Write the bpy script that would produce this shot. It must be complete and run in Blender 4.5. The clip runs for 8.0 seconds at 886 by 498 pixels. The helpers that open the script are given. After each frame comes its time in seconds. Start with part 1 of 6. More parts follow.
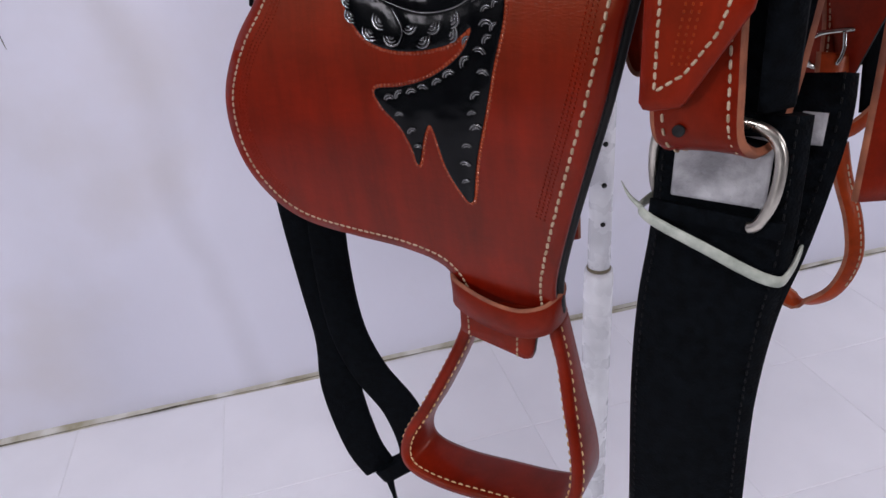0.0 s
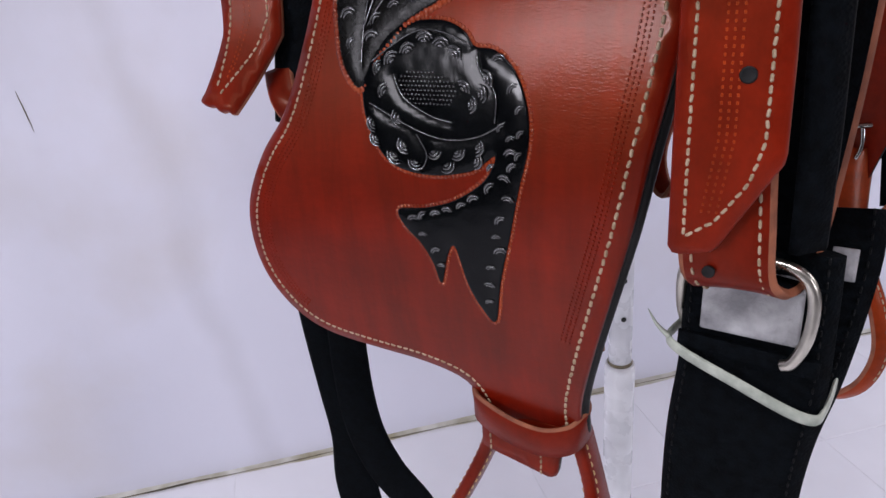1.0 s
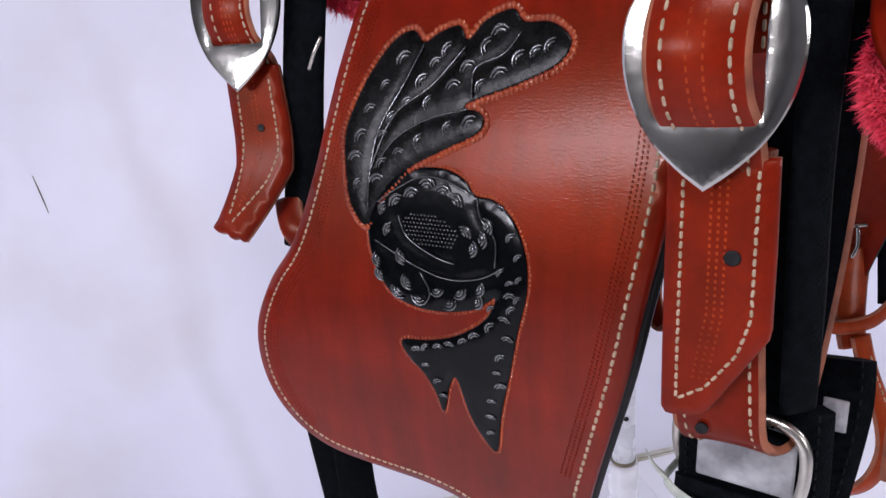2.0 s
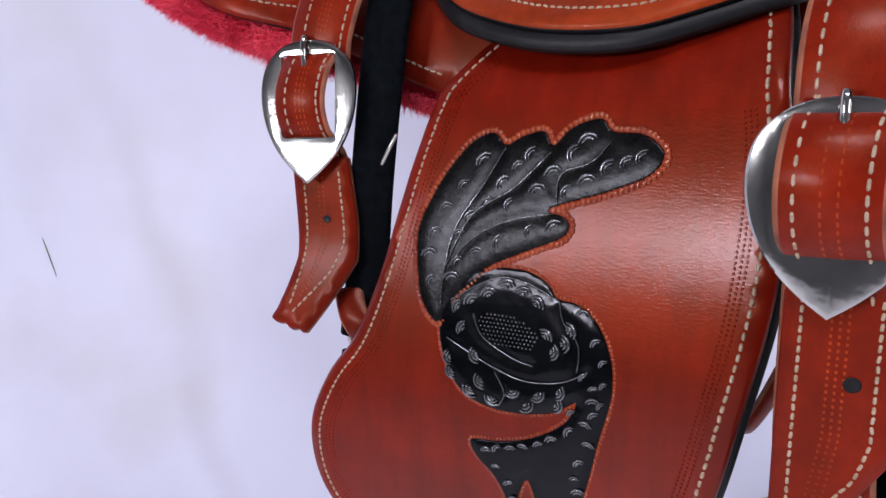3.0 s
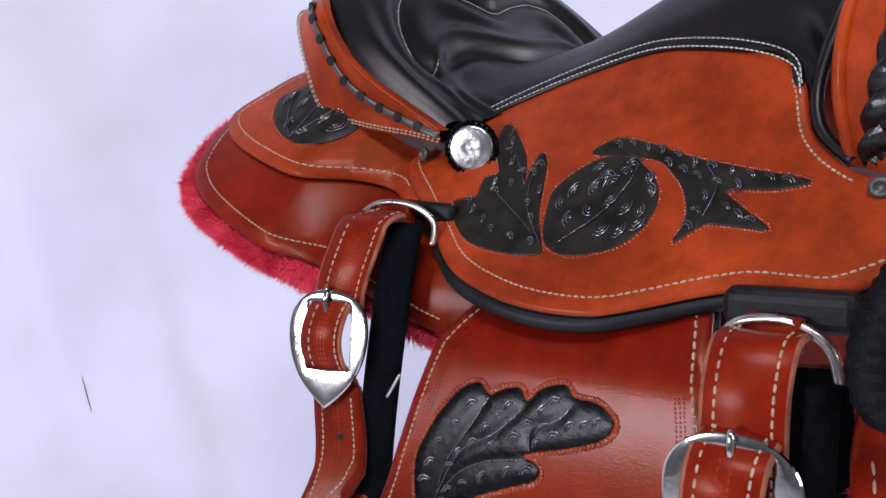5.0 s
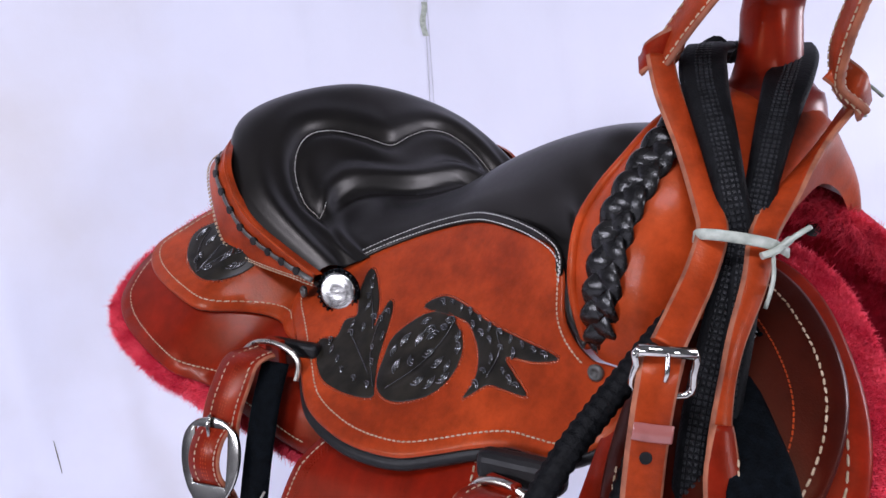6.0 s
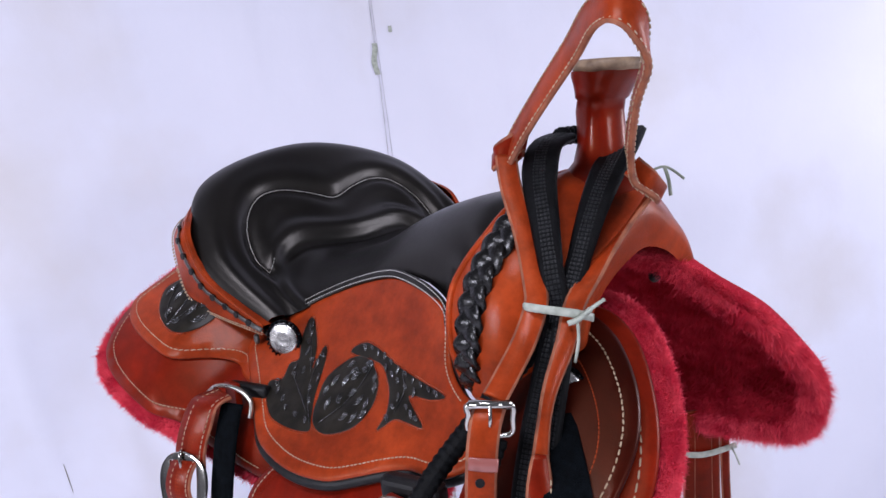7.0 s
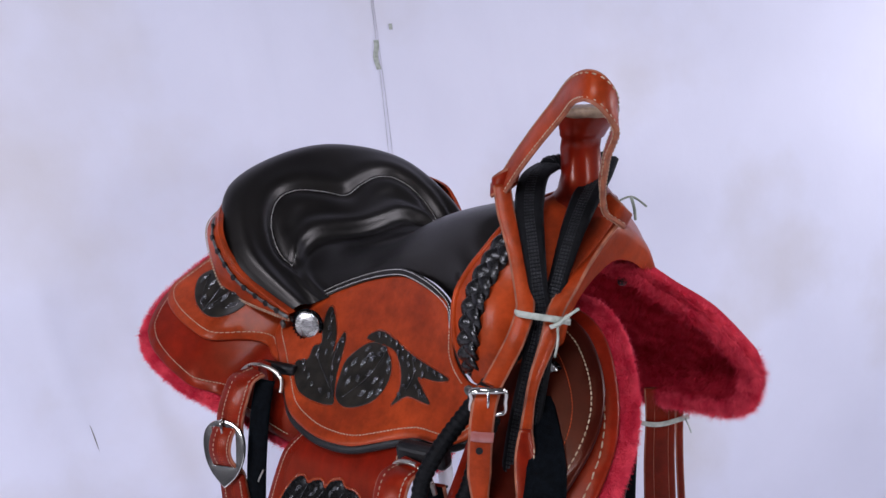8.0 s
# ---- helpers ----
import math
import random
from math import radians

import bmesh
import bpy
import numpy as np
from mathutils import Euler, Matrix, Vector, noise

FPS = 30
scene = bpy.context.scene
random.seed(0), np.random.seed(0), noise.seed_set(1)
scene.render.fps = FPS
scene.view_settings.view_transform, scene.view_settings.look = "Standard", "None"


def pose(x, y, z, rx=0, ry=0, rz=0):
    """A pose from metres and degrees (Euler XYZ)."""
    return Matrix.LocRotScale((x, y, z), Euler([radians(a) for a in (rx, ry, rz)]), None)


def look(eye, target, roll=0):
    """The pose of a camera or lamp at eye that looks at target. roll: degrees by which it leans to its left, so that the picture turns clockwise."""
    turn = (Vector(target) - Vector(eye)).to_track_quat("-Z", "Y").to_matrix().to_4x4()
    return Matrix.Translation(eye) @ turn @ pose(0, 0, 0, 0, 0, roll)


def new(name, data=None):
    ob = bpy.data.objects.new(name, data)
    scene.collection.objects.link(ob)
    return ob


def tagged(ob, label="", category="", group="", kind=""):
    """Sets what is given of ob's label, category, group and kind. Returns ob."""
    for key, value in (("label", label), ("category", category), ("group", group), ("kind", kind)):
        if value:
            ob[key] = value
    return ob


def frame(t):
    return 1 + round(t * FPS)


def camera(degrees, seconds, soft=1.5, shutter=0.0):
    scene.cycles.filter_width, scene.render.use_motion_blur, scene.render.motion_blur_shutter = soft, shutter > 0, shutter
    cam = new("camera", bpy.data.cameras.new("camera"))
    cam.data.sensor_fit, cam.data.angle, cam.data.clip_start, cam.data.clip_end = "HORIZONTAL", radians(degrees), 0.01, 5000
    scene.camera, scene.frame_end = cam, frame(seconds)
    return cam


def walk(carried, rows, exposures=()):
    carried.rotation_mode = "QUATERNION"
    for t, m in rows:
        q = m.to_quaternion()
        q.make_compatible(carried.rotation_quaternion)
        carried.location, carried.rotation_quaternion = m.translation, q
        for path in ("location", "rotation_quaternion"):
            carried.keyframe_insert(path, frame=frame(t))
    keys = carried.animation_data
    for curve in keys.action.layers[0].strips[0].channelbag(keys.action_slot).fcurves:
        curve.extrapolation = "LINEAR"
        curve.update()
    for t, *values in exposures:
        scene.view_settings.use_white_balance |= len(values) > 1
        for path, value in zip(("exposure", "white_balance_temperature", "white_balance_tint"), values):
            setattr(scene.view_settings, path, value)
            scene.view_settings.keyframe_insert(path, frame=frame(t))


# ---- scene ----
cam = camera(64.88, 8.0)
PATH = [
    (0, (0.2765, -0.5799, 0.9783), (-1.0279, 0.6105, 0.0394), -5.00),
    (0.5, (0.2645, -0.5721, 0.9963), (-1.0844, 0.6398, 0.1527), -5.08),
    (1, (0.2588, -0.5683, 1.0135), (-1.1123, 0.6535, 0.2214), -5.08),
    (1.5, (0.2577, -0.5626, 1.0397), (-1.1365, 0.6727, 0.3114), -5.13),
    (2, (0.2594, -0.5596, 1.0679), (-1.1531, 0.6935, 0.4086), -5.05),
    (2.2, (0.2563, -0.5580, 1.0803), (-1.1631, 0.7082, 0.4622), -4.83),
    (3.3, (0.1960, -0.6140, 1.0990), (-1.1880, 0.7520, 0.6340), -2.40),
    (3.5, (0.1910, -0.6240, 1.0930), (-1.1870, 0.7600, 0.6610), -1.75),
    (4, (0.1980, -0.6290, 1.1150), (-1.1760, 0.7560, 0.6760), -1.75),
    (4.2, (0.2080, -0.6270, 1.1330), (-1.1930, 0.7370, 0.7170), -2.00),
    (5.3, (0.3234, -0.6172, 1.2561), (-1.1470, 0.7151, 1.0048), -2.59),
    (5.5, (0.3615, -0.6063, 1.2769), (-1.1126, 0.7222, 1.0272), -2.69),
    (6, (0.4567, -0.5782, 1.3476), (-1.0352, 0.7348, 1.1230), -3.05),
    (6.5, (0.5543, -0.5641, 1.3943), (-0.9342, 0.7519, 1.1656), -4.78),
    (7, (0.6220, -0.5815, 1.4296), (-0.8795, 0.7132, 1.1667), -6.52),
    (7.5, (0.6790, -0.6331, 1.4837), (-0.8237, 0.6456, 1.1571), -6.40),
    (8, (0.7107, -0.6830, 1.5100), (-0.7548, 0.6237, 1.1290), -5.66),
]
walk(cam, [(t, look(eye, target, roll)) for t, eye, target, roll in PATH], exposures=[(0.0, -0.58, 6850, 8), (1.0, -0.44, 6800, 8), (2.2, -0.15, 6600, 9), (3.5, -0.15, 6400, 10), (6.5, -0.02, 6350, 9), (8.0, -0.36, 6350, 9)])
# ---- world and light ----
world = bpy.data.worlds.new("daylight")
world.use_nodes = True
scene.world = world
_sky = world.node_tree.nodes.new("ShaderNodeTexSky")
_sky.sky_type, _sky.sun_disc = "NISHITA", False
_sky.sun_elevation, _sky.sun_rotation = radians(40), radians(110)
_bg = world.node_tree.nodes["Background"]
_bg.inputs["Strength"].default_value = 0.12
world.node_tree.links.new(_sky.outputs[0], _bg.inputs[0])

WALL_DIR = Vector((0.5, 0.866, 0.0)).normalized()
WALL_OUT = Vector((0.866, -0.5, 0.0)).normalized()
WALL_POINT = Vector((-1.083, -0.2835, 0.0))


def on_wall(s, h, off=0.0):
    """A place on the backdrop wall: s metres along it, h high, off metres in front of it."""
    p = WALL_POINT + WALL_DIR * s + WALL_OUT * off
    return Vector((p.x, p.y, h))


def area_lamp(name, eye, target, w, h, power, colour):
    data = bpy.data.lights.new(name, "AREA")
    data.shape, data.size, data.size_y, data.energy, data.color = "RECTANGLE", w, h, power, colour
    ob = new(name, data)
    ob.matrix_world = look(eye, target)
    return ob


ROOM_S0, ROOM_S1, ROOM_DEPTH, ROOM_H = -2.2, 3.4, 3.6, 2.9
LAMP_COLOUR = (0.88, 0.86, 1.0)
area_lamp("south_window_light", on_wall(2.3, 1.5, ROOM_DEPTH + 0.02), on_wall(1.1, 1.3, 0.4), 0.72, 0.72, 30, LAMP_COLOUR)
area_lamp("west_window_light", on_wall(ROOM_S0 - 0.02, 1.50, 2.52), on_wall(0.5, 1.15, 1.0), 0.42, 0.38, 40, LAMP_COLOUR)
area_lamp("west_window_light", on_wall(ROOM_S0 - 0.02, 1.54, 1.86), on_wall(0.5, 1.15, 1.0), 0.64, 0.46, 27, LAMP_COLOUR)
# Unseen lamp added to brighten the right of the backdrop wall.
area_lamp("east_fill_light", on_wall(ROOM_S1 + 0.02, 1.6, 1.15), on_wall(1.6, 1.4, 0.0), 0.7, 0.8, 34, LAMP_COLOUR)
# Overhead lamp without a known fixture, added to brighten the floor.
area_lamp("overhead_fill_light", on_wall(0.1, 2.82, 2.3), on_wall(0.4, 0, 2.0), 1.2, 0.4, 46, LAMP_COLOUR)

# ---- materials ----


def node_mat(name):
    m = bpy.data.materials.new(name)
    m.use_nodes = True
    nt = m.node_tree
    return m, nt, nt.nodes, nt.links, nt.nodes["Principled BSDF"]


def surface(name, dark, light, rough=(0.4, 0.55), scale=18.0, detail=6.0, bump=0.1, bump_scale=220.0, metal=0.0, spec=0.5, coat=0.0,
            stretch=(1, 1, 1), rand=0.0, fine=0.0, kind="NOISE", low=0.35, high=0.65, dist=0.002, mottle=0.0, tint=None, coat_rough=0.25, streak=None):
    """A surface whose colour wanders between two tones, with fine relief."""
    m, nt, N, L, p = node_mat(name)
    tc = N.new("ShaderNodeTexCoord")
    mp = N.new("ShaderNodeMapping")
    mp.inputs["Scale"].default_value = stretch
    L.new(tc.outputs["Object"], mp.inputs[0])
    n1 = N.new("ShaderNodeTexNoise")
    n1.inputs["Scale"].default_value, n1.inputs["Detail"].default_value = scale, detail
    L.new(mp.outputs[0], n1.inputs["Vector"])
    r1 = N.new("ShaderNodeValToRGB")
    r1.color_ramp.elements[0].position, r1.color_ramp.elements[1].position = low, high
    r1.color_ramp.elements[0].color, r1.color_ramp.elements[1].color = (*dark, 1), (*light, 1)
    L.new(n1.outputs[0], r1.inputs[0])
    n2 = N.new("ShaderNodeTexNoise")
    n2.inputs["Scale"].default_value, n2.inputs["Detail"].default_value = bump_scale * 0.4, 3
    L.new(mp.outputs[0], n2.inputs["Vector"])
    col = r1.outputs[0]
    if fine:
        mx = N.new("ShaderNodeMixRGB")
        mx.blend_type, mx.inputs[0].default_value = "OVERLAY", fine
        L.new(col, mx.inputs[1]), L.new(n2.outputs[0], mx.inputs[2])
        col = mx.outputs[0]
    if mottle:
        n3 = N.new("ShaderNodeTexNoise")
        n3.inputs["Scale"].default_value, n3.inputs["Detail"].default_value, n3.inputs["Roughness"].default_value = 38, 9, 0.68
        L.new(tc.outputs["Object"], n3.inputs["Vector"])
        if streak:
            m3 = N.new("ShaderNodeMapping")
            m3.inputs["Scale"].default_value = streak
            L.new(tc.outputs["Object"], m3.inputs[0]), L.new(m3.outputs[0], n3.inputs["Vector"])
        r3 = N.new("ShaderNodeMapRange")
        r3.inputs["From Min"].default_value, r3.inputs["From Max"].default_value = 0.3, 0.7
        r3.inputs["To Min"].default_value, r3.inputs["To Max"].default_value = 1 - mottle, 1 + mottle * 0.6
        L.new(n3.outputs[0], r3.inputs[0])
        hv = N.new("ShaderNodeHueSaturation")
        L.new(col, hv.inputs["Color"]), L.new(r3.outputs[0], hv.inputs["Value"])
        col = hv.outputs[0]
    if rand:
        oi, hs = N.new("ShaderNodeObjectInfo"), N.new("ShaderNodeHueSaturation")
        mr = N.new("ShaderNodeMapRange")
        mr.inputs["To Min"].default_value, mr.inputs["To Max"].default_value = 1 - rand, 1 + rand
        L.new(oi.outputs["Random"], mr.inputs[0]), L.new(mr.outputs[0], hs.inputs["Value"]), L.new(col, hs.inputs["Color"])
        col = hs.outputs[0]
    L.new(col, p.inputs["Base Color"])
    mr = N.new("ShaderNodeMapRange")
    mr.inputs["To Min"].default_value, mr.inputs["To Max"].default_value = rough
    L.new(n2.outputs[0], mr.inputs[0]), L.new(mr.outputs[0], p.inputs["Roughness"])
    p.inputs["Metallic"].default_value, p.inputs["Specular IOR Level"].default_value = metal, spec
    p.inputs["Coat Weight"].default_value, p.inputs["Coat Roughness"].default_value = coat, coat_rough
    if tint:
        p.inputs["Specular Tint"].default_value = (*tint, 1)
    if bump:
        b = N.new("ShaderNodeBump")
        b.inputs["Strength"].default_value, b.inputs["Distance"].default_value = bump, dist
        if kind == "VORONOI":
            t = N.new("ShaderNodeTexVoronoi")
        else:
            t = N.new("ShaderNodeTexNoise")
            t.inputs["Detail"].default_value = 4
        t.inputs["Scale"].default_value = bump_scale
        L.new(mp.outputs[0], t.inputs["Vector"]), L.new(t.outputs[0], b.inputs["Height"]), L.new(b.outputs[0], p.inputs["Normal"])
        if coat:
            L.new(b.outputs[0], p.inputs["Coat Normal"])
    return m


LEATHER = surface("oiled_red_brown_leather", (0.085, 0.0040, 0.0016), (0.225, 0.0124, 0.0034), (0.32, 0.46), 6, 8, 0.22, 700, spec=0.26, stretch=(1.8, 1, 0.8), fine=0.15, low=0.25, high=0.72, dist=0.0006, mottle=0.36, tint=(1.0, 0.42, 0.2), coat=0.08, coat_rough=0.1)
FENDER_LEATHER = surface("glossy_oiled_fender_leather", (0.078, 0.0026, 0.0011), (0.205, 0.0086, 0.0023), (0.3, 0.42), 6, 8, 0.26, 420, spec=0.36, stretch=(0.7, 1, 2.2), fine=0.15, low=0.25, high=0.72, dist=0.0004, mottle=0.36, tint=(1.0, 0.34, 0.13), coat=0.24, coat_rough=0.13, streak=(1.5, 1, 0.22))
TOOLED_OLIVE = surface("olive_black_tooled_leather", (0.008, 0.007, 0.005), (0.021, 0.018, 0.013), (0.3, 0.45), 60, 5, 0.3, 220, spec=0.2, dist=0.0008)
THREAD_WHITE = surface("pale_grey_thread", (0.45, 0.44, 0.41), (0.66, 0.65, 0.61), (0.6, 0.8), 200, 3, 0.2, 900)
# Front leather darkened in its base colour to carry the shade under the bridle.
LEATHER_SHADED = surface("shaded_front_leather", (0.015, 0.0011, 0.0006), (0.05, 0.0033, 0.0012), (0.3, 0.42), 6, 8, 0.2, 700, spec=0.22, fine=0.15, low=0.25, high=0.72, dist=0.0006, mottle=0.3, tint=(1.0, 0.45, 0.25), coat=0.12, coat_rough=0.1)
LEATHER_LIGHT = surface("light_red_brown_leather", (0.19, 0.019, 0.004), (0.40, 0.050, 0.0098), (0.34, 0.5), 9, 8, 0.3, 500, spec=0.28, fine=0.15, low=0.27, high=0.72, dist=0.0007, mottle=0.38, tint=(1.0, 0.5, 0.26), coat=0.1, coat_rough=0.1)
LEATHER_RAW = surface("cut_leather_edge", (0.16, 0.045, 0.02), (0.34, 0.11, 0.05), (0.6, 0.8), 60, 5, 0.3, 300)
LEATHER_DARK = surface("black_dyed_edge", (0.002, 0.002, 0.0024), (0.008, 0.0075, 0.0075), (0.4, 0.6), 40, 4, 0.15, 300, spec=0.28)
SEAT_BLACK = surface("smooth_black_seat_leather", (0.003, 0.0027, 0.0024), (0.0075, 0.0067, 0.006), (0.3, 0.42), 14, 5, 0.07, 420, spec=0.4, dist=0.0006, tint=(1.0, 0.93, 0.86))
TOOLED = surface("glossy_black_tooled_leather", (0.0006, 0.0009, 0.0013), (0.0024, 0.003, 0.0036), (0.1, 0.2), 60, 4, 0.1, 300, spec=0.16, dist=0.0005)
TOOLED_MATT = surface("grey_black_tooled_leather", (0.001, 0.001, 0.001), (0.0045, 0.0043, 0.004), (0.2, 0.34), 60, 4, 0.2, 420, spec=0.15, dist=0.0006)
# Stamp ridges get a greyed base colour that paints in their glints.
STAMP_GLINT = surface("glint_lightened_stamping", (0.012, 0.0125, 0.013), (0.045, 0.046, 0.047), (0.1, 0.22), 60, 3, 0.0, 400, spec=1.0, coat=1.0, coat_rough=0.07)
LEATHER_RIM = surface("burnished_leather_rim", (0.15, 0.014, 0.004), (0.28, 0.038, 0.010), (0.16, 0.3), 30, 5, 0.1, 300, spec=0.6, tint=(1.0, 0.6, 0.35), coat=0.4, coat_rough=0.08)
NYLON = surface("black_woven_webbing", (0.0003, 0.0008, 0.0014), (0.0018, 0.0032, 0.0048), (0.72, 0.9), 160, 3, 0.5, 620, spec=0.07, kind="VORONOI", dist=0.0008)
ROPE = surface("black_braided_rope_fibre", (0.0006, 0.0008, 0.0012), (0.003, 0.0035, 0.0042), (0.5, 0.7), 120, 3, 0.4, 620, spec=0.14, kind="VORONOI", dist=0.0008)
FLEECE = surface("crimson_fleece", (0.42, 0.010, 0.028), (0.58, 0.026, 0.05), (0.85, 1.0), 30, 5, 0.6, 260, spec=0.15, dist=0.004)
WOOL = surface("crimson_wool_fibre", (0.64, 0.03, 0.065), (0.9, 0.10, 0.15), (0.8, 0.95), 45, 4, 0, 200, spec=0.15)
SILVER = surface("polished_nickel", (0.36, 0.35, 0.32), (0.64, 0.63, 0.58), (0.07, 0.2), 22, 6, 0.4, 26, metal=1.0, dist=0.002)
STEEL = surface("worn_steel_ring", (0.42, 0.39, 0.34), (0.6, 0.57, 0.5), (0.2, 0.4), 60, 5, 0.1, 200, metal=1.0)
THREAD = surface("waxed_cream_thread", (0.31, 0.22, 0.13), (0.50, 0.38, 0.26), (0.6, 0.8), 200, 3, 0.2, 900)
THREAD_GOLD = surface("waxed_ochre_thread", (0.5, 0.3, 0.13), (0.66, 0.44, 0.22), (0.6, 0.8), 200, 3, 0.2, 900)
TIE = surface("white_plastic_tie", (0.27, 0.30, 0.25), (0.45, 0.48, 0.41), (0.3, 0.5), 120, 4, 0.3, 150)
GREY_FELT = surface("grey_felt_lining", (0.2, 0.2, 0.21), (0.42, 0.42, 0.43), (0.8, 0.95), 60, 6, 0.6, 300)
WALL_MAT = surface("white_painted_sheet_wall", (0.66, 0.665, 0.755), (0.76, 0.765, 0.86), (0.5, 0.7), 1.3, 7, 0.12, 14, spec=0.3, dist=0.01, low=0.3, high=0.7)


def wall_shade_and_stains():
    """Paints the grey shade of long creases and pale brown blots into the wall's colour."""
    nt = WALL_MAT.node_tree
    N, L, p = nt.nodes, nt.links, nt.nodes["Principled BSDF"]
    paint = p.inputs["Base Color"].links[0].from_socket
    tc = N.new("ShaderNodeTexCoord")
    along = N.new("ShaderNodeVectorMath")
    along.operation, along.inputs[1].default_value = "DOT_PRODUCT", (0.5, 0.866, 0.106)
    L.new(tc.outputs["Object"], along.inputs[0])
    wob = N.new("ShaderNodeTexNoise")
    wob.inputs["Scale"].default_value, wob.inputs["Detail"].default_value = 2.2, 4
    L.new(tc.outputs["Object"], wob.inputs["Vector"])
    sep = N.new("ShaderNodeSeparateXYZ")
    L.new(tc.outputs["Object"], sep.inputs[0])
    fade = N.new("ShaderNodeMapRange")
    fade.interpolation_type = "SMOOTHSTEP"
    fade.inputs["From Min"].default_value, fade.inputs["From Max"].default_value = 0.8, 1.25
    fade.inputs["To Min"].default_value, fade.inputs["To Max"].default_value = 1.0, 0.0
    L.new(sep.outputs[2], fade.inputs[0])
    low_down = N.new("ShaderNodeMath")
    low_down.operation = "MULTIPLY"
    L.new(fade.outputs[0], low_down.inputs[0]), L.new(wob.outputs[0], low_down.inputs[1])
    # grey bands: crease shade mixed into the paint by centre, width and strength
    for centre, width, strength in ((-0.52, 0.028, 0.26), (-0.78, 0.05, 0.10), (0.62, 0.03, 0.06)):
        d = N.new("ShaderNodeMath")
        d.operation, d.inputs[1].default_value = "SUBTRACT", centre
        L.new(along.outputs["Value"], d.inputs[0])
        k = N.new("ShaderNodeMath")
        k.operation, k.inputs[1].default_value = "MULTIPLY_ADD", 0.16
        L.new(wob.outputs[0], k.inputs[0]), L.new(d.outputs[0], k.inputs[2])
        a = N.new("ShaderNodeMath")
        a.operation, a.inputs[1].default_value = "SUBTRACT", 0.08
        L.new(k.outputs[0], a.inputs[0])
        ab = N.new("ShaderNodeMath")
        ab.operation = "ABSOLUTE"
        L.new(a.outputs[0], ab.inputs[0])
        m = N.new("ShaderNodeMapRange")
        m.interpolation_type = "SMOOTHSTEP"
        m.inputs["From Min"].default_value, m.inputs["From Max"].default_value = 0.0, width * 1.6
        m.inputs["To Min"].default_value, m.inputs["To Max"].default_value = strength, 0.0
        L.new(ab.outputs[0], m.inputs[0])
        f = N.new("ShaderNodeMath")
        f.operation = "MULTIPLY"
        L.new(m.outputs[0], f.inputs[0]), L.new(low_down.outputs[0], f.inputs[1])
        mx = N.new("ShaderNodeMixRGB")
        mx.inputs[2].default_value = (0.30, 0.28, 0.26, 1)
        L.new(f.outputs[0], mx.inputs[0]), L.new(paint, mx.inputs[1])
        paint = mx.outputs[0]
    blot = N.new("ShaderNodeTexNoise")
    blot.inputs["Scale"].default_value, blot.inputs["Detail"].default_value = 1.7, 5
    L.new(tc.outputs["Object"], blot.inputs["Vector"])
    m = N.new("ShaderNodeMapRange")
    m.inputs["From Min"].default_value, m.inputs["From Max"].default_value, m.inputs["To Max"].default_value = 0.52, 0.7, 0.4
    L.new(blot.outputs[0], m.inputs[0])
    mx = N.new("ShaderNodeMixRGB")
    mx.inputs[2].default_value = (0.52, 0.46, 0.37, 1)
    L.new(m.outputs[0], mx.inputs[0]), L.new(paint, mx.inputs[1])
    L.new(mx.outputs[0], p.inputs["Base Color"])


wall_shade_and_stains()
# Walls out of view, kept dark to hold down reflections on black leather.
ROOM_MAT = surface("unseen_wall_dark_grey", (0.10, 0.10, 0.105), (0.14, 0.14, 0.145), (0.6, 0.8), 3, 5, 0.1, 60)
FLOOR_MAT = surface("white_glazed_tile", (0.88, 0.88, 0.92), (0.93, 0.93, 0.97), (0.25, 0.4), 5, 5, 0.05, 40, rand=0.01)
GROUT = surface("pale_tile_grout", (0.84, 0.84, 0.87), (0.9, 0.9, 0.93), (0.8, 0.95), 60, 4, 0.3, 200)
CAULK = surface("yellowed_caulk", (0.36, 0.33, 0.22), (0.72, 0.71, 0.66), (0.6, 0.8), 14, 6, 0.4, 120)
CRACK = surface("dirt_in_the_gap", (0.06, 0.05, 0.035), (0.2, 0.17, 0.11), (0.8, 0.95), 30, 5, 0.3, 200)
STAND_MAT = surface("white_painted_steel_tube", (0.62, 0.63, 0.66), (0.78, 0.79, 0.82), (0.2, 0.35), 20, 5, 0.05, 90, coat=0.3)
BRAID_MAT = surface("black_braided_leather", (0.002, 0.002, 0.0022), (0.008, 0.0075, 0.007), (0.2, 0.34), 60, 4, 0.5, 260, spec=0.45, dist=0.001)
BACK_GREY = surface("smooth_grey_hide", (0.10, 0.10, 0.095), (0.17, 0.17, 0.16), (0.3, 0.5), 30, 5, 0.2, 220)
# Lighter copy of the cord colour that paints sheen on the reins' plait.
ROPE_SHEEN = surface("sheen_of_black_cord", (0.004, 0.0045, 0.005), (0.014, 0.015, 0.017), (0.4, 0.55), 120, 3, 0.2, 600, spec=0.25)
RAWHIDE = surface("worn_rawhide", (0.10, 0.06, 0.035), (0.34, 0.24, 0.15), (0.4, 0.6), 50, 6, 0.3, 200)
LACE_GREY = surface("grey_hide_lace", (0.035, 0.034, 0.03), (0.075, 0.072, 0.065), (0.3, 0.5), 60, 5, 0.2, 220)
# Darker copy of the wool: shade inside the far flap put into colour.
WOOL_SHADED = surface("shaded_crimson_pile", (0.36, 0.008, 0.024), (0.58, 0.03, 0.055), (0.8, 0.95), 45, 4, 0, 200, spec=0.1)
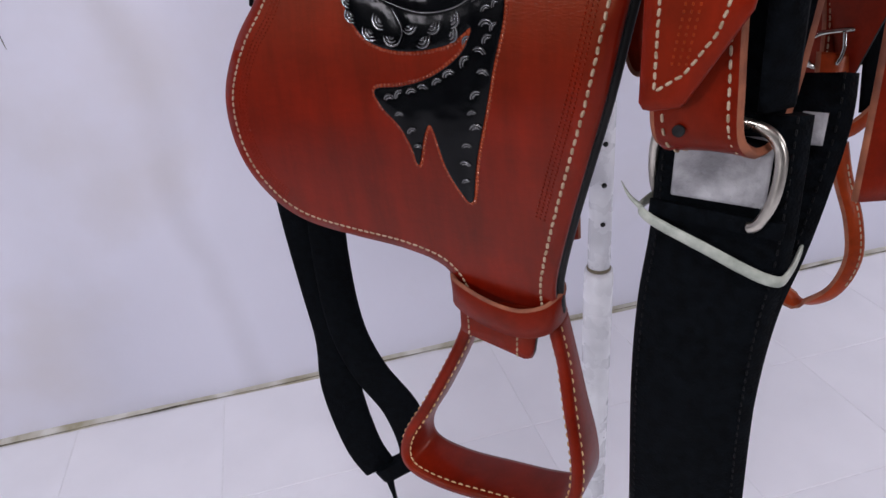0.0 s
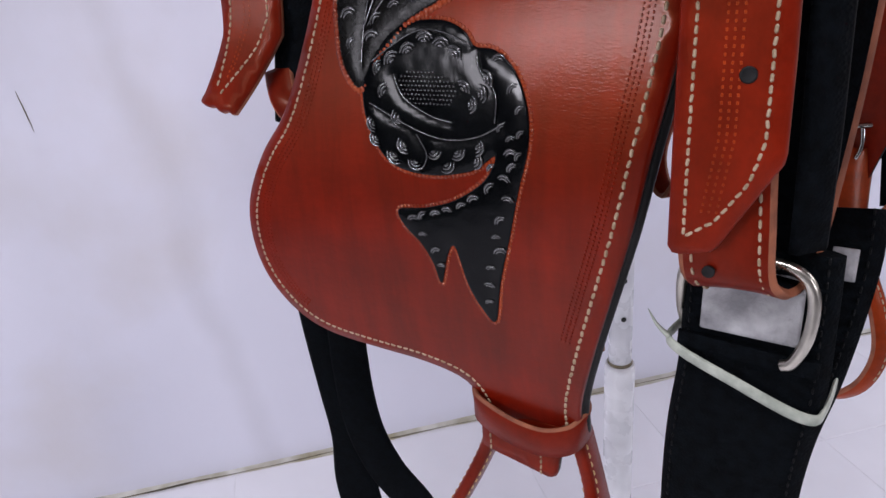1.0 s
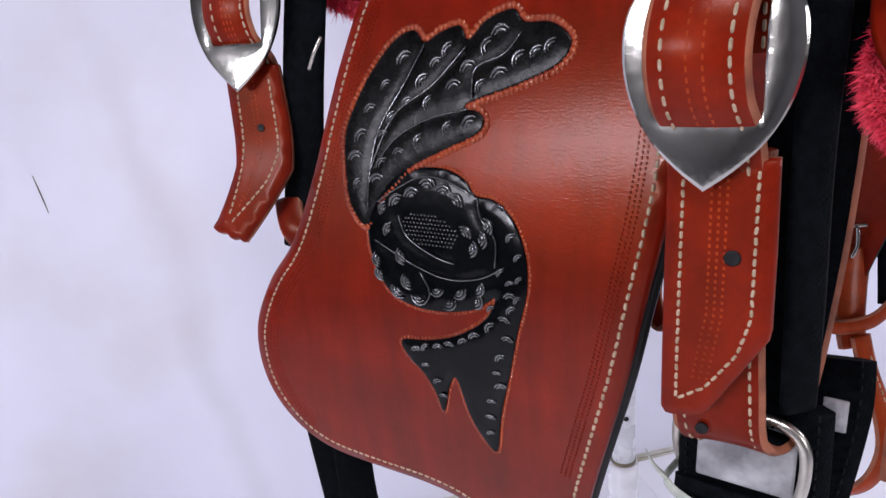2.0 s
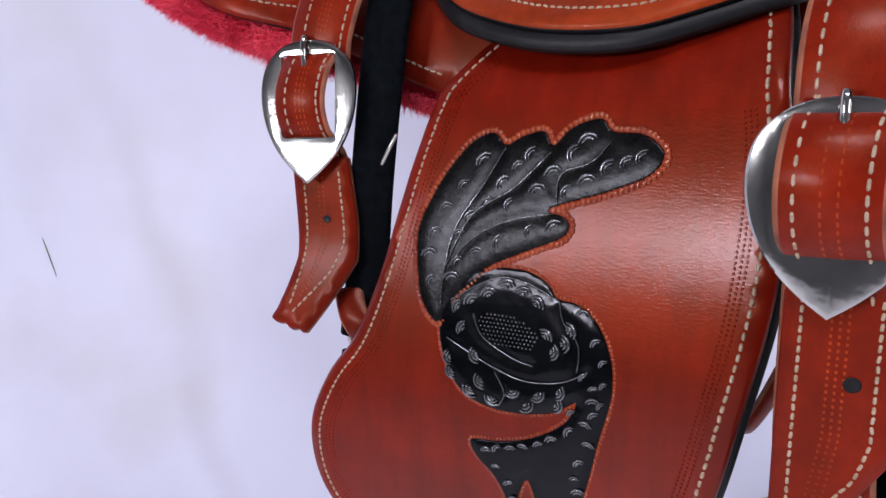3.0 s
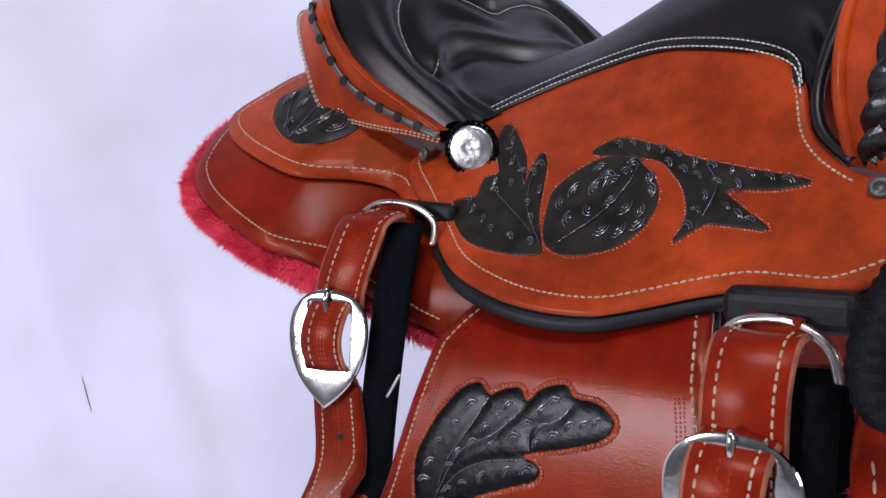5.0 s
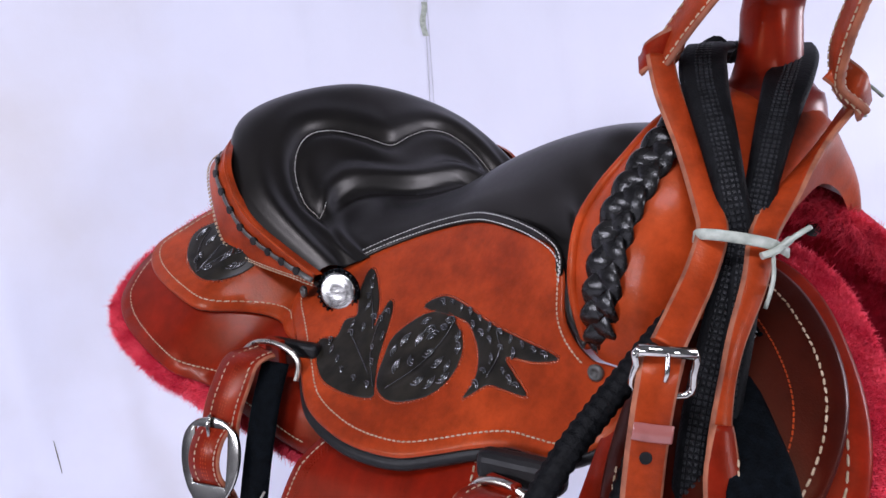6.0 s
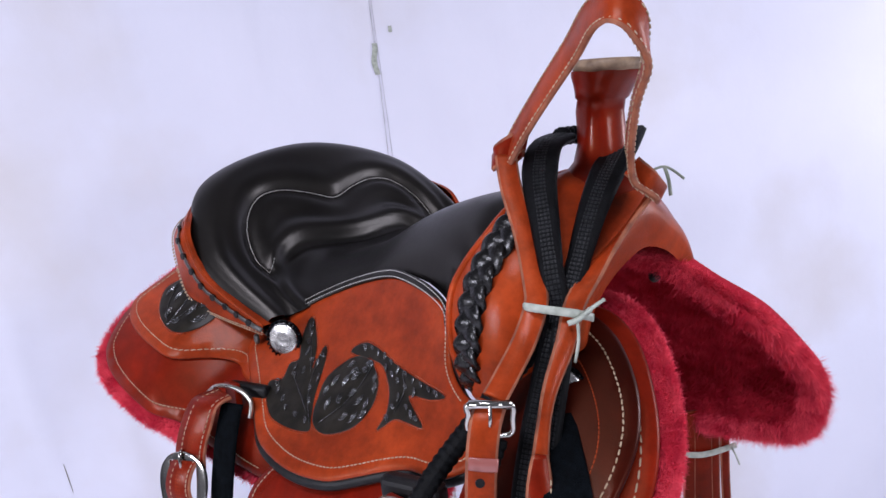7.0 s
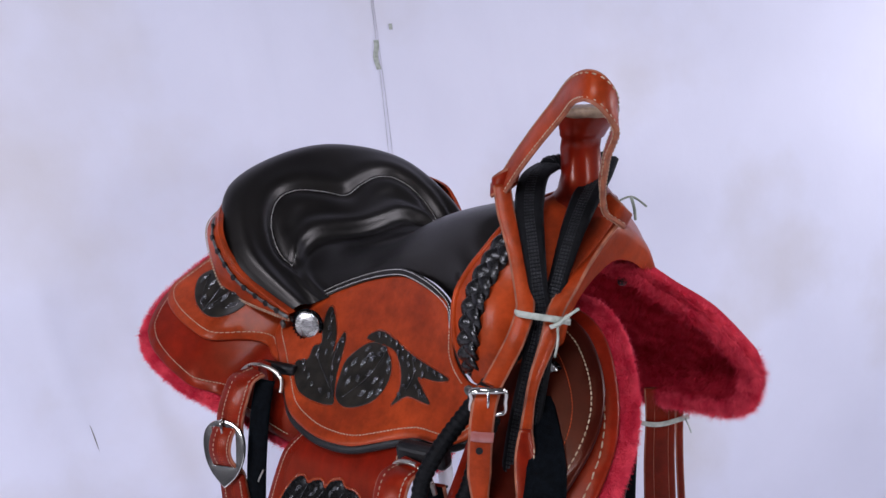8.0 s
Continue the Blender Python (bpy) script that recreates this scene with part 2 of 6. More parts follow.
SEAM = surface("pale_grey_sheet_edge", (0.46, 0.46, 0.5), (0.6, 0.6, 0.64), (0.6, 0.8), 30, 5, 0.2, 120)
OLD_TIE = surface("grey_green_plastic_tie", (0.12, 0.14, 0.10), (0.3, 0.33, 0.26), (0.4, 0.6), 60, 4, 0.2, 150)
PEARL = surface("dull_silver_plate", (0.42, 0.41, 0.39), (0.72, 0.71, 0.68), (0.2, 0.34), 70, 5, 0.5, 70, metal=1.0)

# ---- builders ----


def part(name, bm, material, parent=None, label=""):
    me = bpy.data.meshes.new(name)
    bm.to_mesh(me)
    bm.free()
    mats = material if isinstance(material, (list, tuple)) else [material]
    for m in mats:
        me.materials.append(m)
    ob = new(name, me)
    ob.parent = parent
    return tagged(ob, label)


def part_data(name, verts, faces, material, parent=None, label="", kind="", smooth=False):
    me = bpy.data.meshes.new(name)
    me.from_pydata([tuple(map(float, v)) for v in verts], [], [tuple(map(int, f)) for f in faces])
    me.materials.append(material)
    if smooth:
        me.polygons.foreach_set("use_smooth", [True] * len(me.polygons))
    ob = new(name, me)
    ob.parent = parent
    return tagged(ob, label, kind=kind)


def thing(name, label, category, group="", kind=""):
    return tagged(new(name), label, category, group, kind)


def smooth_curve(points, n=6, closed=False):
    """Catmull-Rom through the points."""
    p = np.array(points, float)
    out = []
    count = len(p)
    for i in range(count if closed else count - 1):
        if closed:
            a, b, c, d = p[i - 1], p[i], p[(i + 1) % count], p[(i + 2) % count]
        else:
            a, b, c, d = p[max(i - 1, 0)], p[i], p[i + 1], p[min(i + 2, count - 1)]
        for t in np.arange(n) / n:
            out.append(0.5 * ((2 * b) + (c - a) * t + (2 * a - 5 * b + 4 * c - d) * t * t + (3 * b - a - 3 * c + d) * t ** 3))
    if not closed:
        out.append(p[-1])
    return np.array(out)


def even(points, step, closed=False):
    """Points at even steps along a polyline."""
    p = np.array(points, float)
    if closed:
        p = np.vstack([p, p[:1]])
    seg = np.linalg.norm(np.diff(p, axis=0), axis=1)
    s = np.r_[0, np.cumsum(seg)]
    count = max(2, int(round(s[-1] / step)))
    at = np.linspace(0, s[-1], count + 1)
    if closed:
        at = at[:-1]
    return np.stack([np.interp(at, s, p[:, k]) for k in range(p.shape[1])], 1)


def ccw(o):
    area = np.sum(o[:, 0] * np.roll(o[:, 1], -1) - np.roll(o[:, 0], -1) * o[:, 1])
    return o if area > 0 else o[::-1]


def inset(o, d):
    """A closed outline moved inward by d."""
    t = np.roll(o, -1, 0) - np.roll(o, 1, 0)
    t /= np.maximum(np.linalg.norm(t, axis=1), 1e-9)[:, None]
    return o + np.stack([-t[:, 1], t[:, 0]], 1) * d


def inside(q, o):
    """Which of the points q lie in the outline o."""
    x, y = q[:, 0][:, None], q[:, 1][:, None]
    a, b = o, np.roll(o, -1, 0)
    cross = ((a[:, 1] > y) != (b[:, 1] > y)) & (x < (b[:, 0] - a[:, 0]) * (y - a[:, 1]) / (b[:, 1] - a[:, 1] + 1e-12) + a[:, 0])
    return cross.sum(1) % 2 == 1


def edge_distance(q, o):
    a, b = o, np.roll(o, -1, 0)
    ab = b - a
    k = np.clip(((q[:, None] - a) * ab).sum(2) / np.maximum((ab * ab).sum(1), 1e-12), 0, 1)
    return np.linalg.norm(q[:, None] - (a + k[..., None] * ab), axis=2).min(1)


def lift(f, uv, h):
    """The place on the sheet y = f(x, z), h metres out on the rider's side away from the saddle."""
    x, z = uv
    e = 1e-3
    n = Vector(((f(x + e, z) - f(x - e, z)) / (2 * e), -1.0, (f(x, z + e) - f(x, z - e)) / (2 * e))).normalized()
    return Vector((x, f(x, z), z)) + n * h, n


from mathutils.geometry import delaunay_2d_cdt


def panel(name, outline, f, thick, mats, parent, label="", off=0.0, step=0.009, n=5, relief=None, mirror=False, smooth_outline=True, round_edge=0.0022):
    """A cut sheet of leather of an outline in (x, z), bent on to the sheet y = f(x, z)."""
    o = smooth_curve(outline, n, True) if smooth_outline else np.array(outline, float)
    o = ccw(even(o, step * 0.6, True))
    ring = inset(o, round_edge)
    ring = ring[inside(ring, o)]
    ring = ring[edge_distance(ring, o) > round_edge * 0.6]
    lo, hi = o.min(0), o.max(0)
    gx, gz = np.meshgrid(np.arange(lo[0], hi[0], step), np.arange(lo[1], hi[1], step))
    g = np.stack([gx.ravel(), gz.ravel()], 1)
    g[:, 0] += 0.37 * step * (np.round(g[:, 1] / step) % 2)
    g = g[inside(g, o)]
    g = g[edge_distance(g, o) > max(step * 0.55, round_edge * 1.6)]
    pts = np.vstack([o, ring, g])
    count = len(o)
    vs, _, fs, ov, _, _ = delaunay_2d_cdt([Vector(p) for p in pts], [(i, (i + 1) % count) for i in range(count)], [], 1, 1e-6)
    rim = set()
    for i, src in enumerate(ov):
        if any(s < count for s in src):
            rim.add(i)
    bm = bmesh.new()
    front, back = [], []
    for i, v in enumerate(vs):
        h = thick * 0.5 if i in rim else thick
        if relief and i not in rim:
            h += relief(v.x, v.y)
        front.append(bm.verts.new(lift(f, v, off + h)[0]))
        back.append(bm.verts.new(lift(f, v, off)[0]))
    edges = {}
    for tri in fs:
        fa = bm.faces.new([front[i] for i in tri])
        fa.smooth = True
        bm.faces.new([back[i] for i in reversed(tri)])
        for k in range(len(tri)):
            a, b = tri[k], tri[(k + 1) % len(tri)]
            edges[(a, b)] = edges.get((a, b), 0) + 1
    for a, b in list(edges):
        if (b, a) not in edges:
            w = bm.faces.new((front[b], front[a], back[a], back[b]))
            w.smooth = True
            w.material_index = 1 if isinstance(mats, (list, tuple)) and len(mats) > 1 else 0
    if mirror:
        for v in bm.verts:
            v.co.y = -v.co.y
    bmesh.ops.recalc_face_normals(bm, faces=bm.faces)
    return part(name, bm, mats, parent, label)


def stitch_mesh(pairs, radius):
    """Short round-ended threads, each from a to b with its normal, their ends sunk into the leather."""
    verts, faces = [], []
    sides = 6
    for a, b, n in pairs:
        a, b, n = Vector(a), Vector(b), Vector(n).normalized()
        t = b - a
        if t.length < 1e-6:
            continue
        w = t.normalized().cross(n).normalized() * radius
        u = n * radius
        k = len(verts)
        for q, r, sink in ((0.0, 0.6, 0.75), (0.2, 1.0, 0.1), (0.8, 1.0, 0.1), (1.0, 0.6, 0.75)):
            c = a + t * q - u * sink
            verts += [c + (w * math.cos(e) + u * math.sin(e)) * r for e in np.arange(sides) * 2 * math.pi / sides]
        for i in range(3):
            for j in range(sides):
                e = (j + 1) % sides
                faces.append((k + i * sides + j, k + i * sides + e, k + (i + 1) * sides + e, k + (i + 1) * sides + j))
        faces += [tuple(k + j for j in reversed(range(sides))), tuple(k + 3 * sides + j for j in range(sides))]
    return verts, faces


def panel_stitches(name, curve, f, h, parent, mat=None, pitch=0.0047, duty=0.76, radius=0.00076, mirror=False, jitter=0.06):
    c = even(curve, pitch)
    pairs = []
    for i in range(len(c) - 1):
        d = c[i + 1] - c[i]
        side = np.array([-d[1], d[0]]) * random.uniform(-jitter, jitter)
        a, n = lift(f, c[i] + side, h)
        b, _ = lift(f, c[i] + d * duty + side * -1, h)
        if mirror:
            a.y, b.y, n.y = -a.y, -b.y, -n.y
        pairs.append((a, b, n))
    v, fs = stitch_mesh(pairs, radius)
    return part_data(name, v, fs, mat or THREAD, parent, "", "stuff")


def outline_part(outline, d, i0, i1, n=5):
    """The stretch of an outline, inset by d, between two of its corners."""
    o = np.array(outline, float)
    s = smooth_curve(o, n, True)
    area = np.sum(s[:, 0] * np.roll(s[:, 1], -1) - np.roll(s[:, 0], -1) * s[:, 1])
    s = inset(s, d if area > 0 else -d)
    return s[i0 * n: i1 * n + 1]


def frames_along(pts):
    p = np.array(pts, float)
    t = np.gradient(p, axis=0)
    return p, t / np.maximum(np.linalg.norm(t, axis=1), 1e-9)[:, None]


def strap(name, rows, width, thick, mats, parent, label="", n=6, taper=None, edge=True):
    """A strap through rows of (place, way across it). Its face looks to across x along."""
    c = smooth_curve([r[0] for r in rows], n)
    w = smooth_curve([r[1] for r in rows], n)
    p, t = frames_along(c)
    count = len(p)
    bm = bmesh.new()
    rings = []
    r = min(thick * 0.45, width * 0.2)
    for i in range(count):
        side = w[i] - t[i] * (w[i] @ t[i])
        side /= np.linalg.norm(side)
        up = np.cross(side, t[i])
        hw = width / 2 * (taper(i / (count - 1)) if taper else 1)
        ht = thick / 2
        ring = []
        for a, b in ((-hw + r, ht), (0, ht), (hw - r, ht), (hw, ht - r), (hw, -ht + r), (hw - r, -ht), (0, -ht), (-hw + r, -ht), (-hw, -ht + r), (-hw, ht - r)):
            ring.append(bm.verts.new(Vector(p[i] + side * a + up * b)))
        rings.append(ring)
    m = len(rings[0])
    for a, b in zip(rings, rings[1:]):
        for k in range(m):
            fa = bm.faces.new((a[k], a[(k + 1) % m], b[(k + 1) % m], b[k]))
            fa.smooth = True
            if edge and isinstance(mats, (list, tuple)) and k in (2, 3, 4, 7, 8, 9):
                fa.material_index = 1
            if isinstance(mats, (list, tuple)) and len(mats) > 2 and k in (5, 6):
                fa.material_index = 2
    bm.faces.new(rings[0][::-1]), bm.faces.new(rings[-1])
    bmesh.ops.recalc_face_normals(bm, faces=bm.faces)
    return part(name, bm, mats, parent, label)


def strap_stitches(name, rows, offsets, lift_by, parent, mat=None, pitch=0.0062, duty=0.74, radius=0.00074, n=6, span=(0, 1)):
    c = smooth_curve([r[0] for r in rows], n)
    w = smooth_curve([r[1] for r in rows], n)
    both = even(np.hstack([c, w * 0.0001]), pitch)
    c, w = both[:, :3], both[:, 3:]
    p, t = frames_along(c)
    pairs = []
    lo, hi = int(span[0] * (len(p) - 1)), int(span[1] * (len(p) - 1))
    for i in range(lo, hi):
        side = w[i] - t[i] * (w[i] @ t[i])
        side /= max(np.linalg.norm(side), 1e-12)
        up = np.cross(side, t[i])
        for o in offsets:
            a = p[i] + side * o + up * lift_by
            b = a + (p[i + 1] - p[i]) * duty
            pairs.append((a, b, up))
    v, f = stitch_mesh(pairs, radius)
    return part_data(name, v, f, mat or THREAD, parent, "", "stuff")


def tube_mesh(points, radius, n=6, sides=10, closed=False, squash=None, bm=None):
    c = smooth_curve(points, n, closed)
    p, t = frames_along(c)
    if closed:
        t = np.roll(c, -1, 0) - np.roll(c, 1, 0)
        t /= np.linalg.norm(t, axis=1)[:, None]
    bm = bm or bmesh.new()
    u = np.cross(t[0], [0.3, 0.5, 0.81])
    u /= np.linalg.norm(u)
    rings = []
    count = len(p)
    for i in range(count):
        u = u - t[i] * (u @ t[i])
        u /= np.linalg.norm(u)
        v = np.cross(t[i], u)
        r = radius(i / (count - 1)) if callable(radius) else radius
        rings.append([bm.verts.new(Vector(p[i] + r * (u * math.cos(a) + v * math.sin(a)))) for a in np.arange(sides) * 2 * math.pi / sides])
    for i in range(count if closed else count - 1):
        a, b = rings[i], rings[(i + 1) % count]
        for k in range(sides):
            bm.faces.new((a[k], a[(k + 1) % sides], b[(k + 1) % sides], b[k])).smooth = True
    if not closed:
        bm.faces.new(rings[0][::-1]), bm.faces.new(rings[-1])
    bmesh.ops.recalc_face_normals(bm, faces=bm.faces)
    return bm


def tube(name, points, radius, mat, parent, label="", n=6, sides=10, closed=False):
    return part(name, tube_mesh(points, radius, n, sides, closed), mat, parent, label)


def box_mesh(size, m=None, bevel=0.0, seg=2, bm=None):
    bm = bm or bmesh.new()
    made = bmesh.ops.create_cube(bm, size=1.0, matrix=(m or Matrix()) @ Matrix.Diagonal((*size, 1)))
    if bevel:
        es = list({e for v in made["verts"] for e in v.link_edges})
        bmesh.ops.bevel(bm, geom=es, offset=bevel, segments=seg, affect="EDGES", profile=0.5)
    return bm


def turned(profile, m, sides=32, bm=None):
    """A body turned round z, of (radius, height) rows, set at the pose m."""
    bm = bm or bmesh.new()
    rings = []
    for r, z in profile:
        rings.append([bm.verts.new(m @ Vector((r * math.cos(a), r * math.sin(a), z))) for a in np.arange(sides) * 2 * math.pi / sides])
    for a, b in zip(rings, rings[1:]):
        for k in range(sides):
            bm.faces.new((a[k], a[(k + 1) % sides], b[(k + 1) % sides], b[k])).smooth = True
    bm.faces.new(rings[0][::-1]), bm.faces.new(rings[-1])
    bmesh.ops.recalc_face_normals(bm, faces=bm.faces)
    return bm


def basis(origin, x, y):
    """A pose from an origin and two directions; z is across both."""
    x = Vector(x).normalized()
    y = (Vector(y) - x * Vector(y).dot(x)).normalized()
    z = x.cross(y)
    m = Matrix((x, y, z)).transposed().to_4x4()
    m.translation = origin
    return m


def grid_mesh(rows, smooth=True, close_u=False, bm=None, recalc=True):
    bm = bm or bmesh.new()
    vs = [[bm.verts.new(Vector(p)) for p in r] for r in rows]
    for a, b in zip(vs, vs[1:]):
        m = len(a)
        for k in range(m if close_u else m - 1):
            bm.faces.new((a[k], a[(k + 1) % m], b[(k + 1) % m], b[k])).smooth = smooth
    if recalc:
        bmesh.ops.recalc_face_normals(bm, faces=bm.faces)
    return bm


def tufts(name, places, normals, length, width, mat, parent, droop=(0, 0, 0), spread=0.7, seed=5, label=""):
    """Wool: many bent, tapering locks."""
    rng = np.random.default_rng(seed)
    p, n = np.array(places), np.array(normals)
    count = len(p)
    d = n + rng.normal(0, spread, (count, 3)) + np.array(droop)
    d /= np.linalg.norm(d, axis=1)[:, None]
    side = np.cross(d, rng.normal(0, 1, (count, 3)))
    side /= np.linalg.norm(side, axis=1)[:, None]
    ln = length * rng.uniform(0.5, 1.25, count)[:, None]
    w = width * rng.uniform(0.6, 1.3, count)[:, None]
    bend = rng.normal(0, 0.35, (count, 3)) + np.array([0, 0, -0.25])
    a, b = p - side * w, p + side * w
    m1, m2 = p + d * ln * 0.55 - side * w * 0.8, p + d * ln * 0.55 + side * w * 0.8
    tip = p + d * ln + bend * ln * 0.5
    v = np.stack([a, b, m1, m2, tip], 1).reshape(-1, 3)
    k = np.arange(count)[:, None] * 5
    me = bpy.data.meshes.new(name)
    faces = np.concatenate([k + [0, 1, 3], k + [0, 3, 2], k + [2, 3, 4]]).tolist()
    me.from_pydata(v.tolist(), [], faces)
    me.materials.append(mat)
    ob = new(name, me)
    ob.parent = parent
    return tagged(ob, label, kind="stuff")

# ---- the room ----


def wall_box(name, s0, s1, h0, h1, o0, o1, mat, label="", category="wall", kind="structure", holes=()):
    """A slab in the backdrop wall's directions, with rectangular openings cut through along off."""
    ss = sorted({s0, s1, *[v for h in holes for v in h[:2]]})
    hs = sorted({h0, h1, *[v for h in holes for v in h[2:]]})
    bm = bmesh.new()
    for a, b in zip(ss, ss[1:]):
        for c, d in zip(hs, hs[1:]):
            if any(a >= h[0] - 1e-6 and b <= h[1] + 1e-6 and c >= h[2] - 1e-6 and d <= h[3] + 1e-6 for h in holes):
                continue
            vs = [bm.verts.new(on_wall(s, h, o)) for o in (o0, o1) for s, h in ((a, c), (b, c), (b, d), (a, d))]
            for q in ((0, 1, 2, 3), (7, 6, 5, 4), (0, 4, 5, 1), (1, 5, 6, 2), (2, 6, 7, 3), (3, 7, 4, 0)):
                bm.faces.new([vs[i] for i in q])
    bmesh.ops.remove_doubles(bm, verts=bm.verts, dist=1e-5)
    bmesh.ops.recalc_face_normals(bm, faces=bm.faces)
    return tagged(part(name, bm, mat), label, category, "", kind)


CREASES = ((0.10, 0.30, 0.95, 0.09), (0.20, 0.05, 0.85, 0.06), (-0.25, 0.1, 0.6, 0.10), (1.0, 1.2, 2.4, 0.05), (0.55, 1.3, 2.4, 0.04), (0.72, 1.5, 2.6, 0.05), (1.45, 0.9, 2.4, 0.07), (0.5, 1.42, 2.3, 0.02), (0.57, 1.42, 2.3, 0.014), (1.16, 1.3, 2.3, 0.03), (0.28, 1.5, 2.4, 0.03), (0.02, 0.5, 1.3, 0.03), (-0.12, 0.6, 1.4, 0.025))


def wall_relief(s, h):
    """How far the wall sheet stands out at a place: slow waves and long leaning creases."""
    o = 0.006 * noise.noise(Vector((s * 1.1, h * 0.7, 3.1))) + 0.002 * noise.noise(Vector((s * 4.5, h * 2.0, 7.7)))
    for s0, a, b, w in CREASES:
        lean = s0 - (h - a) * 0.12
        o += min(0.010, 0.22 * w) * math.exp(-((s - lean) / w) ** 2) * max(0, min(1, (h - a) / 0.2)) * max(0, min(1, (b - h) / 0.2))
    return o - 0.004


def backdrop_wall():
    """The wall behind the saddle: a white sheet with long soft creases."""
    rows = []
    for h in np.linspace(0, ROOM_H, 88):
        rows.append([on_wall(s, h, wall_relief(s, h)) for s in np.linspace(ROOM_S0, ROOM_S1, 420)])
    bm = grid_mesh(rows)
    back = [[on_wall(s, h, -0.12) for s in (ROOM_S0, ROOM_S1)] for h in (0, ROOM_H)]
    grid_mesh(back, False, bm=bm)
    return tagged(part("wall_north", bm, WALL_MAT), "white painted wall with soft creases, painted crease shade and faint stains", "wall", "", "structure")


backdrop_wall()
# Walls and ceiling out of view, added to close the room.
wall_box("wall_south", ROOM_S0, ROOM_S1, 0, ROOM_H, ROOM_DEPTH, ROOM_DEPTH + 0.12, ROOM_MAT, "unseen plain grey wall with a window opening", holes=((1.92, 2.68, 1.12, 1.88),))
wall_box("wall_west", ROOM_S0 - 0.12, ROOM_S0, 0, 1.25, -0.12, ROOM_DEPTH + 0.12, ROOM_MAT, "unseen plain grey side wall under a light opening")
wall_box("wall_west_2", ROOM_S0 - 0.12, ROOM_S0, 1.25, 1.79, -0.12, 1.56, ROOM_MAT, "unseen plain grey side wall beside a light opening")
wall_box("wall_west_3", ROOM_S0 - 0.12, ROOM_S0, 1.25, 1.79, 3.0, ROOM_DEPTH + 0.12, ROOM_MAT, "unseen plain grey side wall beside a light opening")
wall_box("wall_west_4", ROOM_S0 - 0.12, ROOM_S0, 1.79, ROOM_H, -0.12, ROOM_DEPTH + 0.12, ROOM_MAT, "unseen plain grey side wall over a light opening")
# East side left open only for the added fill lamp.
wall_box("wall_east", ROOM_S1, ROOM_S1 + 0.12, 0, 1.18, -0.12, ROOM_DEPTH + 0.12, ROOM_MAT, "unseen plain grey side wall under a light opening")
wall_box("wall_east_2", ROOM_S1, ROOM_S1 + 0.12, 1.18, 2.02, -0.12, 0.78, ROOM_MAT, "unseen plain grey side wall beside a light opening")
wall_box("wall_east_3", ROOM_S1, ROOM_S1 + 0.12, 1.18, 2.02, 1.52, ROOM_DEPTH + 0.12, ROOM_MAT, "unseen plain grey side wall beside a light opening")
wall_box("wall_east_4", ROOM_S1, ROOM_S1 + 0.12, 2.02, ROOM_H, -0.12, ROOM_DEPTH + 0.12, ROOM_MAT, "unseen plain grey side wall over a light opening")
wall_box("ceiling", ROOM_S0 - 0.12, ROOM_S1 + 0.12, ROOM_H, ROOM_H + 0.1, -0.12, ROOM_DEPTH + 0.12, ROOM_MAT, "unseen plain grey ceiling", "ceiling")
floor = wall_box("floor", ROOM_S0 - 0.12, ROOM_S1 + 0.12, -0.1, -0.0018, -0.12, ROOM_DEPTH + 0.12, GROUT, "white glazed floor tiles with thin grey joints", "floor")


def wall_seam():
    """Two thin raised lips of a sheet joint, running up the wall."""
    t = thing("wall_seam", "thin taped vertical joint in the white wall sheet", "wall seam", "", "structure")
    s0 = (Vector((-0.684, 0.407, 0)) - WALL_POINT).dot(WALL_DIR)
    for k, (d, w) in enumerate(((0.0, 0.0009), (0.009, 0.0007))):
        pts = [on_wall(s0 + d + 0.004 * math.sin(h * 5 + k), h, wall_relief(s0 + d, h) + 0.001) for h in np.linspace(0.9, 2.3, 24)]
        tube("joint_line", pts, w, SEAM, t, n=2, sides=5)
    patch = [[on_wall(s0 + a + 0.003 * math.sin(h * 90), h, wall_relief(s0 + a, h) + 0.002) for a in (-0.006, 0.006)] for h in np.linspace(1.63, 1.70, 8)]
    part("tape_patch", grid_mesh(patch), TIE, t, "shiny torn scrap of clear tape")
    patch = [[on_wall(s0 + 0.042 + a, h, wall_relief(s0 + 0.042 + a, h) + 0.002) for a in (-0.004, 0.004)] for h in (1.722, 1.736)]
    part("tape_patch", grid_mesh(patch), TIE, t, "shiny torn scrap of clear tape")


wall_seam()
scratch = tagged(tube("wall_scratch", [on_wall(s, h, wall_relief(s, h) + 0.0004) for s, h in ((-0.002, 0.853), (0.003, 0.82), (0.008, 0.784))], lambda k: 0.0007 * (0.4 + math.sin(math.pi * k)), CRACK, None),
                 "short dark scratch in the white wall", "scratch", "", "structure")


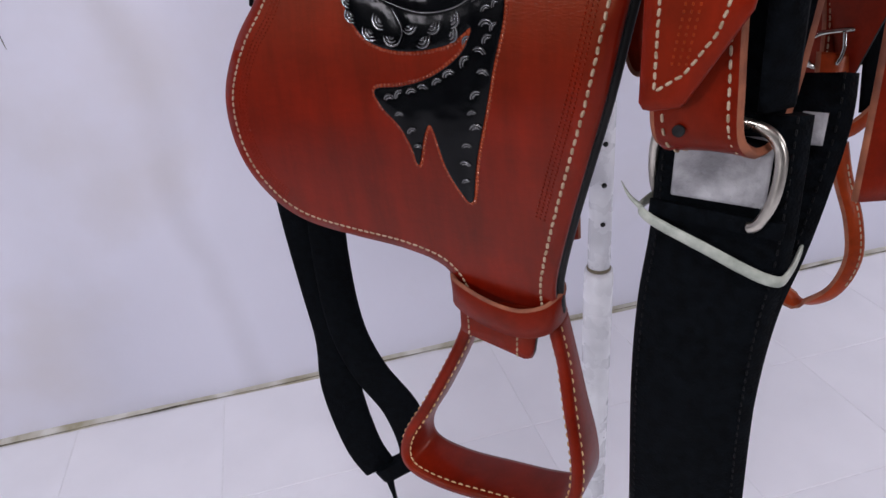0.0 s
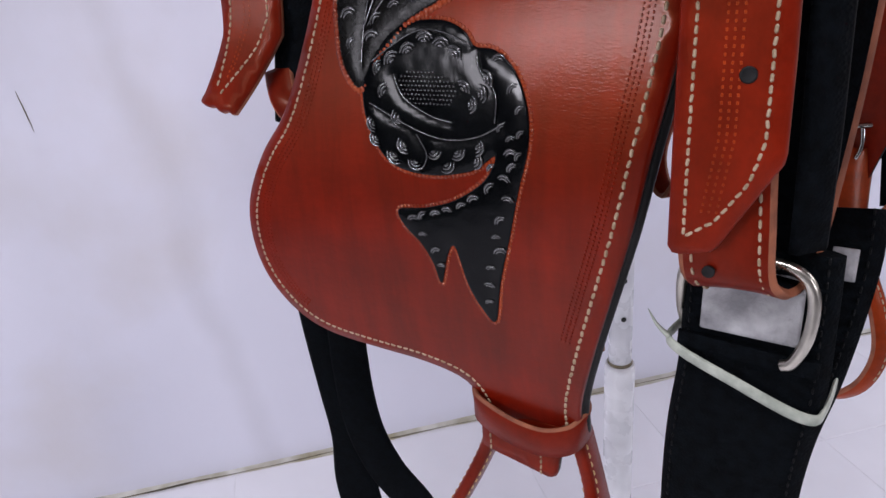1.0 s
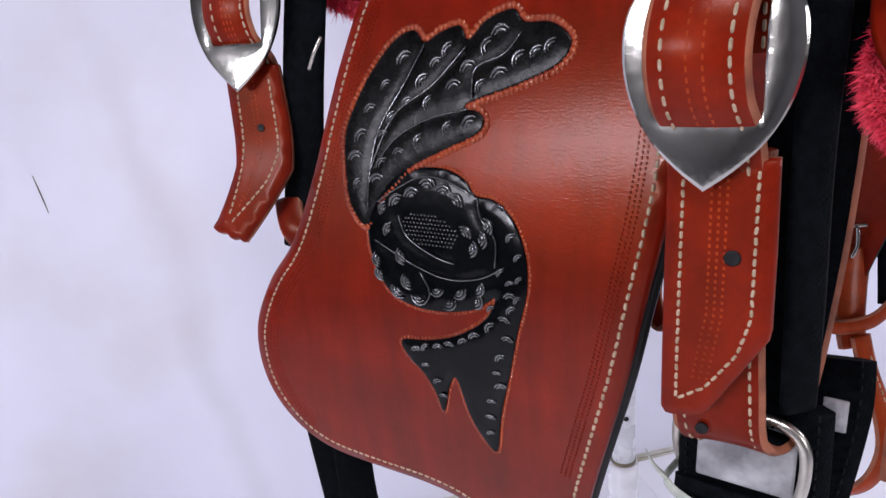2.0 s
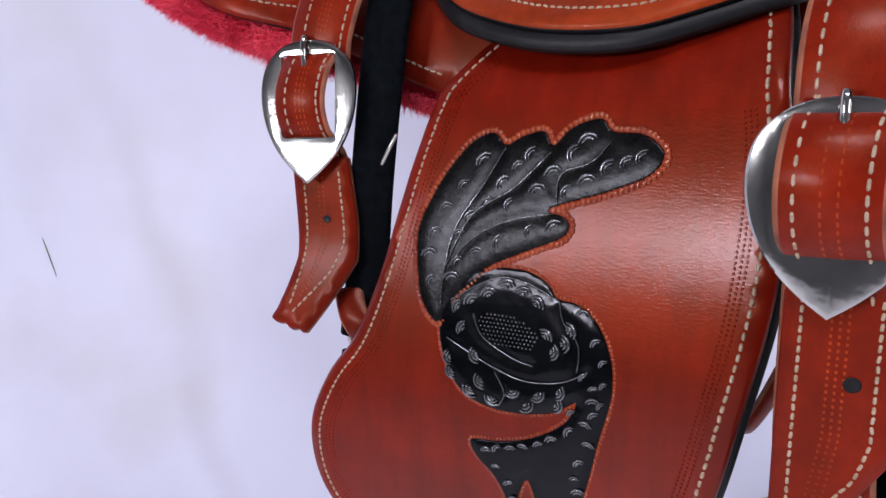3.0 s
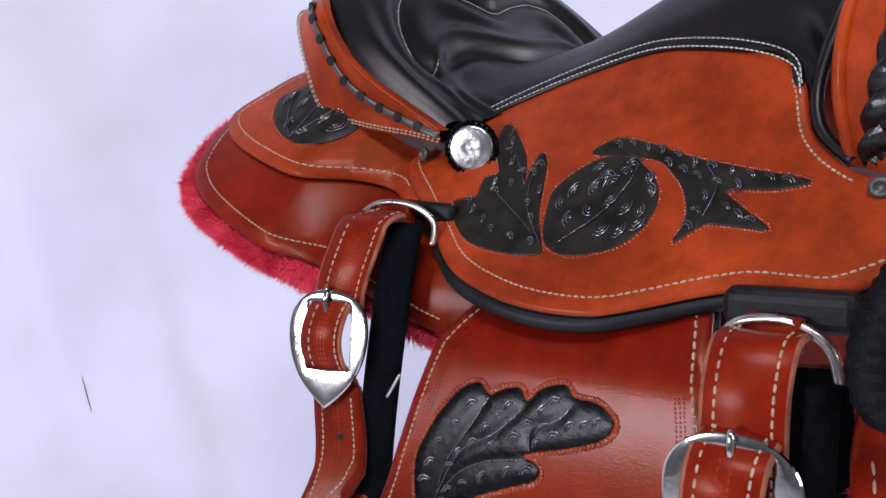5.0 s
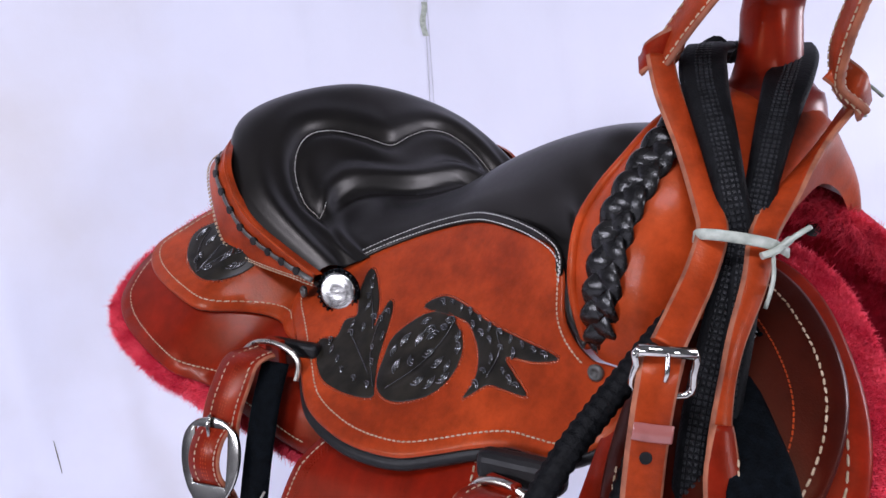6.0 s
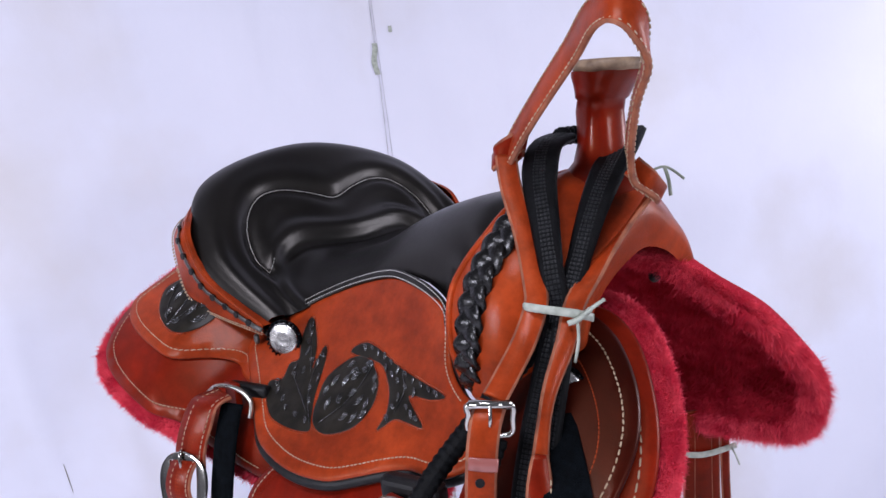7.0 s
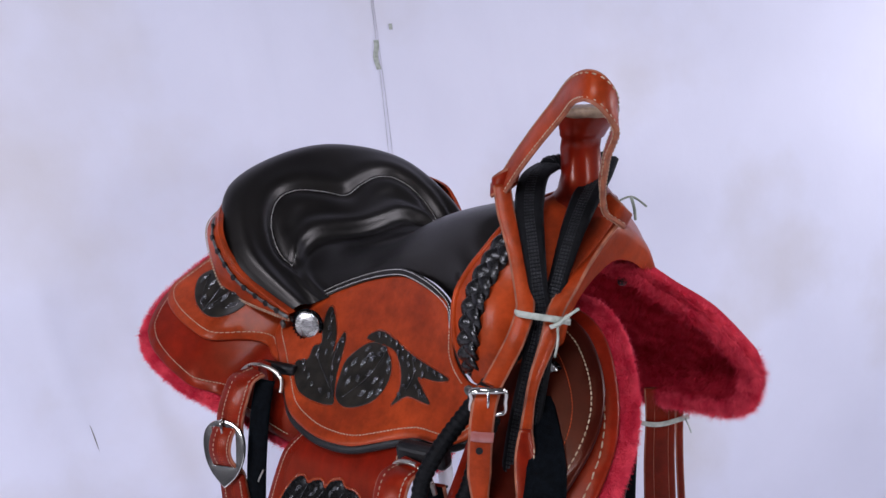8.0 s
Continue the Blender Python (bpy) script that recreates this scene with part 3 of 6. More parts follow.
def wall_foot():
    """The uneven joint between wall and floor."""
    t = thing("baseboard", "uneven yellowed caulk joint between wall and floor", "wall joint", "", "structure")
    rows = []
    for s in np.linspace(ROOM_S0, ROOM_S1, 260):
        w = 0.002 + 0.012 * max(0, noise.noise(Vector((s * 4.0, 2.2, 0))) + 0.25)
        z = 0.0015 + 0.006 * max(0.05, noise.noise(Vector((s * 3.1, 8.2, 0))) + 0.4)
        rows.append([on_wall(s, -0.003, w + 0.007), on_wall(s, z * 0.4, w + 0.003), on_wall(s, z, 0.004), on_wall(s, z, -0.02)])
    part("caulk", grid_mesh(rows), CAULK, t)
    rows = []
    for s in np.linspace(ROOM_S0, ROOM_S1, 260):
        w = 0.004 * max(0.05, noise.noise(Vector((s * 5.5, 5.2, 0))) + 0.3)
        c = 0.012 + 0.009 * noise.noise(Vector((s * 2.6, 4.2, 0))) + 0.003 * noise.noise(Vector((s * 14.0, 1.2, 0)))
        rows.append([on_wall(s, 0.0012, c - w), on_wall(s, 0.0024, c), on_wall(s, 0.0012, c + w)])
    part("gap", grid_mesh(rows), CRACK, t, "dark dirt line")


wall_foot()

# ---- sheets on which the saddle's leather lies (near side; the far side is mirrored) ----


def fender_sheet(x, z):
    z = z - 0.9
    tuck = max(0.0, z - 0.175)
    return -0.2808 + 0.2508 * x + 0.0765 * z - 0.3214 * x * x - 0.3435 * x * z + 0.8219 * z * z + 0.35 * tuck + 3.0 * tuck * tuck


def jockey_sheet(x, z):
    z = z - 1.19
    return -0.1626 + 0.1241 * x + 0.8162 * z - 0.5 * x * x - 2.1878 * x * z - 1.8338 * z * z


def skirt_sheet(x, z):
    y = -0.1349 + 0.4603 * x + 0.8041 * (z - 1.2) + 3.177 * (z - 1.2) ** 2
    inner = jockey_sheet(min(max(x, -0.215), 0.15), z) + 0.017
    k = min(1.0, max(0.0, (x + 0.31) / 0.09))
    return y + k * k * (3 - 2 * k) * (max(y, inner) - y)


def front_sheet(x, z):
    a = -0.118 + 0.78 * (x - 0.287) + 1.325 * (z - 1.208)
    b = -0.165 - 0.7 * (1.2 - z)
    return 0.5 * (a + b + math.sqrt((a - b) ** 2 + 0.0008)) - 0.004


saddle = thing("western_saddle", "red-brown leather western saddle with black padded seat on a stand", "saddle")

FENDER = [(-0.06, 1.13), (-0.083, 1.122), (-0.102, 1.106), (-0.12, 1.079), (-0.129, 1.041), (-0.135, 1.007), (-0.143, 0.966), (-0.158, 0.922), (-0.178, 0.893), (-0.192, 0.863), (-0.196, 0.839), (-0.193, 0.811),
          (-0.183, 0.787), (-0.166, 0.767), (-0.143, 0.755), (-0.108, 0.749), (-0.072, 0.745), (-0.046, 0.737), (-0.037, 0.722), (-0.034, 0.70), (0.0, 0.692), (0.03, 0.70), (0.036, 0.737), (0.049, 0.784), (0.061, 0.825), (0.072, 0.866), (0.080, 0.907),
          (0.088, 0.953), (0.091, 0.99), (0.090, 1.03), (0.083, 1.071), (0.068, 1.117), (0.05, 1.135), (0.0, 1.14)]
LEAF = [(-0.099, 0.937), (-0.11, 0.95), (-0.115, 0.972), (-0.117, 0.994), (-0.111, 1.013), (-0.101, 1.032), (-0.088, 1.048), (-0.075, 1.053), (-0.066, 1.046), (-0.056, 1.051), (-0.043, 1.054), (-0.036, 1.046), (-0.026, 1.056),
        (-0.01, 1.061), (-0.002, 1.054), (0.014, 1.053), (0.025, 1.047), (0.028, 1.04), (0.021, 1.031), (0.0, 1.022), (-0.032, 1.011), (-0.023, 1.007), (-0.019, 1.002), (-0.023, 0.995), (-0.039, 0.988), (-0.064, 0.976), (-0.076, 0.967), (-0.088, 0.954), (-0.092, 0.945)]
BLOSSOM = [(-0.096, 0.94), (-0.094, 0.921), (-0.086, 0.903), (-0.073, 0.891), (-0.049, 0.887), (-0.021, 0.892), (-0.006, 0.902), (-0.013, 0.887), (-0.033, 0.873), (-0.054, 0.866), (-0.073, 0.863), (-0.069, 0.852), (-0.058, 0.841), (-0.051, 0.828),
           (-0.047, 0.815), (-0.041, 0.835), (-0.035, 0.843), (-0.028, 0.817), (-0.02, 0.801), (-0.012, 0.794), (-0.006, 0.823), (0.002, 0.854), (0.008, 0.882), (0.014, 0.908), (0.013, 0.929), (0.005, 0.948), (-0.008, 0.959),
           (-0.021, 0.961), (-0.028, 0.969), (-0.043, 0.975), (-0.067, 0.974), (-0.081, 0.967), (-0.092, 0.952)]
JOCKEY = [(-0.215, 1.236), (-0.233, 1.222), (-0.228, 1.203), (-0.189, 1.177), (-0.151, 1.152), (-0.115, 1.129), (-0.074, 1.115), (-0.036, 1.108), (0.004, 1.107), (0.036, 1.114), (0.064, 1.122), (0.092, 1.128), (0.117, 1.128), (0.142, 1.13), (0.175, 1.15),
          (0.19, 1.185), (0.165, 1.195), (0.138, 1.198), (0.108, 1.221), (0.093, 1.263), (0.06, 1.283), (0.008, 1.294), (-0.042, 1.295), (-0.104, 1.282), (-0.159, 1.262), (-0.194, 1.246)]
FLEUR_LEAF = [(-0.154, 1.176), (-0.143, 1.163), (-0.116, 1.147), (-0.081, 1.14), (-0.053, 1.14), (-0.058, 1.149), (-0.073, 1.169), (-0.09, 1.205), (-0.101, 1.214), (-0.102, 1.199), (-0.101, 1.192), (-0.115, 1.213), (-0.145, 1.238), (-0.155, 1.237), (-0.146, 1.216), (-0.131, 1.199), (-0.141, 1.194), (-0.137, 1.182), (-0.14, 1.178)]
FLEUR_BUD = [(-0.056, 1.149), (-0.067, 1.169), (-0.07, 1.187), (-0.049, 1.206), (-0.024, 1.21), (-0.002, 1.2), (0.012, 1.187), (0.016, 1.17), (0.01, 1.155), (-0.005, 1.145), (-0.032, 1.14)]
FLEUR_WING = [(-0.053, 1.212), (-0.036, 1.223), (-0.008, 1.219), (0.033, 1.207), (0.075, 1.199), (0.113, 1.192), (0.093, 1.186), (0.062, 1.185), (0.076, 1.174), (0.095, 1.162), (0.071, 1.163), (0.054, 1.163), (0.037, 1.151), (0.04, 1.165), (0.034, 1.181), (0.021, 1.195), (-0.0, 1.207)]
SKIRT = [(-0.355, 1.315), (-0.414, 1.307), (-0.431, 1.276), (-0.438, 1.253), (-0.431, 1.223), (-0.42, 1.206), (-0.391, 1.184), (-0.339, 1.157), (-0.292, 1.137), (-0.233, 1.12), (-0.19, 1.101), (-0.141, 1.078), (-0.06, 1.055), (0.05, 1.065), (0.06, 1.14), (-0.05, 1.20), (-0.2, 1.25)]
REAR_JOCKEY = [(-0.33, 1.318), (-0.395, 1.309), (-0.416, 1.288), (-0.429, 1.267), (-0.417, 1.249), (-0.385, 1.231), (-0.333, 1.211), (-0.303, 1.202), (-0.272, 1.197), (-0.229, 1.18), (-0.186, 1.165), (-0.15, 1.16), (-0.17, 1.21), (-0.25, 1.28)]
ROSETTE = [(-0.38, 1.265), (-0.359, 1.247), (-0.328, 1.232), (-0.305, 1.229), (-0.29, 1.239), (-0.29, 1.259), (-0.315, 1.282), (-0.355, 1.292), (-0.386, 1.281)]
FRONT_SKIRT = [(0.19, 1.272), (0.221, 1.284), (0.248, 1.276), (0.278, 1.252), (0.308, 1.213), (0.326, 1.179), (0.333, 1.147), (0.33, 1.105), (0.31, 1.065), (0.27, 1.04), (0.22, 1.03), (0.18, 1.04), (0.165, 1.07), (0.165, 1.12), (0.17, 1.2)]
FRONT_JOCKEY = [(0.192, 1.245), (0.22, 1.272), (0.254, 1.258), (0.286, 1.227), (0.306, 1.196), (0.313, 1.165), (0.308, 1.13), (0.29, 1.09), (0.262, 1.07), (0.232, 1.082), (0.212, 1.1), (0.195, 1.12), (0.188, 1.145), (0.186, 1.18), (0.188, 1.21)]


LEAF_STAMPS = [(-0.104, 0.963), (-0.107, 0.979), (-0.104, 0.992), (-0.099, 1.008), (-0.089, 1.022), (-0.078, 1.037), (-0.082, 1.003), (-0.072, 1.012), (-0.063, 1.024), (-0.048, 1.041), (-0.09, 0.966), (-0.087, 0.976), (-0.075, 0.983), (-0.061, 0.99),
               (-0.042, 0.998), (-0.028, 1.001), (-0.057, 1.012), (-0.041, 1.021), (-0.033, 1.031), (-0.023, 1.021), (-0.012, 1.027), (-0.001, 1.035), (0.009, 1.038), (0.017, 1.041), (-0.022, 1.042), (-0.015, 1.049), (-0.088, 0.993), (-0.055, 1.034)]
LEAF_CUTS = ([(-0.097, 0.948), (-0.096, 0.975), (-0.091, 0.998), (-0.077, 1.022), (-0.066, 1.044)], [(-0.096, 0.972), (-0.082, 1.004), (-0.057, 1.021), (-0.037, 1.042)],
             [(-0.094, 0.972), (-0.08, 0.99), (-0.058, 1.002), (-0.031, 1.008)], [(-0.029, 1.014), (-0.029, 1.03), (-0.012, 1.037), (-0.003, 1.048)])
FLOWER_FANS = [(-0.084, 0.949), (-0.075, 0.954), (-0.053, 0.965), (-0.042, 0.962), (-0.021, 0.93), (-0.015, 0.936), (-0.026, 0.939), (-0.073, 0.897), (-0.058, 0.894), (-0.036, 0.894), (-0.016, 0.906), (-0.017, 0.898), (-0.088, 0.916), (-0.086, 0.907), (-0.064, 0.959), (-0.033, 0.957), (-0.08, 0.936), (-0.045, 0.901), (-0.029, 0.902), (-0.066, 0.904), (-0.07, 0.92), (-0.012, 0.944)]
FLOWER_STAMPS = [(0.004, 0.939), (0.009, 0.928), (0.004, 0.912), (0.010, 0.915), (0.004, 0.904), (0.009, 0.903), (0.005, 0.896), (0.0, 0.889), (0.002, 0.877), (-0.003, 0.864), (-0.006, 0.853), (-0.004, 0.844), (-0.011, 0.832), (-0.013, 0.82), (-0.014, 0.808),
                 (-0.062, 0.858), (-0.055, 0.861), (-0.046, 0.863), (-0.038, 0.866), (-0.028, 0.87), (-0.02, 0.875), (-0.009, 0.883), (-0.056, 0.848), (-0.048, 0.838), (-0.045, 0.828), (-0.005, 0.954), (-0.002, 0.918), (-0.008, 0.895)]
FLOWER_CUTS = ([(-0.091, 0.928), (-0.062, 0.915), (-0.039, 0.909), (-0.017, 0.912), (-0.001, 0.921)], [(-0.058, 0.911), (-0.051, 0.899), (-0.055, 0.89)], [(-0.074, 0.945), (-0.067, 0.932), (-0.048, 0.922), (-0.034, 0.919)],
               [(-0.02, 0.959), (-0.017, 0.948), (-0.007, 0.936), (-0.007, 0.92)], [(-0.09, 0.952), (-0.076, 0.961), (-0.059, 0.969), (-0.042, 0.968), (-0.024, 0.961)])
SIDE_LEAF_STAMPS = [(-0.142, 1.232), (-0.136, 1.224), (-0.133, 1.215), (-0.125, 1.207), (-0.129, 1.191), (-0.123, 1.183), (-0.113, 1.189), (-0.108, 1.198), (-0.098, 1.197), (-0.095, 1.203), (-0.084, 1.184), (-0.087, 1.174), (-0.141, 1.175), (-0.132, 1.169), (-0.117, 1.162), (-0.104, 1.155), (-0.084, 1.15), (-0.066, 1.147), (-0.077, 1.163)]
SIDE_BUD_STAMPS = [(-0.04, 1.2), (-0.031, 1.194), (-0.052, 1.184), (-0.036, 1.186), (-0.025, 1.19), (-0.017, 1.197), (0.002, 1.193), (0.008, 1.184), (-0.006, 1.172), (0.006, 1.17), (-0.016, 1.157), (-0.003, 1.157), (-0.045, 1.164), (0.008, 1.162), (-0.013, 1.203), (-0.033, 1.17), (-0.02, 1.178), (-0.058, 1.175)]
SIDE_WING_STAMPS = [(-0.033, 1.217), (-0.021, 1.218), (-0.008, 1.215), (0.004, 1.213), (0.018, 1.209), (0.032, 1.204), (0.046, 1.201), (0.06, 1.198), (0.074, 1.195), (0.087, 1.193), (0.099, 1.191), (0.013, 1.203), (0.026, 1.198), (0.038, 1.194), (0.053, 1.19), (0.067, 1.188), (0.047, 1.181), (0.045, 1.171), (0.043, 1.161), (0.064, 1.174), (0.073, 1.169), (0.082, 1.166)]
ROSETTE_STAMPS = [(-0.372, 1.275), (-0.355, 1.283), (-0.335, 1.28), (-0.318, 1.272), (-0.305, 1.26), (-0.3, 1.245), (-0.35, 1.268), (-0.33, 1.265), (-0.313, 1.253), (-0.345, 1.25), (-0.325, 1.242)]


def fan(bm, f, off, p, turn, size, count):
    """A stamp of a few nested crescents, standing a little proud of the leather."""
    p = np.array(p)
    for k in range(count):
        r = size * (1.0 - 0.36 * k)
        arc = []
        for a in np.linspace(-1.15, 1.15, 5):
            w = a + turn
            arc.append(lift(f, p + np.array([math.cos(w), math.sin(w)]) * r - np.array([math.cos(turn), math.sin(turn)]) * size * 0.4, off)[0])
        tube_mesh(arc, lambda q: size * 0.125 * (0.55 + math.sin(math.pi * q)), 2, 6, bm=bm)


def stamped(f, off, mat, parent, stamps, fans, size, cuts, dots, heading):
    """Stamps, cut lines and seeder dots as fine ridges on the tooled leather."""
    bm = bmesh.new()
    for p in stamps:
        fan(bm, f, off, p, heading + random.uniform(-0.6, 0.6), size * random.uniform(0.8, 1.15), 2)
    mid = np.mean(fans, axis=0) if fans else None
    for p in fans:
        d = np.array(p) - mid
        fan(bm, f, off, p, math.atan2(d[1], d[0]) + random.uniform(-0.4, 0.4), size * random.uniform(1.2, 1.5), 3)
    for v in cuts:
        line = even(smooth_curve(v, 6), 0.004)
        pts = [lift(f, q + np.array([0.0011, 0.0005]), off - 0.0002)[0] for q in line]
        tube_mesh(pts, 0.0005, 1, 5, bm=bm)
    if dots:
        (cx, cz), (rx, rz), step = dots
        for x in np.arange(-rx, rx, step):
            for z in np.arange(-rz, rz, step):
                if (x / rx) ** 2 + (z / rz) ** 2 < 1:
                    c, n = lift(f, (cx + x - 0.5 * z, cz + z), off)
                    bmesh.ops.create_icosphere(bm, subdivisions=1, radius=step * 0.3, matrix=Matrix.Translation(c))
    for fa in bm.faces:
        fa.smooth = True
    return part("stamping", bm, mat, parent)


def tooled(name, outline, f, off, mat, parent, seed, label, stamps=(), fans=(), size=0.0036, cuts=(), dots=None, scallop=0.0, heading=2.4, step=0.003):
    """A tooled inlay let into a beaded rim, its lobes swelling between the cut lines."""
    lines = np.vstack([even(smooth_curve(v, 5), 0.002) for v in cuts]) if cuts else np.zeros((0, 2))
    o = ccw(smooth_curve(outline, 4, True))

    def relief(x, z):
        h = 0.00016 * noise.noise(Vector((x * 160, z * 160, seed)))
        d = edge_distance(np.array([[x, z]]), o)[0]
        if len(lines):
            d = min(d, np.hypot(lines[:, 0] - x, lines[:, 1] - z).min())
        return h + 0.0008 * (1 - math.exp(-(d / 0.0035) ** 2)) - 0.0006

    panel(name, outline, f, 0.0014, mat, parent, label, off, step=step, n=4, round_edge=0.001, relief=relief)
    stamped(f, off + 0.0020, STAMP_GLINT, parent, stamps, fans, size, cuts, dots, heading)
    bm = bmesh.new()
    gap = 0.0031 if scallop else 0.0026
    for i, q in enumerate(even(inset(o, -(scallop * 0.45 or 0.001)), gap, True)):
        c, n = lift(f, q, off - 0.0002)
        r = 0.0023 if scallop else 0.0014
        bmesh.ops.create_icosphere(bm, subdivisions=2, radius=r, matrix=Matrix.Translation(c) @ Matrix.Diagonal((random.uniform(0.9, 1.25), 0.6, random.uniform(0.9, 1.25), 1)))
    for fa in bm.faces:
        fa.smooth = True
    part("beaded_rim", bm, LEATHER_RIM, parent, "glossy beaded leather rim")


def near_side():
    fender = panel("fender", FENDER, fender_sheet, 0.0055, [FENDER_LEATHER, LEATHER_DARK], saddle, "oiled red-brown fender with black tooled flower")
    panel_stitches("stitching", outline_part(FENDER, 0.0085, 1, 19), fender_sheet, 0.0058, fender)
    panel_stitches("stitching", outline_part(FENDER, 0.0095, 21, 31), fender_sheet, 0.0058, fender, pitch=0.0058, radius=0.001)
    for d in (0.0135, 0.0162, 0.0189):
        panel_stitches("tooled_line", outline_part(FENDER, d, 2, 13), fender_sheet, 0.0055, fender, LEATHER, 0.0027, 0.6, 0.0007)
        panel_stitches("tooled_line", outline_part(FENDER, d + 0.0015, 23, 30), fender_sheet, 0.0055, fender, LEATHER, 0.0027, 0.6, 0.0007)
    panel("lining", [(x + 0.003, z - 0.0005) for x, z in FENDER], fender_sheet, 0.004, LEATHER_DARK, fender, "black fender lining", off=-0.0042, step=0.016)
    tooled("tooled_leaf", LEAF, fender_sheet, 0.0054, TOOLED_MATT, fender, 3, "grey-black tooled leaf", LEAF_STAMPS, size=0.0054, cuts=LEAF_CUTS, scallop=0.004)
    tooled("tooled_flower", BLOSSOM, fender_sheet, 0.0054, TOOLED, fender, 4, "glossy black tooled flower", FLOWER_STAMPS, FLOWER_FANS, 0.0042, FLOWER_CUTS, dots=((-0.05, 0.938), (0.019, 0.011), 0.0025), heading=1.9)

    skirt = panel("skirt", SKIRT, skirt_sheet, 0.006, [LEATHER, LEATHER_DARK], saddle, "red-brown rear skirt", step=0.014)
    panel_stitches("stitching", outline_part(SKIRT, 0.012, 1, 11), skirt_sheet, 0.0062, skirt)
    rear = panel("rear_jockey", REAR_JOCKEY, skirt_sheet, 0.006, [LEATHER_LIGHT, LEATHER_DARK], saddle, "red-brown rear jockey with black edge", off=0.008, step=0.012)
    panel_stitches("stitching", outline_part(REAR_JOCKEY, 0.009, 1, 10), skirt_sheet, 0.0142, rear)
    tooled("rosette", ROSETTE, skirt_sheet, 0.0138, TOOLED_OLIVE, rear, 6, "black tooled rosette", fans=ROSETTE_STAMPS, size=0.005, cuts=([(-0.335, 1.235), (-0.333, 1.26), (-0.34, 1.285)], [(-0.335, 1.235), (-0.315, 1.255), (-0.305, 1.27)], [(-0.335, 1.235), (-0.36, 1.26), (-0.37, 1.28)]), step=0.0045)

    front = panel("front_skirt", FRONT_SKIRT, front_sheet, 0.006, [LEATHER, LEATHER_DARK], saddle, "red-brown front skirt", off=-0.018, step=0.012)
    panel_stitches("stitching", outline_part(FRONT_SKIRT, 0.011, 1, 12), front_sheet, -0.0118, front, pitch=0.0075, radius=0.0008)
    fj = panel("front_jockey", FRONT_JOCKEY, front_sheet, 0.006, [LEATHER_SHADED, LEATHER_DARK], saddle, "brown front jockey darkened with painted shade, cream stitching", off=0.0, step=0.012)
    panel_stitches("stitching", outline_part(FRONT_JOCKEY, 0.010, 1, 12), front_sheet, 0.0062, fj)

    panel_stitches("tooled_line", outline_part(FRONT_JOCKEY, 0.024, 2, 9), front_sheet, 0.0058, fj, LEATHER_LIGHT, 0.003, 0.95, 0.0007)

    jockey = panel("seat_jockey", JOCKEY, jockey_sheet, 0.0055, [LEATHER_LIGHT, LEATHER_DARK], saddle, "red-brown seat jockey with black tooled flower", off=0.003, step=0.009)
    panel("underlay", [(x, z - 0.0045) for x, z in JOCKEY], jockey_sheet, 0.008, LEATHER_DARK, jockey, "black padded underlay", off=-0.006, step=0.014, round_edge=0.003)
    panel_stitches("stitching", outline_part(JOCKEY, 0.0095, 1, 14), jockey_sheet, 0.0088, jockey)
    panel_stitches("stitching", outline_part(JOCKEY, 0.006, 17, 19), jockey_sheet, 0.0088, jockey, pitch=0.004, radius=0.0008)
    tooled("tooled_leaf", FLEUR_LEAF, jockey_sheet, 0.0084, TOOLED_OLIVE, jockey, 7, "black tooled leaf", SIDE_LEAF_STAMPS, size=0.005, cuts=([(-0.129, 1.186), (-0.094, 1.167), (-0.071, 1.154)], [(-0.058, 1.146), (-0.083, 1.168), (-0.094, 1.185), (-0.1, 1.205)], [(-0.1, 1.188), (-0.12, 1.208), (-0.146, 1.231)]), heading=0.8)
    tooled("tooled_bud", FLEUR_BUD, jockey_sheet, 0.0084, TOOLED_OLIVE, jockey, 8, "black tooled bud", fans=SIDE_BUD_STAMPS, size=0.0046, cuts=([(-0.045, 1.147), (-0.023, 1.168), (-0.012, 1.191), (-0.01, 1.205)],), heading=0.8)
    tooled("tooled_wing", FLEUR_WING, jockey_sheet, 0.0084, TOOLED_OLIVE, jockey, 9, "black tooled wing", SIDE_WING_STAMPS, size=0.005, cuts=([(0.042, 1.201), (0.053, 1.187), (0.05, 1.167)],), heading=0.8)


near_side()
for nm, ol, fn, off in (("far_skirt", SKIRT, skirt_sheet, 0.0), ("far_rear_jockey", REAR_JOCKEY, skirt_sheet, 0.008), ("far_fender", FENDER, fender_sheet, 0.0), ("far_seat_jockey", [q for q in JOCKEY if q[0] < 0.12], jockey_sheet, 0.0)):
    panel(nm, ol, fn, 0.006, [LEATHER, LEATHER_DARK], saddle, off=off, step=0.02, mirror=True)


def far_flap_sheet(x, z):
    """Minus y of the far front skirt."""
    y = 0.1 + (1.26 - z) * 0.958
    return -(y if y < 0.2 else 0.2 + (y - 0.2) / (1 + (y - 0.2) / 0.03))


FAR_FLAP = [(0.229, 1.31), (0.268, 1.268), (0.302, 1.23), (0.32, 1.163), (0.322, 1.13), (0.315, 1.095), (0.302, 1.071), (0.27, 1.057), (0.2, 1.050), (0.12, 1.045), (0.05, 1.05), (0.04, 1.15), (0.1, 1.26), (0.16, 1.32)]
panel("far_front_skirt", inset(ccw(smooth_curve(FAR_FLAP, 4, True)), 0.02), far_flap_sheet, 0.006, [LEATHER, LEATHER_DARK], saddle, off=0.012, step=0.02, mirror=True, smooth_outline=False)
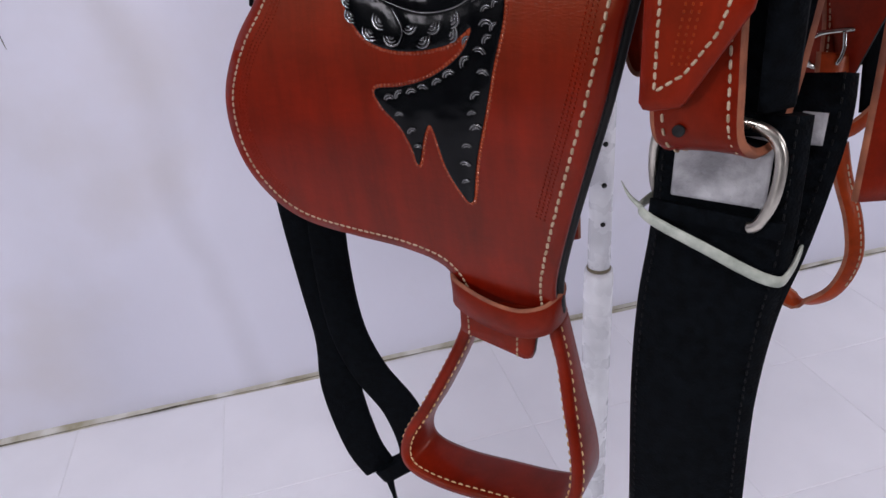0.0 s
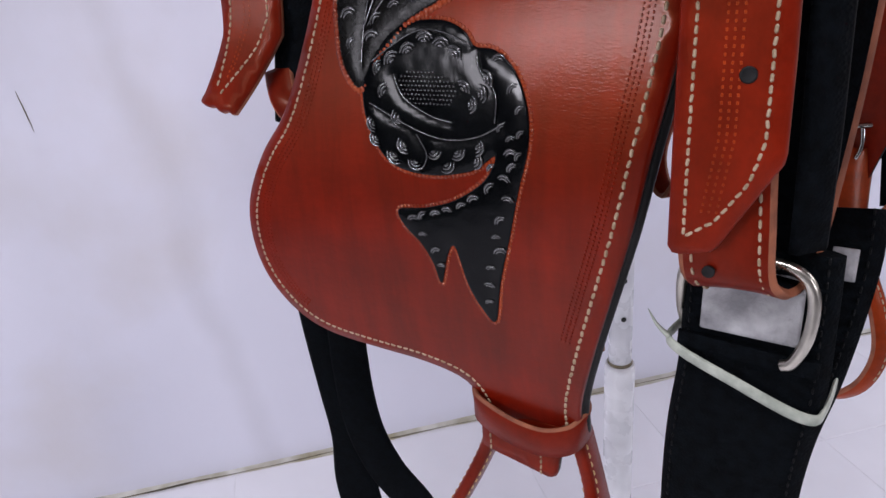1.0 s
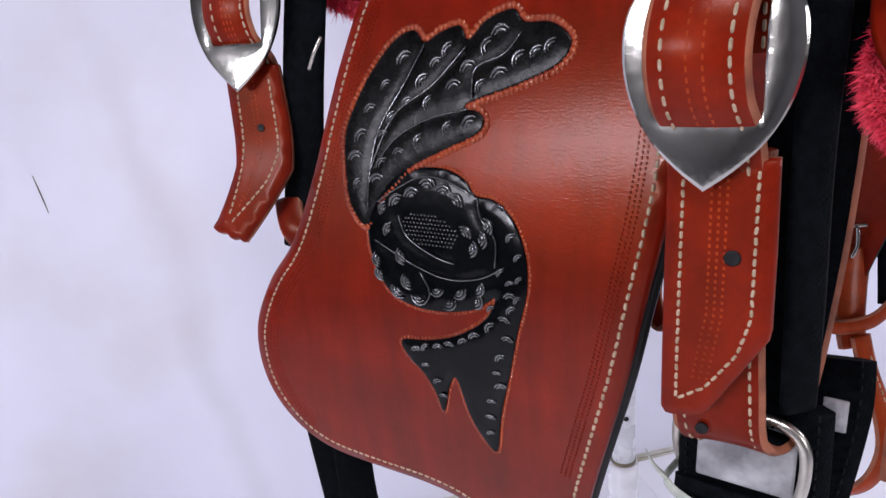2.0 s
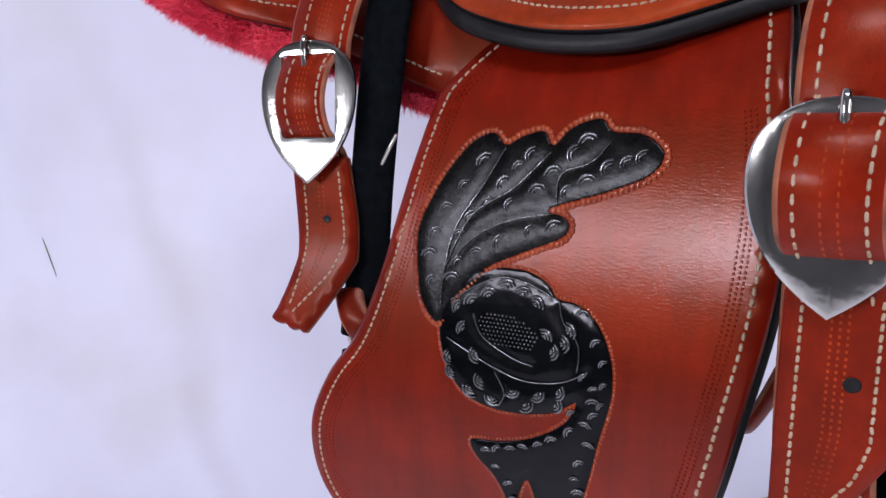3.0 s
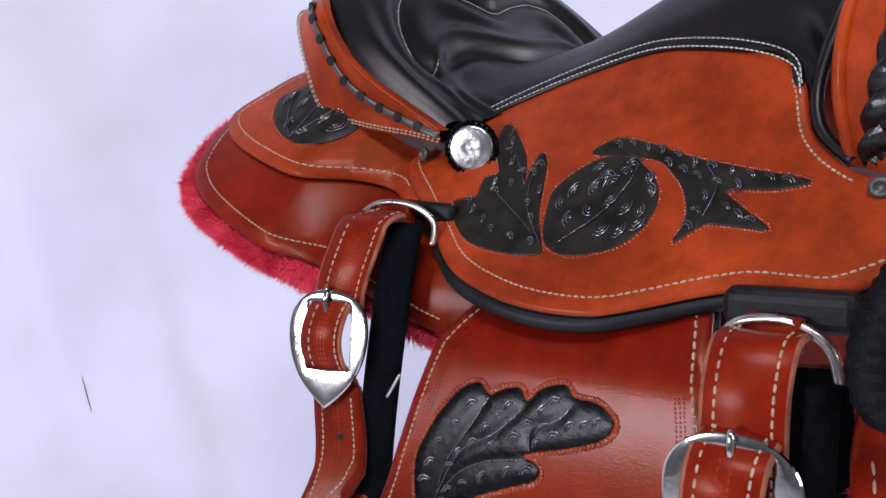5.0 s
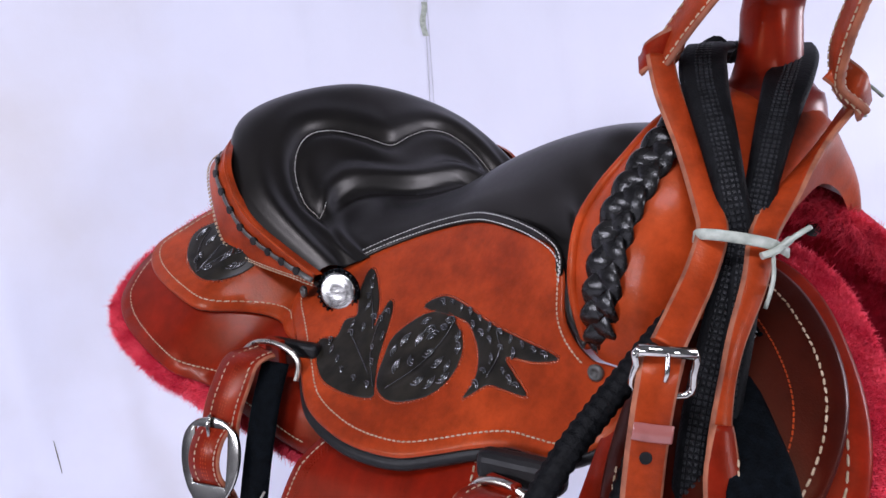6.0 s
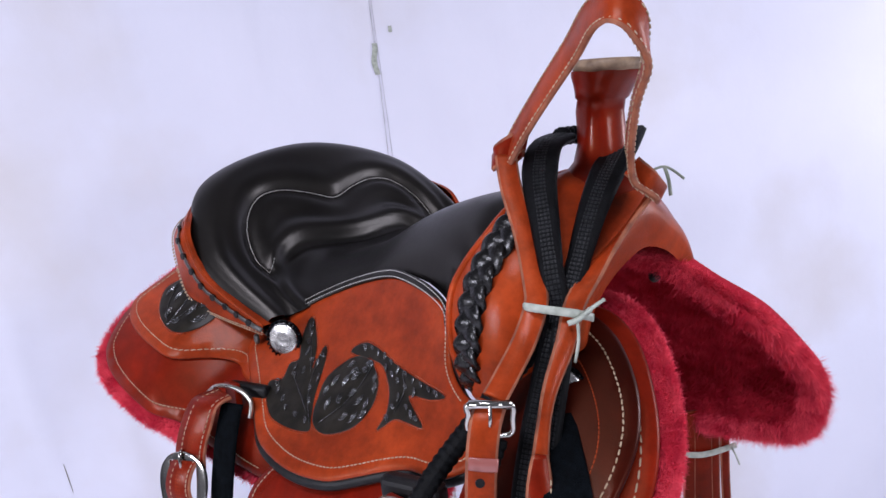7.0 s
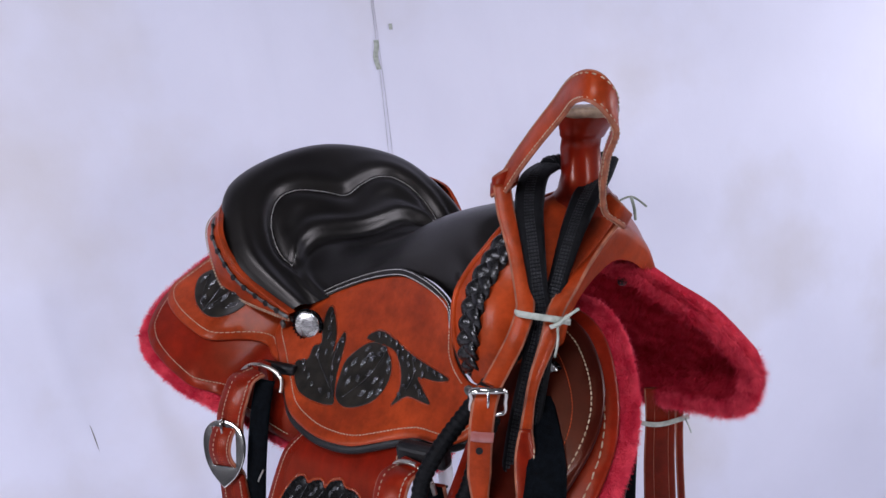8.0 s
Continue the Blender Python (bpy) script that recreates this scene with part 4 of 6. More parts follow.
FLEECE_FAR = panel("fleece_lining", FAR_FLAP, far_flap_sheet, 0.022, FLEECE, saddle, "crimson fleece lining", off=-0.012, step=0.014, mirror=True)


def widen(outline, d):
    return inset(ccw(smooth_curve(outline, 4, True)), -d)


def fleece(name, outline, f, off, grow, seed, count_edge, mirror=False, length=0.0095):
    o = widen(outline, grow)
    body = panel(name, o, f, 0.016, FLEECE, saddle, "crimson fleece lining", off=off, step=0.014, smooth_outline=False, mirror=mirror, round_edge=0.005)
    rng = np.random.default_rng(seed)
    places, normals = [], []
    ring = even(o, 0.0005, True)
    mid = o.mean(0)
    for q in ring[rng.integers(0, len(ring), count_edge)]:
        d = q - mid
        d /= np.linalg.norm(d)
        k = rng.uniform(0, 1)
        p, n = lift(f, q - d * rng.uniform(0, 0.004), off + 0.016 * k)
        out3 = Vector((d[0], (f(q[0] + d[0] * 0.01, q[1] + d[1] * 0.01) - f(*q)) / 0.01, d[1])).normalized() + n * (k - 0.5) * 1.2
        if mirror:
            p.y, out3.y = -p.y, -out3.y
        places.append(p), normals.append(out3)
    for q in ring[rng.integers(0, len(ring), count_edge)]:
        d = q - mid
        d /= np.linalg.norm(d)
        p, n = lift(f, q - d * rng.uniform(0, 0.022), off + 0.014)
        out3 = n + Vector((d[0], 0, d[1])) * 0.8
        if mirror:
            p.y, out3.y = -p.y, -out3.y
        places.append(p), normals.append(out3)
    tufts("wool", places, normals, length, 0.00036, WOOL, body, spread=0.6, seed=seed)
    return body


fleece("fleece_lining", SKIRT, skirt_sheet, -0.02, 0.014, 21, 45000)
fleece("fleece_lining", [(max(x, 0.185), z) for x, z in FRONT_SKIRT if x > 0.12], front_sheet, -0.038, 0.013, 22, 70000, length=0.0062)


def far_fleece_wool():
    rng = np.random.default_rng(31)
    o = ccw(smooth_curve(FAR_FLAP, 4, True))
    q = rng.uniform(o.min(0), o.max(0), (150000, 2))
    q = q[inside(q, o)]
    places, normals = [], []
    for a in q:
        p, n = lift(far_flap_sheet, a, -0.012)
        places.append((p.x, -p.y, p.z)), normals.append((-n.x, n.y, -n.z))
    # inner pile in the darker wool, coloured as if in shade
    tufts("wool", places, normals, 0.0075, 0.0004, WOOL_SHADED, FLEECE_FAR, spread=0.45, seed=34)
    places, normals = [], []
    ring = even(o, 0.0005, True)
    mid = o.mean(0)
    for a in ring[rng.integers(0, len(ring), 55000)]:
        d = (a - mid) / np.linalg.norm(a - mid)
        p, n = lift(far_flap_sheet, a - d * rng.uniform(0, 1) ** 2 * 0.02, rng.uniform(-0.012, -0.004))
        places.append((p.x, -p.y, p.z)), normals.append((d[0], -d[1] * 0.958 , d[1]))
    for a in ring[rng.integers(0, len(ring), 60000)]:
        d = (a - mid) / np.linalg.norm(a - mid)
        p, n = lift(far_flap_sheet, a - d * rng.uniform(0, 0.024), -0.012)
        places.append((p.x, -p.y, p.z)), normals.append((-n.x + d[0] * 0.9, n.y - d[1] * 0.8, -n.z + d[1] * 0.9))
    # rim in the bright wool, coloured as the edge that catches light
    tufts("wool", places, normals, 0.0135, 0.0004, WOOL, FLEECE_FAR, spread=0.5, seed=33)


far_fleece_wool()

# ---- seat, cantle, fork and horn ----
SEAT_MID = 0.012
SEAT = [  # rows from the back of the cantle to the fork; each from the near edge to the middle
    [(-0.191, -0.190, 1.243), (-0.286, -0.226, 1.326), (-0.385, -0.170, 1.405), (-0.415, SEAT_MID, 1.440)],
    [(-0.189, -0.184, 1.250), (-0.282, -0.219, 1.338), (-0.375, -0.165, 1.432), (-0.398, SEAT_MID, 1.472)],
    [(-0.184, -0.174, 1.252), (-0.268, -0.202, 1.340), (-0.345, -0.145, 1.432), (-0.362, SEAT_MID, 1.470)],
    [(-0.182, -0.160, 1.250), (-0.262, -0.178, 1.326), (-0.318, -0.115, 1.404), (-0.322, SEAT_MID, 1.418)],
    [(-0.172, -0.148, 1.254), (-0.245, -0.145, 1.302), (-0.292, -0.085, 1.360), (-0.288, SEAT_MID, 1.362)],
    [(-0.155, -0.130, 1.260), (-0.21, -0.118, 1.285), (-0.23, -0.07, 1.312), (-0.235, SEAT_MID, 1.314)],
    [(-0.12, -0.112, 1.272), (-0.13, -0.092, 1.296), (-0.13, -0.05, 1.322), (-0.13, SEAT_MID, 1.328)],
    [(-0.036, -0.098, 1.299), (-0.036, -0.084, 1.322), (-0.035, -0.045, 1.355), (-0.035, SEAT_MID, 1.364)],
    [(0.03, -0.100, 1.294), (0.03, -0.088, 1.330), (0.035, -0.045, 1.370), (0.04, SEAT_MID, 1.380)],
    [(0.08, -0.110, 1.272), (0.082, -0.094, 1.325), (0.085, -0.05, 1.370), (0.09, SEAT_MID, 1.382)],
    [(0.10, -0.122, 1.252), (0.112, -0.105, 1.31), (0.12, -0.05, 1.358), (0.125, SEAT_MID, 1.370)],
]


def across(row, mid=SEAT_MID):
    """A row from the near edge to the middle, carried on to the far edge."""
    return list(row) + [(x, 2 * mid - y, z) for x, y, z in row[-2::-1]]


def seat_grid(nu=5, nv=6):
    rows = []
    for r in SEAT:
        rows.append(smooth_curve(across(r), nv))
    rows = np.array(rows)
    cols = [smooth_curve(rows[:, k], nu) for k in range(rows.shape[1])]
    return np.transpose(np.array(cols), (1, 0, 2))


HEART = [(0.395, 0.165), (0.36, 0.19), (0.325, 0.25), (0.308, 0.32), (0.308, 0.38), (0.33, 0.44), (0.352, 0.5), (0.33, 0.56), (0.308, 0.62), (0.308, 0.68), (0.325, 0.75), (0.36, 0.81), (0.395, 0.835)]


def padded(g):
    """Presses the quilted heart and the folds into the seat."""
    line = smooth_curve(HEART, 6)
    out = g.copy()
    nu, nv = g.shape[0] - 1, g.shape[1] - 1
    for i in range(nu + 1):
        for j in range(nv + 1):
            u, v = i / nu, j / nv
            a = g[min(i + 1, nu), j] - g[max(i - 1, 0), j]
            b = g[i, min(j + 1, nv)] - g[i, max(j - 1, 0)]
            n = np.cross(a, b)
            n /= max(np.linalg.norm(n), 1e-9)
            n = n if n[2] > 0 else -n
            d = np.hypot((line[:, 0] - u) * 0.6, (line[:, 1] - v) * 0.5).min()
            h = -0.0075 * math.exp(-(d / 0.010) ** 2) + 0.003 * math.exp(-((d - 0.028) / 0.014) ** 2)
            w = math.sin(math.pi * min(1, max(0, (v - 0.13) / 0.74)))
            s = (u - 0.4 - 0.055 * w) * 0.6
            w = min(1, w * 1.8)
            h += w * (0.008 * math.exp(-((s + 0.012) / 0.011) ** 2) - 0.009 * math.exp(-((s - 0.008) / 0.009) ** 2))
            if u > 0.72:
                h += 0.009 * math.sin(v * 46 + 9 * u) * math.exp(-((u - 0.95) / 0.06) ** 2) * abs(v - 0.5)
            for c in (0.06, 0.94):
                h += 0.0022 * math.sin((u - 0.42) * 95) * math.exp(-((u - 0.45) / 0.07) ** 2 - ((v - c) / 0.07) ** 2)
            out[i, j] = g[i, j] + n * h
    return out


SEAT_POINTS = padded(seat_grid(12, 14))


def seat_normal(i, j):
    g = SEAT_POINTS
    a = g[min(i + 1, len(g) - 1), j] - g[max(i - 1, 0), j]
    b = g[i, min(j + 1, g.shape[1] - 1)] - g[i, max(j - 1, 0)]
    n = np.cross(a, b)
    n /= max(np.linalg.norm(n), 1e-9)
    return n


def seat_body():
    g = SEAT_POINTS
    bm = grid_mesh(g)
    seat = part("seat", bm, SEAT_BLACK, saddle, "smooth black padded leather seat")
    return seat


seat = seat_body()


def double_row(name, pts, normal, parent, mat, pitch=0.0045):
    c = even(smooth_curve(pts, 8), pitch)
    pairs = [(c[i], c[i] + (c[i + 1] - c[i]) * 0.7, normal) for i in range(len(c) - 1)]
    v, f = stitch_mesh(pairs, 0.0008)
    return part_data(name, v, f, mat, parent, "", "stuff")


def fork():
    arches = [  # from the near foot to the crown of the arch, from the rear to the front
        [(0.132, -0.146, 1.205), (0.125, -0.155, 1.25), (0.129, -0.148, 1.305), (0.150, -0.118, 1.35), (0.160, -0.072, 1.382), (0.168, -0.006, 1.398)],
        [(0.155, -0.158, 1.20), (0.155, -0.165, 1.25), (0.160, -0.155, 1.31), (0.172, -0.122, 1.358), (0.180, -0.072, 1.39), (0.188, -0.006, 1.405)],
        [(0.19, -0.155, 1.20), (0.195, -0.160, 1.25), (0.2, -0.148, 1.306), (0.205, -0.115, 1.35), (0.208, -0.066, 1.384), (0.212, -0.006, 1.40)],
        [(0.225, -0.122, 1.21), (0.23, -0.124, 1.25), (0.232, -0.115, 1.296), (0.236, -0.09, 1.332), (0.238, -0.052, 1.362), (0.24, -0.006, 1.385)],
        [(0.24, -0.105, 1.215), (0.245, -0.107, 1.25), (0.248, -0.098, 1.288), (0.252, -0.077, 1.318), (0.254, -0.045, 1.342), (0.256, -0.006, 1.36)],
        [(0.235, -0.095, 1.21), (0.24, -0.095, 1.245), (0.243, -0.086, 1.275), (0.247, -0.066, 1.298), (0.25, -0.036, 1.315), (0.25, -0.006, 1.322)],
    ]
    rows = []
    for r in arches:
        rows.append(smooth_curve(list(r) + [(x, -0.012 - y, z) for x, y, z in r[-2:1:-1]], 5))
    rows = np.array(rows)
    cols = [smooth_curve(rows[:, k], 5) for k in range(rows.shape[1])]
    g = np.transpose(np.array(cols), (1, 0, 2))
    body = part("fork", grid_mesh(g), LEATHER_LIGHT, saddle, "glossy red-brown leather swell")
    cord = smooth_curve(arches[0] + [(x, -0.012 - y, z) for x, y, z in arches[0][-2:1:-1]], 6)
    tube("binding", [tuple(p) for p in cord[::3]], 0.0045, LEATHER_LIGHT, body, "rolled light leather binding", n=4, sides=8)
    return body


swell = fork()


def braid(name, line, width, parent, mat, label, turns=3.4):
    """A flat plait of three ribbons that cross over one another."""
    c = even(smooth_curve(line, 8), 0.003)
    p, t = frames_along(c)
    out = np.array([0.15, -1, 0.25])
    for k in range(3):
        rows = []
        for i in range(len(p)):
            a = 2 * math.pi * (turns * i / (len(p) - 1) + k / 3)
            side = np.cross(t[i], out)
            side /= np.linalg.norm(side)
            up = np.cross(side, t[i])
            up = up if up @ out > 0 else -up
            rows.append((p[i] + side * width * 0.27 * math.sin(a) + up * (0.002 + 0.0022 * math.sin(2 * a)), side + up * 0.15 * math.cos(a)))
        strap(name, rows, width * 0.62, 0.0042, mat, parent, label, n=3)


BRAID = [(0.194, -0.102, 1.377), (0.184, -0.128, 1.352), (0.174, -0.151, 1.321), (0.167, -0.160, 1.295), (0.162, -0.166, 1.263), (0.156, -0.164, 1.235), (0.150, -0.150, 1.205)]
braid("strand", BRAID, 0.027, swell, BRAID_MAT, "glossy black braided strand")


def horn():
    m = basis((0.227, -0.010, 1.496), (1, 0, -0.10), (0, 1, 0))
    bm = turned([(0.010, -0.008), (0.029, -0.006), (0.034, -0.003), (0.0352, 0.0), (0.0348, 0.004), (0.031, 0.006), (0.001, 0.007)], m, 36)
    cap = part("horn_cap", bm, RAWHIDE, saddle, "round horn cap with worn rawhide rim")
    base = Vector((0.207, -0.001, 1.385))
    axis = Vector((0.004, -0.006, 0.107))
    rows = []
    for k, rx, ry in ((-0.5, 0.044, 0.062), (-0.25, 0.044, 0.058), (-0.1, 0.043, 0.053), (0.02, 0.041, 0.048), (0.10, 0.038, 0.043), (0.13, 0.0335, 0.037), (0.2, 0.0285, 0.030), (0.36, 0.0245, 0.026), (0.52, 0.0225, 0.0235), (0.66, 0.0220, 0.0225),
                      (0.76, 0.0225, 0.023), (0.78, 0.0250, 0.0255), (0.84, 0.0270, 0.0272), (0.9, 0.0300, 0.0300), (0.96, 0.0335, 0.033), (1.0, 0.0345, 0.0345)):
        c = base + axis * k + Vector((0.012 * max(0, k - 0.7) / 0.3, 0, 0))
        rows.append([c + Vector((rx * math.cos(a), ry * math.sin(a), -0.12 * rx * math.cos(a))) * (1 + 0.09 * noise.noise(Vector((math.cos(a) * 1.8, math.sin(a) * 1.8, k * 4)))) for a in np.linspace(0, 2 * math.pi, 40, endpoint=False)])
    part("horn", grid_mesh(rows, close_u=True), FENDER_LEATHER, saddle, "glossy red-brown leather horn neck")


horn()


def concho(name, at, out, r, parent, label):
    out = Vector(out).normalized()
    m = basis(at, out.cross(Vector((0, 0, 1))), (0, 0, 1))
    if (m.to_3x3() @ Vector((0, 0, 1))).dot(out) < 0:
        m = m @ Matrix.Rotation(math.pi, 4, "X")
    ring = part(name, turned([(r * 0.6, -0.004), (r * 1.12, -0.003), (r * 1.2, 0.001), (r * 1.05, 0.003), (r * 0.9, 0.003)], m, 32), TOOLED, parent, label)
    bm = bmesh.new()
    for a in np.arange(26) * 2 * math.pi / 26:
        box_mesh((r * 0.2, r * 0.13, 0.004), m @ Matrix.Rotation(a, 4, "Z") @ Matrix.Translation((r * 1.1, 0, 0.003)), 0.0008, 1, bm)
    part("scallop", bm, TOOLED, ring)
    part("dome", turned([(r * 0.98, 0.002), (r * 0.96, 0.0042), (r * 0.86, 0.0052), (r * 0.74, 0.0049), (r * 0.6, 0.0056), (r * 0.3, 0.0055), (r * 0.12, 0.0050), (0.0003, 0.0054)], m, 32), PEARL, ring, "bright nickel dome")
    return ring


concho("concho", (-0.161, -0.183, 1.227), (0.6, -1, 0.35), 0.0205, saddle, "silver concho with black scalloped leather rosette")
concho("concho", (0.238, -0.133, 1.219), (0.75, -1, 0.4), 0.0185, saddle, "silver concho with black scalloped leather rosette")


def snap(at, out, parent):
    out = Vector(out).normalized()
    m = basis(at, out.cross(Vector((0, 0, 1))), (0, 0, 1))
    if (m.to_3x3() @ Vector((0, 0, 1))).dot(out) < 0:
        m = m @ Matrix.Rotation(math.pi, 4, "X")
    return part("screw", turned([(0.0062, -0.002), (0.0066, 0.001), (0.0052, 0.0025), (0.0035, 0.0025), (0.0028, 0.001), (0.0003, 0.001)], m, 18), LACE_GREY, parent, "small dull screw washer")


snap((-0.210, -0.197, 1.224), (-0.15, -1, 0.5), saddle)
snap((0.152, -0.1665, 1.193), (0.1, -1, 0.4), saddle)

# black webbing that hangs from the front concho
strap("concho_webbing", [((0.248, -0.156, 1.203), (1, 0.6, 0)), ((0.266, -0.174, 1.185), (1, 0.6, 0)), ((0.290, -0.200, 1.155), (1, 0.6, 0)), ((0.297, -0.220, 1.11), (1, 0.6, 0)), ((0.296, -0.232, 1.06), (1, 0.6, 0))], 0.038, 0.005, NYLON, saddle, "black webbing below the concho", taper=lambda k: 0.8 + 0.5 * k)
# ---- cantle ----


def cantle():
    """The rim behind the seat: a rolled edge, a laced strip with dark holes, and a stitched band."""
    top = [(-0.372, -0.172, 1.412), (-0.412, -0.08, 1.44), (-0.42, SEAT_MID, 1.446)]
    seat_edge = [(-0.186, -0.186, 1.244), (-0.22, -0.205, 1.272), (-0.248, -0.216, 1.294), (-0.275, -0.223, 1.320), (-0.293, -0.226, 1.345), (-0.315, -0.218, 1.375)] + top
    roll = [(-0.187, -0.196, 1.243), (-0.22, -0.213, 1.270), (-0.248, -0.224, 1.292), (-0.275, -0.231, 1.316), (-0.293, -0.233, 1.343), (-0.317, -0.225, 1.374), (-0.376, -0.176, 1.408), (-0.416, -0.08, 1.436), (-0.425, SEAT_MID, 1.442)]
    lace = [(-0.186, -0.198, 1.238), (-0.215, -0.207, 1.253), (-0.250, -0.215, 1.270), (-0.282, -0.228, 1.296), (-0.308, -0.237, 1.343), (-0.329, -0.228, 1.369), (-0.386, -0.178, 1.402), (-0.426, -0.08, 1.428), (-0.436, SEAT_MID, 1.434)]
    stitch = [(-0.186, -0.198, 1.234), (-0.213, -0.208, 1.243), (-0.270, -0.219, 1.255), (-0.320, -0.229, 1.272), (-0.333, -0.236, 1.312), (-0.362, -0.224, 1.366), (-0.412, -0.17, 1.388), (-0.446, -0.08, 1.412), (-0.456, SEAT_MID, 1.418)]
    rim = [(-0.186, -0.195, 1.231), (-0.213, -0.206, 1.239), (-0.271, -0.217, 1.250), (-0.324, -0.226, 1.266), (-0.340, -0.232, 1.310), (-0.368, -0.218, 1.362), (-0.416, -0.166, 1.384), (-0.450, -0.08, 1.408), (-0.46, SEAT_MID, 1.414)]
    under = [(x + 0.008, y + (0.02 if y < -0.01 else 0.0), z - 0.004) for x, y, z in rim]
    low = [(-0.19, -0.175, 1.22), (-0.213, -0.18, 1.225), (-0.265, -0.185, 1.235), (-0.31, -0.19, 1.245), (-0.325, -0.195, 1.27), (-0.35, -0.185, 1.30), (-0.385, -0.14, 1.31), (-0.41, -0.07, 1.32), (-0.415, SEAT_MID, 1.32)]
    rows = np.array([smooth_curve(across(r), 6) for r in (seat_edge, roll, lace, stitch, rim, under, low)])
    body = part("cantle", grid_mesh(np.transpose(np.array([smooth_curve(rows[:5, k], 4) for k in range(rows.shape[1])]), (1, 0, 2))), LEATHER_LIGHT, saddle, "red-brown laced cantle binding")
    part("cantle_back", grid_mesh(rows[4:]), BACK_GREY, body, "smooth grey cantle back")
    tube("roll", [tuple(p) for p in smooth_curve(across(roll), 3)], 0.0016, LEATHER_LIGHT, body, "rolled leather edge", n=2, sides=8)

    def facing(i, n):
        a = rows[2][min(i + 1, n - 1)] - rows[2][max(i - 1, 0)]
        f = np.cross(a, rows[3][i] - rows[1][i])
        f /= max(np.linalg.norm(f), 1e-9)
        return f if f @ np.array([-0.5, -0.8 if rows[2][i][1] < SEAT_MID else 0.8, 0.2]) > 0 else -f
    n = rows.shape[1]
    normals = np.array([facing(i, n) for i in range(n)])
    both = even(np.hstack([rows[2], normals * 0.001]), 0.0235)
    spots = [(q[:3], q[3:] / max(np.linalg.norm(q[3:]), 1e-12)) for q in both]
    for p, f in spots[1:-1]:
        if p[2] > 1.372:
            continue
        m = basis(p + f * 0.0022, Vector(f).cross(Vector((0.1, 0, 1))), (0.1, 0, 1))
        part("lace_hole", turned([(0.0046, -0.002), (0.0046, 0.0024), (0.0003, 0.0026)], m, 10), LEATHER_DARK, body)
    for (a, f), (b, g) in zip(spots, spots[1:]):
        d = b - a
        if max(a[2], b[2]) > 1.385:
            continue
        strap("lace", [(a + d * 0.03 + f * 0.002, np.cross(d, f)), ((a + b) / 2 + (f + g) * 0.0016, np.cross(d, f)), (b - d * 0.03 + g * 0.002, np.cross(d, f))], 0.0062, 0.0014, LACE_GREY, body, n=3)
    line = even(np.hstack([rows[3], normals * 0.001]), 0.0048)
    pairs = []
    for q, r in zip(line, line[1:]):
        f = q[3:] / max(np.linalg.norm(q[3:]), 1e-12)
        d = r[:3] - q[:3]
        w = np.cross(f, d)
        w /= max(np.linalg.norm(w), 1e-9)
        for s in (-0.0014, 0.0014):
            a = q[:3] + f * 0.0022 + w * s
            pairs.append((a, a + d * 0.66, f))
    v, f = stitch_mesh(pairs, 0.0008)
    part_data("stitching", v, f, THREAD, body, "", "stuff")


cantle()


def seat_line(name, curve, pitch=0.0042, radius=0.0007):
    """Thread laid on the seat along rows and columns of its surface (u from the back, v across)."""
    g = SEAT_POINTS
    nu, nv = g.shape[0] - 1, g.shape[1] - 1

    def at(u, v):
        a, b = min(max(u, 0), 0.9999) * nu, min(max(v, 0), 0.9999) * nv
        i, j = int(a), int(b)
        fa, fb = a - i, b - j
        p = (g[i, j] * (1 - fa) + g[i + 1, j] * fa) * (1 - fb) + (g[i, j + 1] * (1 - fa) + g[i + 1, j + 1] * fa) * fb
        n = seat_normal(i, j)
        return p, n if n[2] > 0 else -n
    c = np.array([np.r_[at(u, v)] for u, v in smooth_curve(curve, 10)])
    e = even(c, pitch)
    pairs = [(a[:3] + a[3:] * 0.0006, a[:3] + a[3:] * 0.0006 + (b[:3] - a[:3]) * 0.66, a[3:]) for a, b in zip(e, e[1:])]
    v, f = stitch_mesh(pairs, radius)
    return part_data(name, v, f, THREAD_WHITE, seat, "", "stuff")


seat_line("stitching", HEART)
seat_line("stitching", [(0.395, 0.165), (0.405, 0.185), (0.408, 0.205)])
seat_line("stitching", [(0.395, 0.835), (0.405, 0.815), (0.408, 0.79)])

SEAT_HEM = [(0.097, 1.256), (0.088, 1.277), (0.05, 1.292), (-0.005, 1.301), (-0.045, 1.3), (-0.104, 1.287), (-0.159, 1.268), (-0.2, 1.248)]
HEM = SEAT_HEM + [(x + (0.002 if x < 0.08 else -0.006), z - (0.0105 if x < 0.08 else 0.001)) for x, z in SEAT_HEM[::-1]]
hem = panel("seat_hem", HEM, jockey_sheet, 0.0035, SEAT_BLACK, seat, "black leather hem with two rows of white thread", off=0.008, step=0.006, n=4, round_edge=0.0012)
panel_stitches("stitching", smooth_curve([(x, z - 0.002) for x, z in SEAT_HEM], 6), jockey_sheet, 0.0118, seat, THREAD_WHITE, pitch=0.0042, radius=0.0005)
panel_stitches("stitching", smooth_curve([(x, z - 0.0085) for x, z in SEAT_HEM], 6), jockey_sheet, 0.0118, seat, THREAD_WHITE, pitch=0.0042, radius=0.0006)
tube("front_roll", [(0.128, -0.045, 1.362), (0.121, -0.085, 1.338), (0.112, -0.112, 1.30), (0.104, -0.128, 1.258), (0.110, -0.140, 1.228), (0.132, -0.150, 1.207)], lambda k: 0.0062 - 0.0025 * k, SEAT_BLACK, seat, "black rolled front edge", n=6, sides=10)
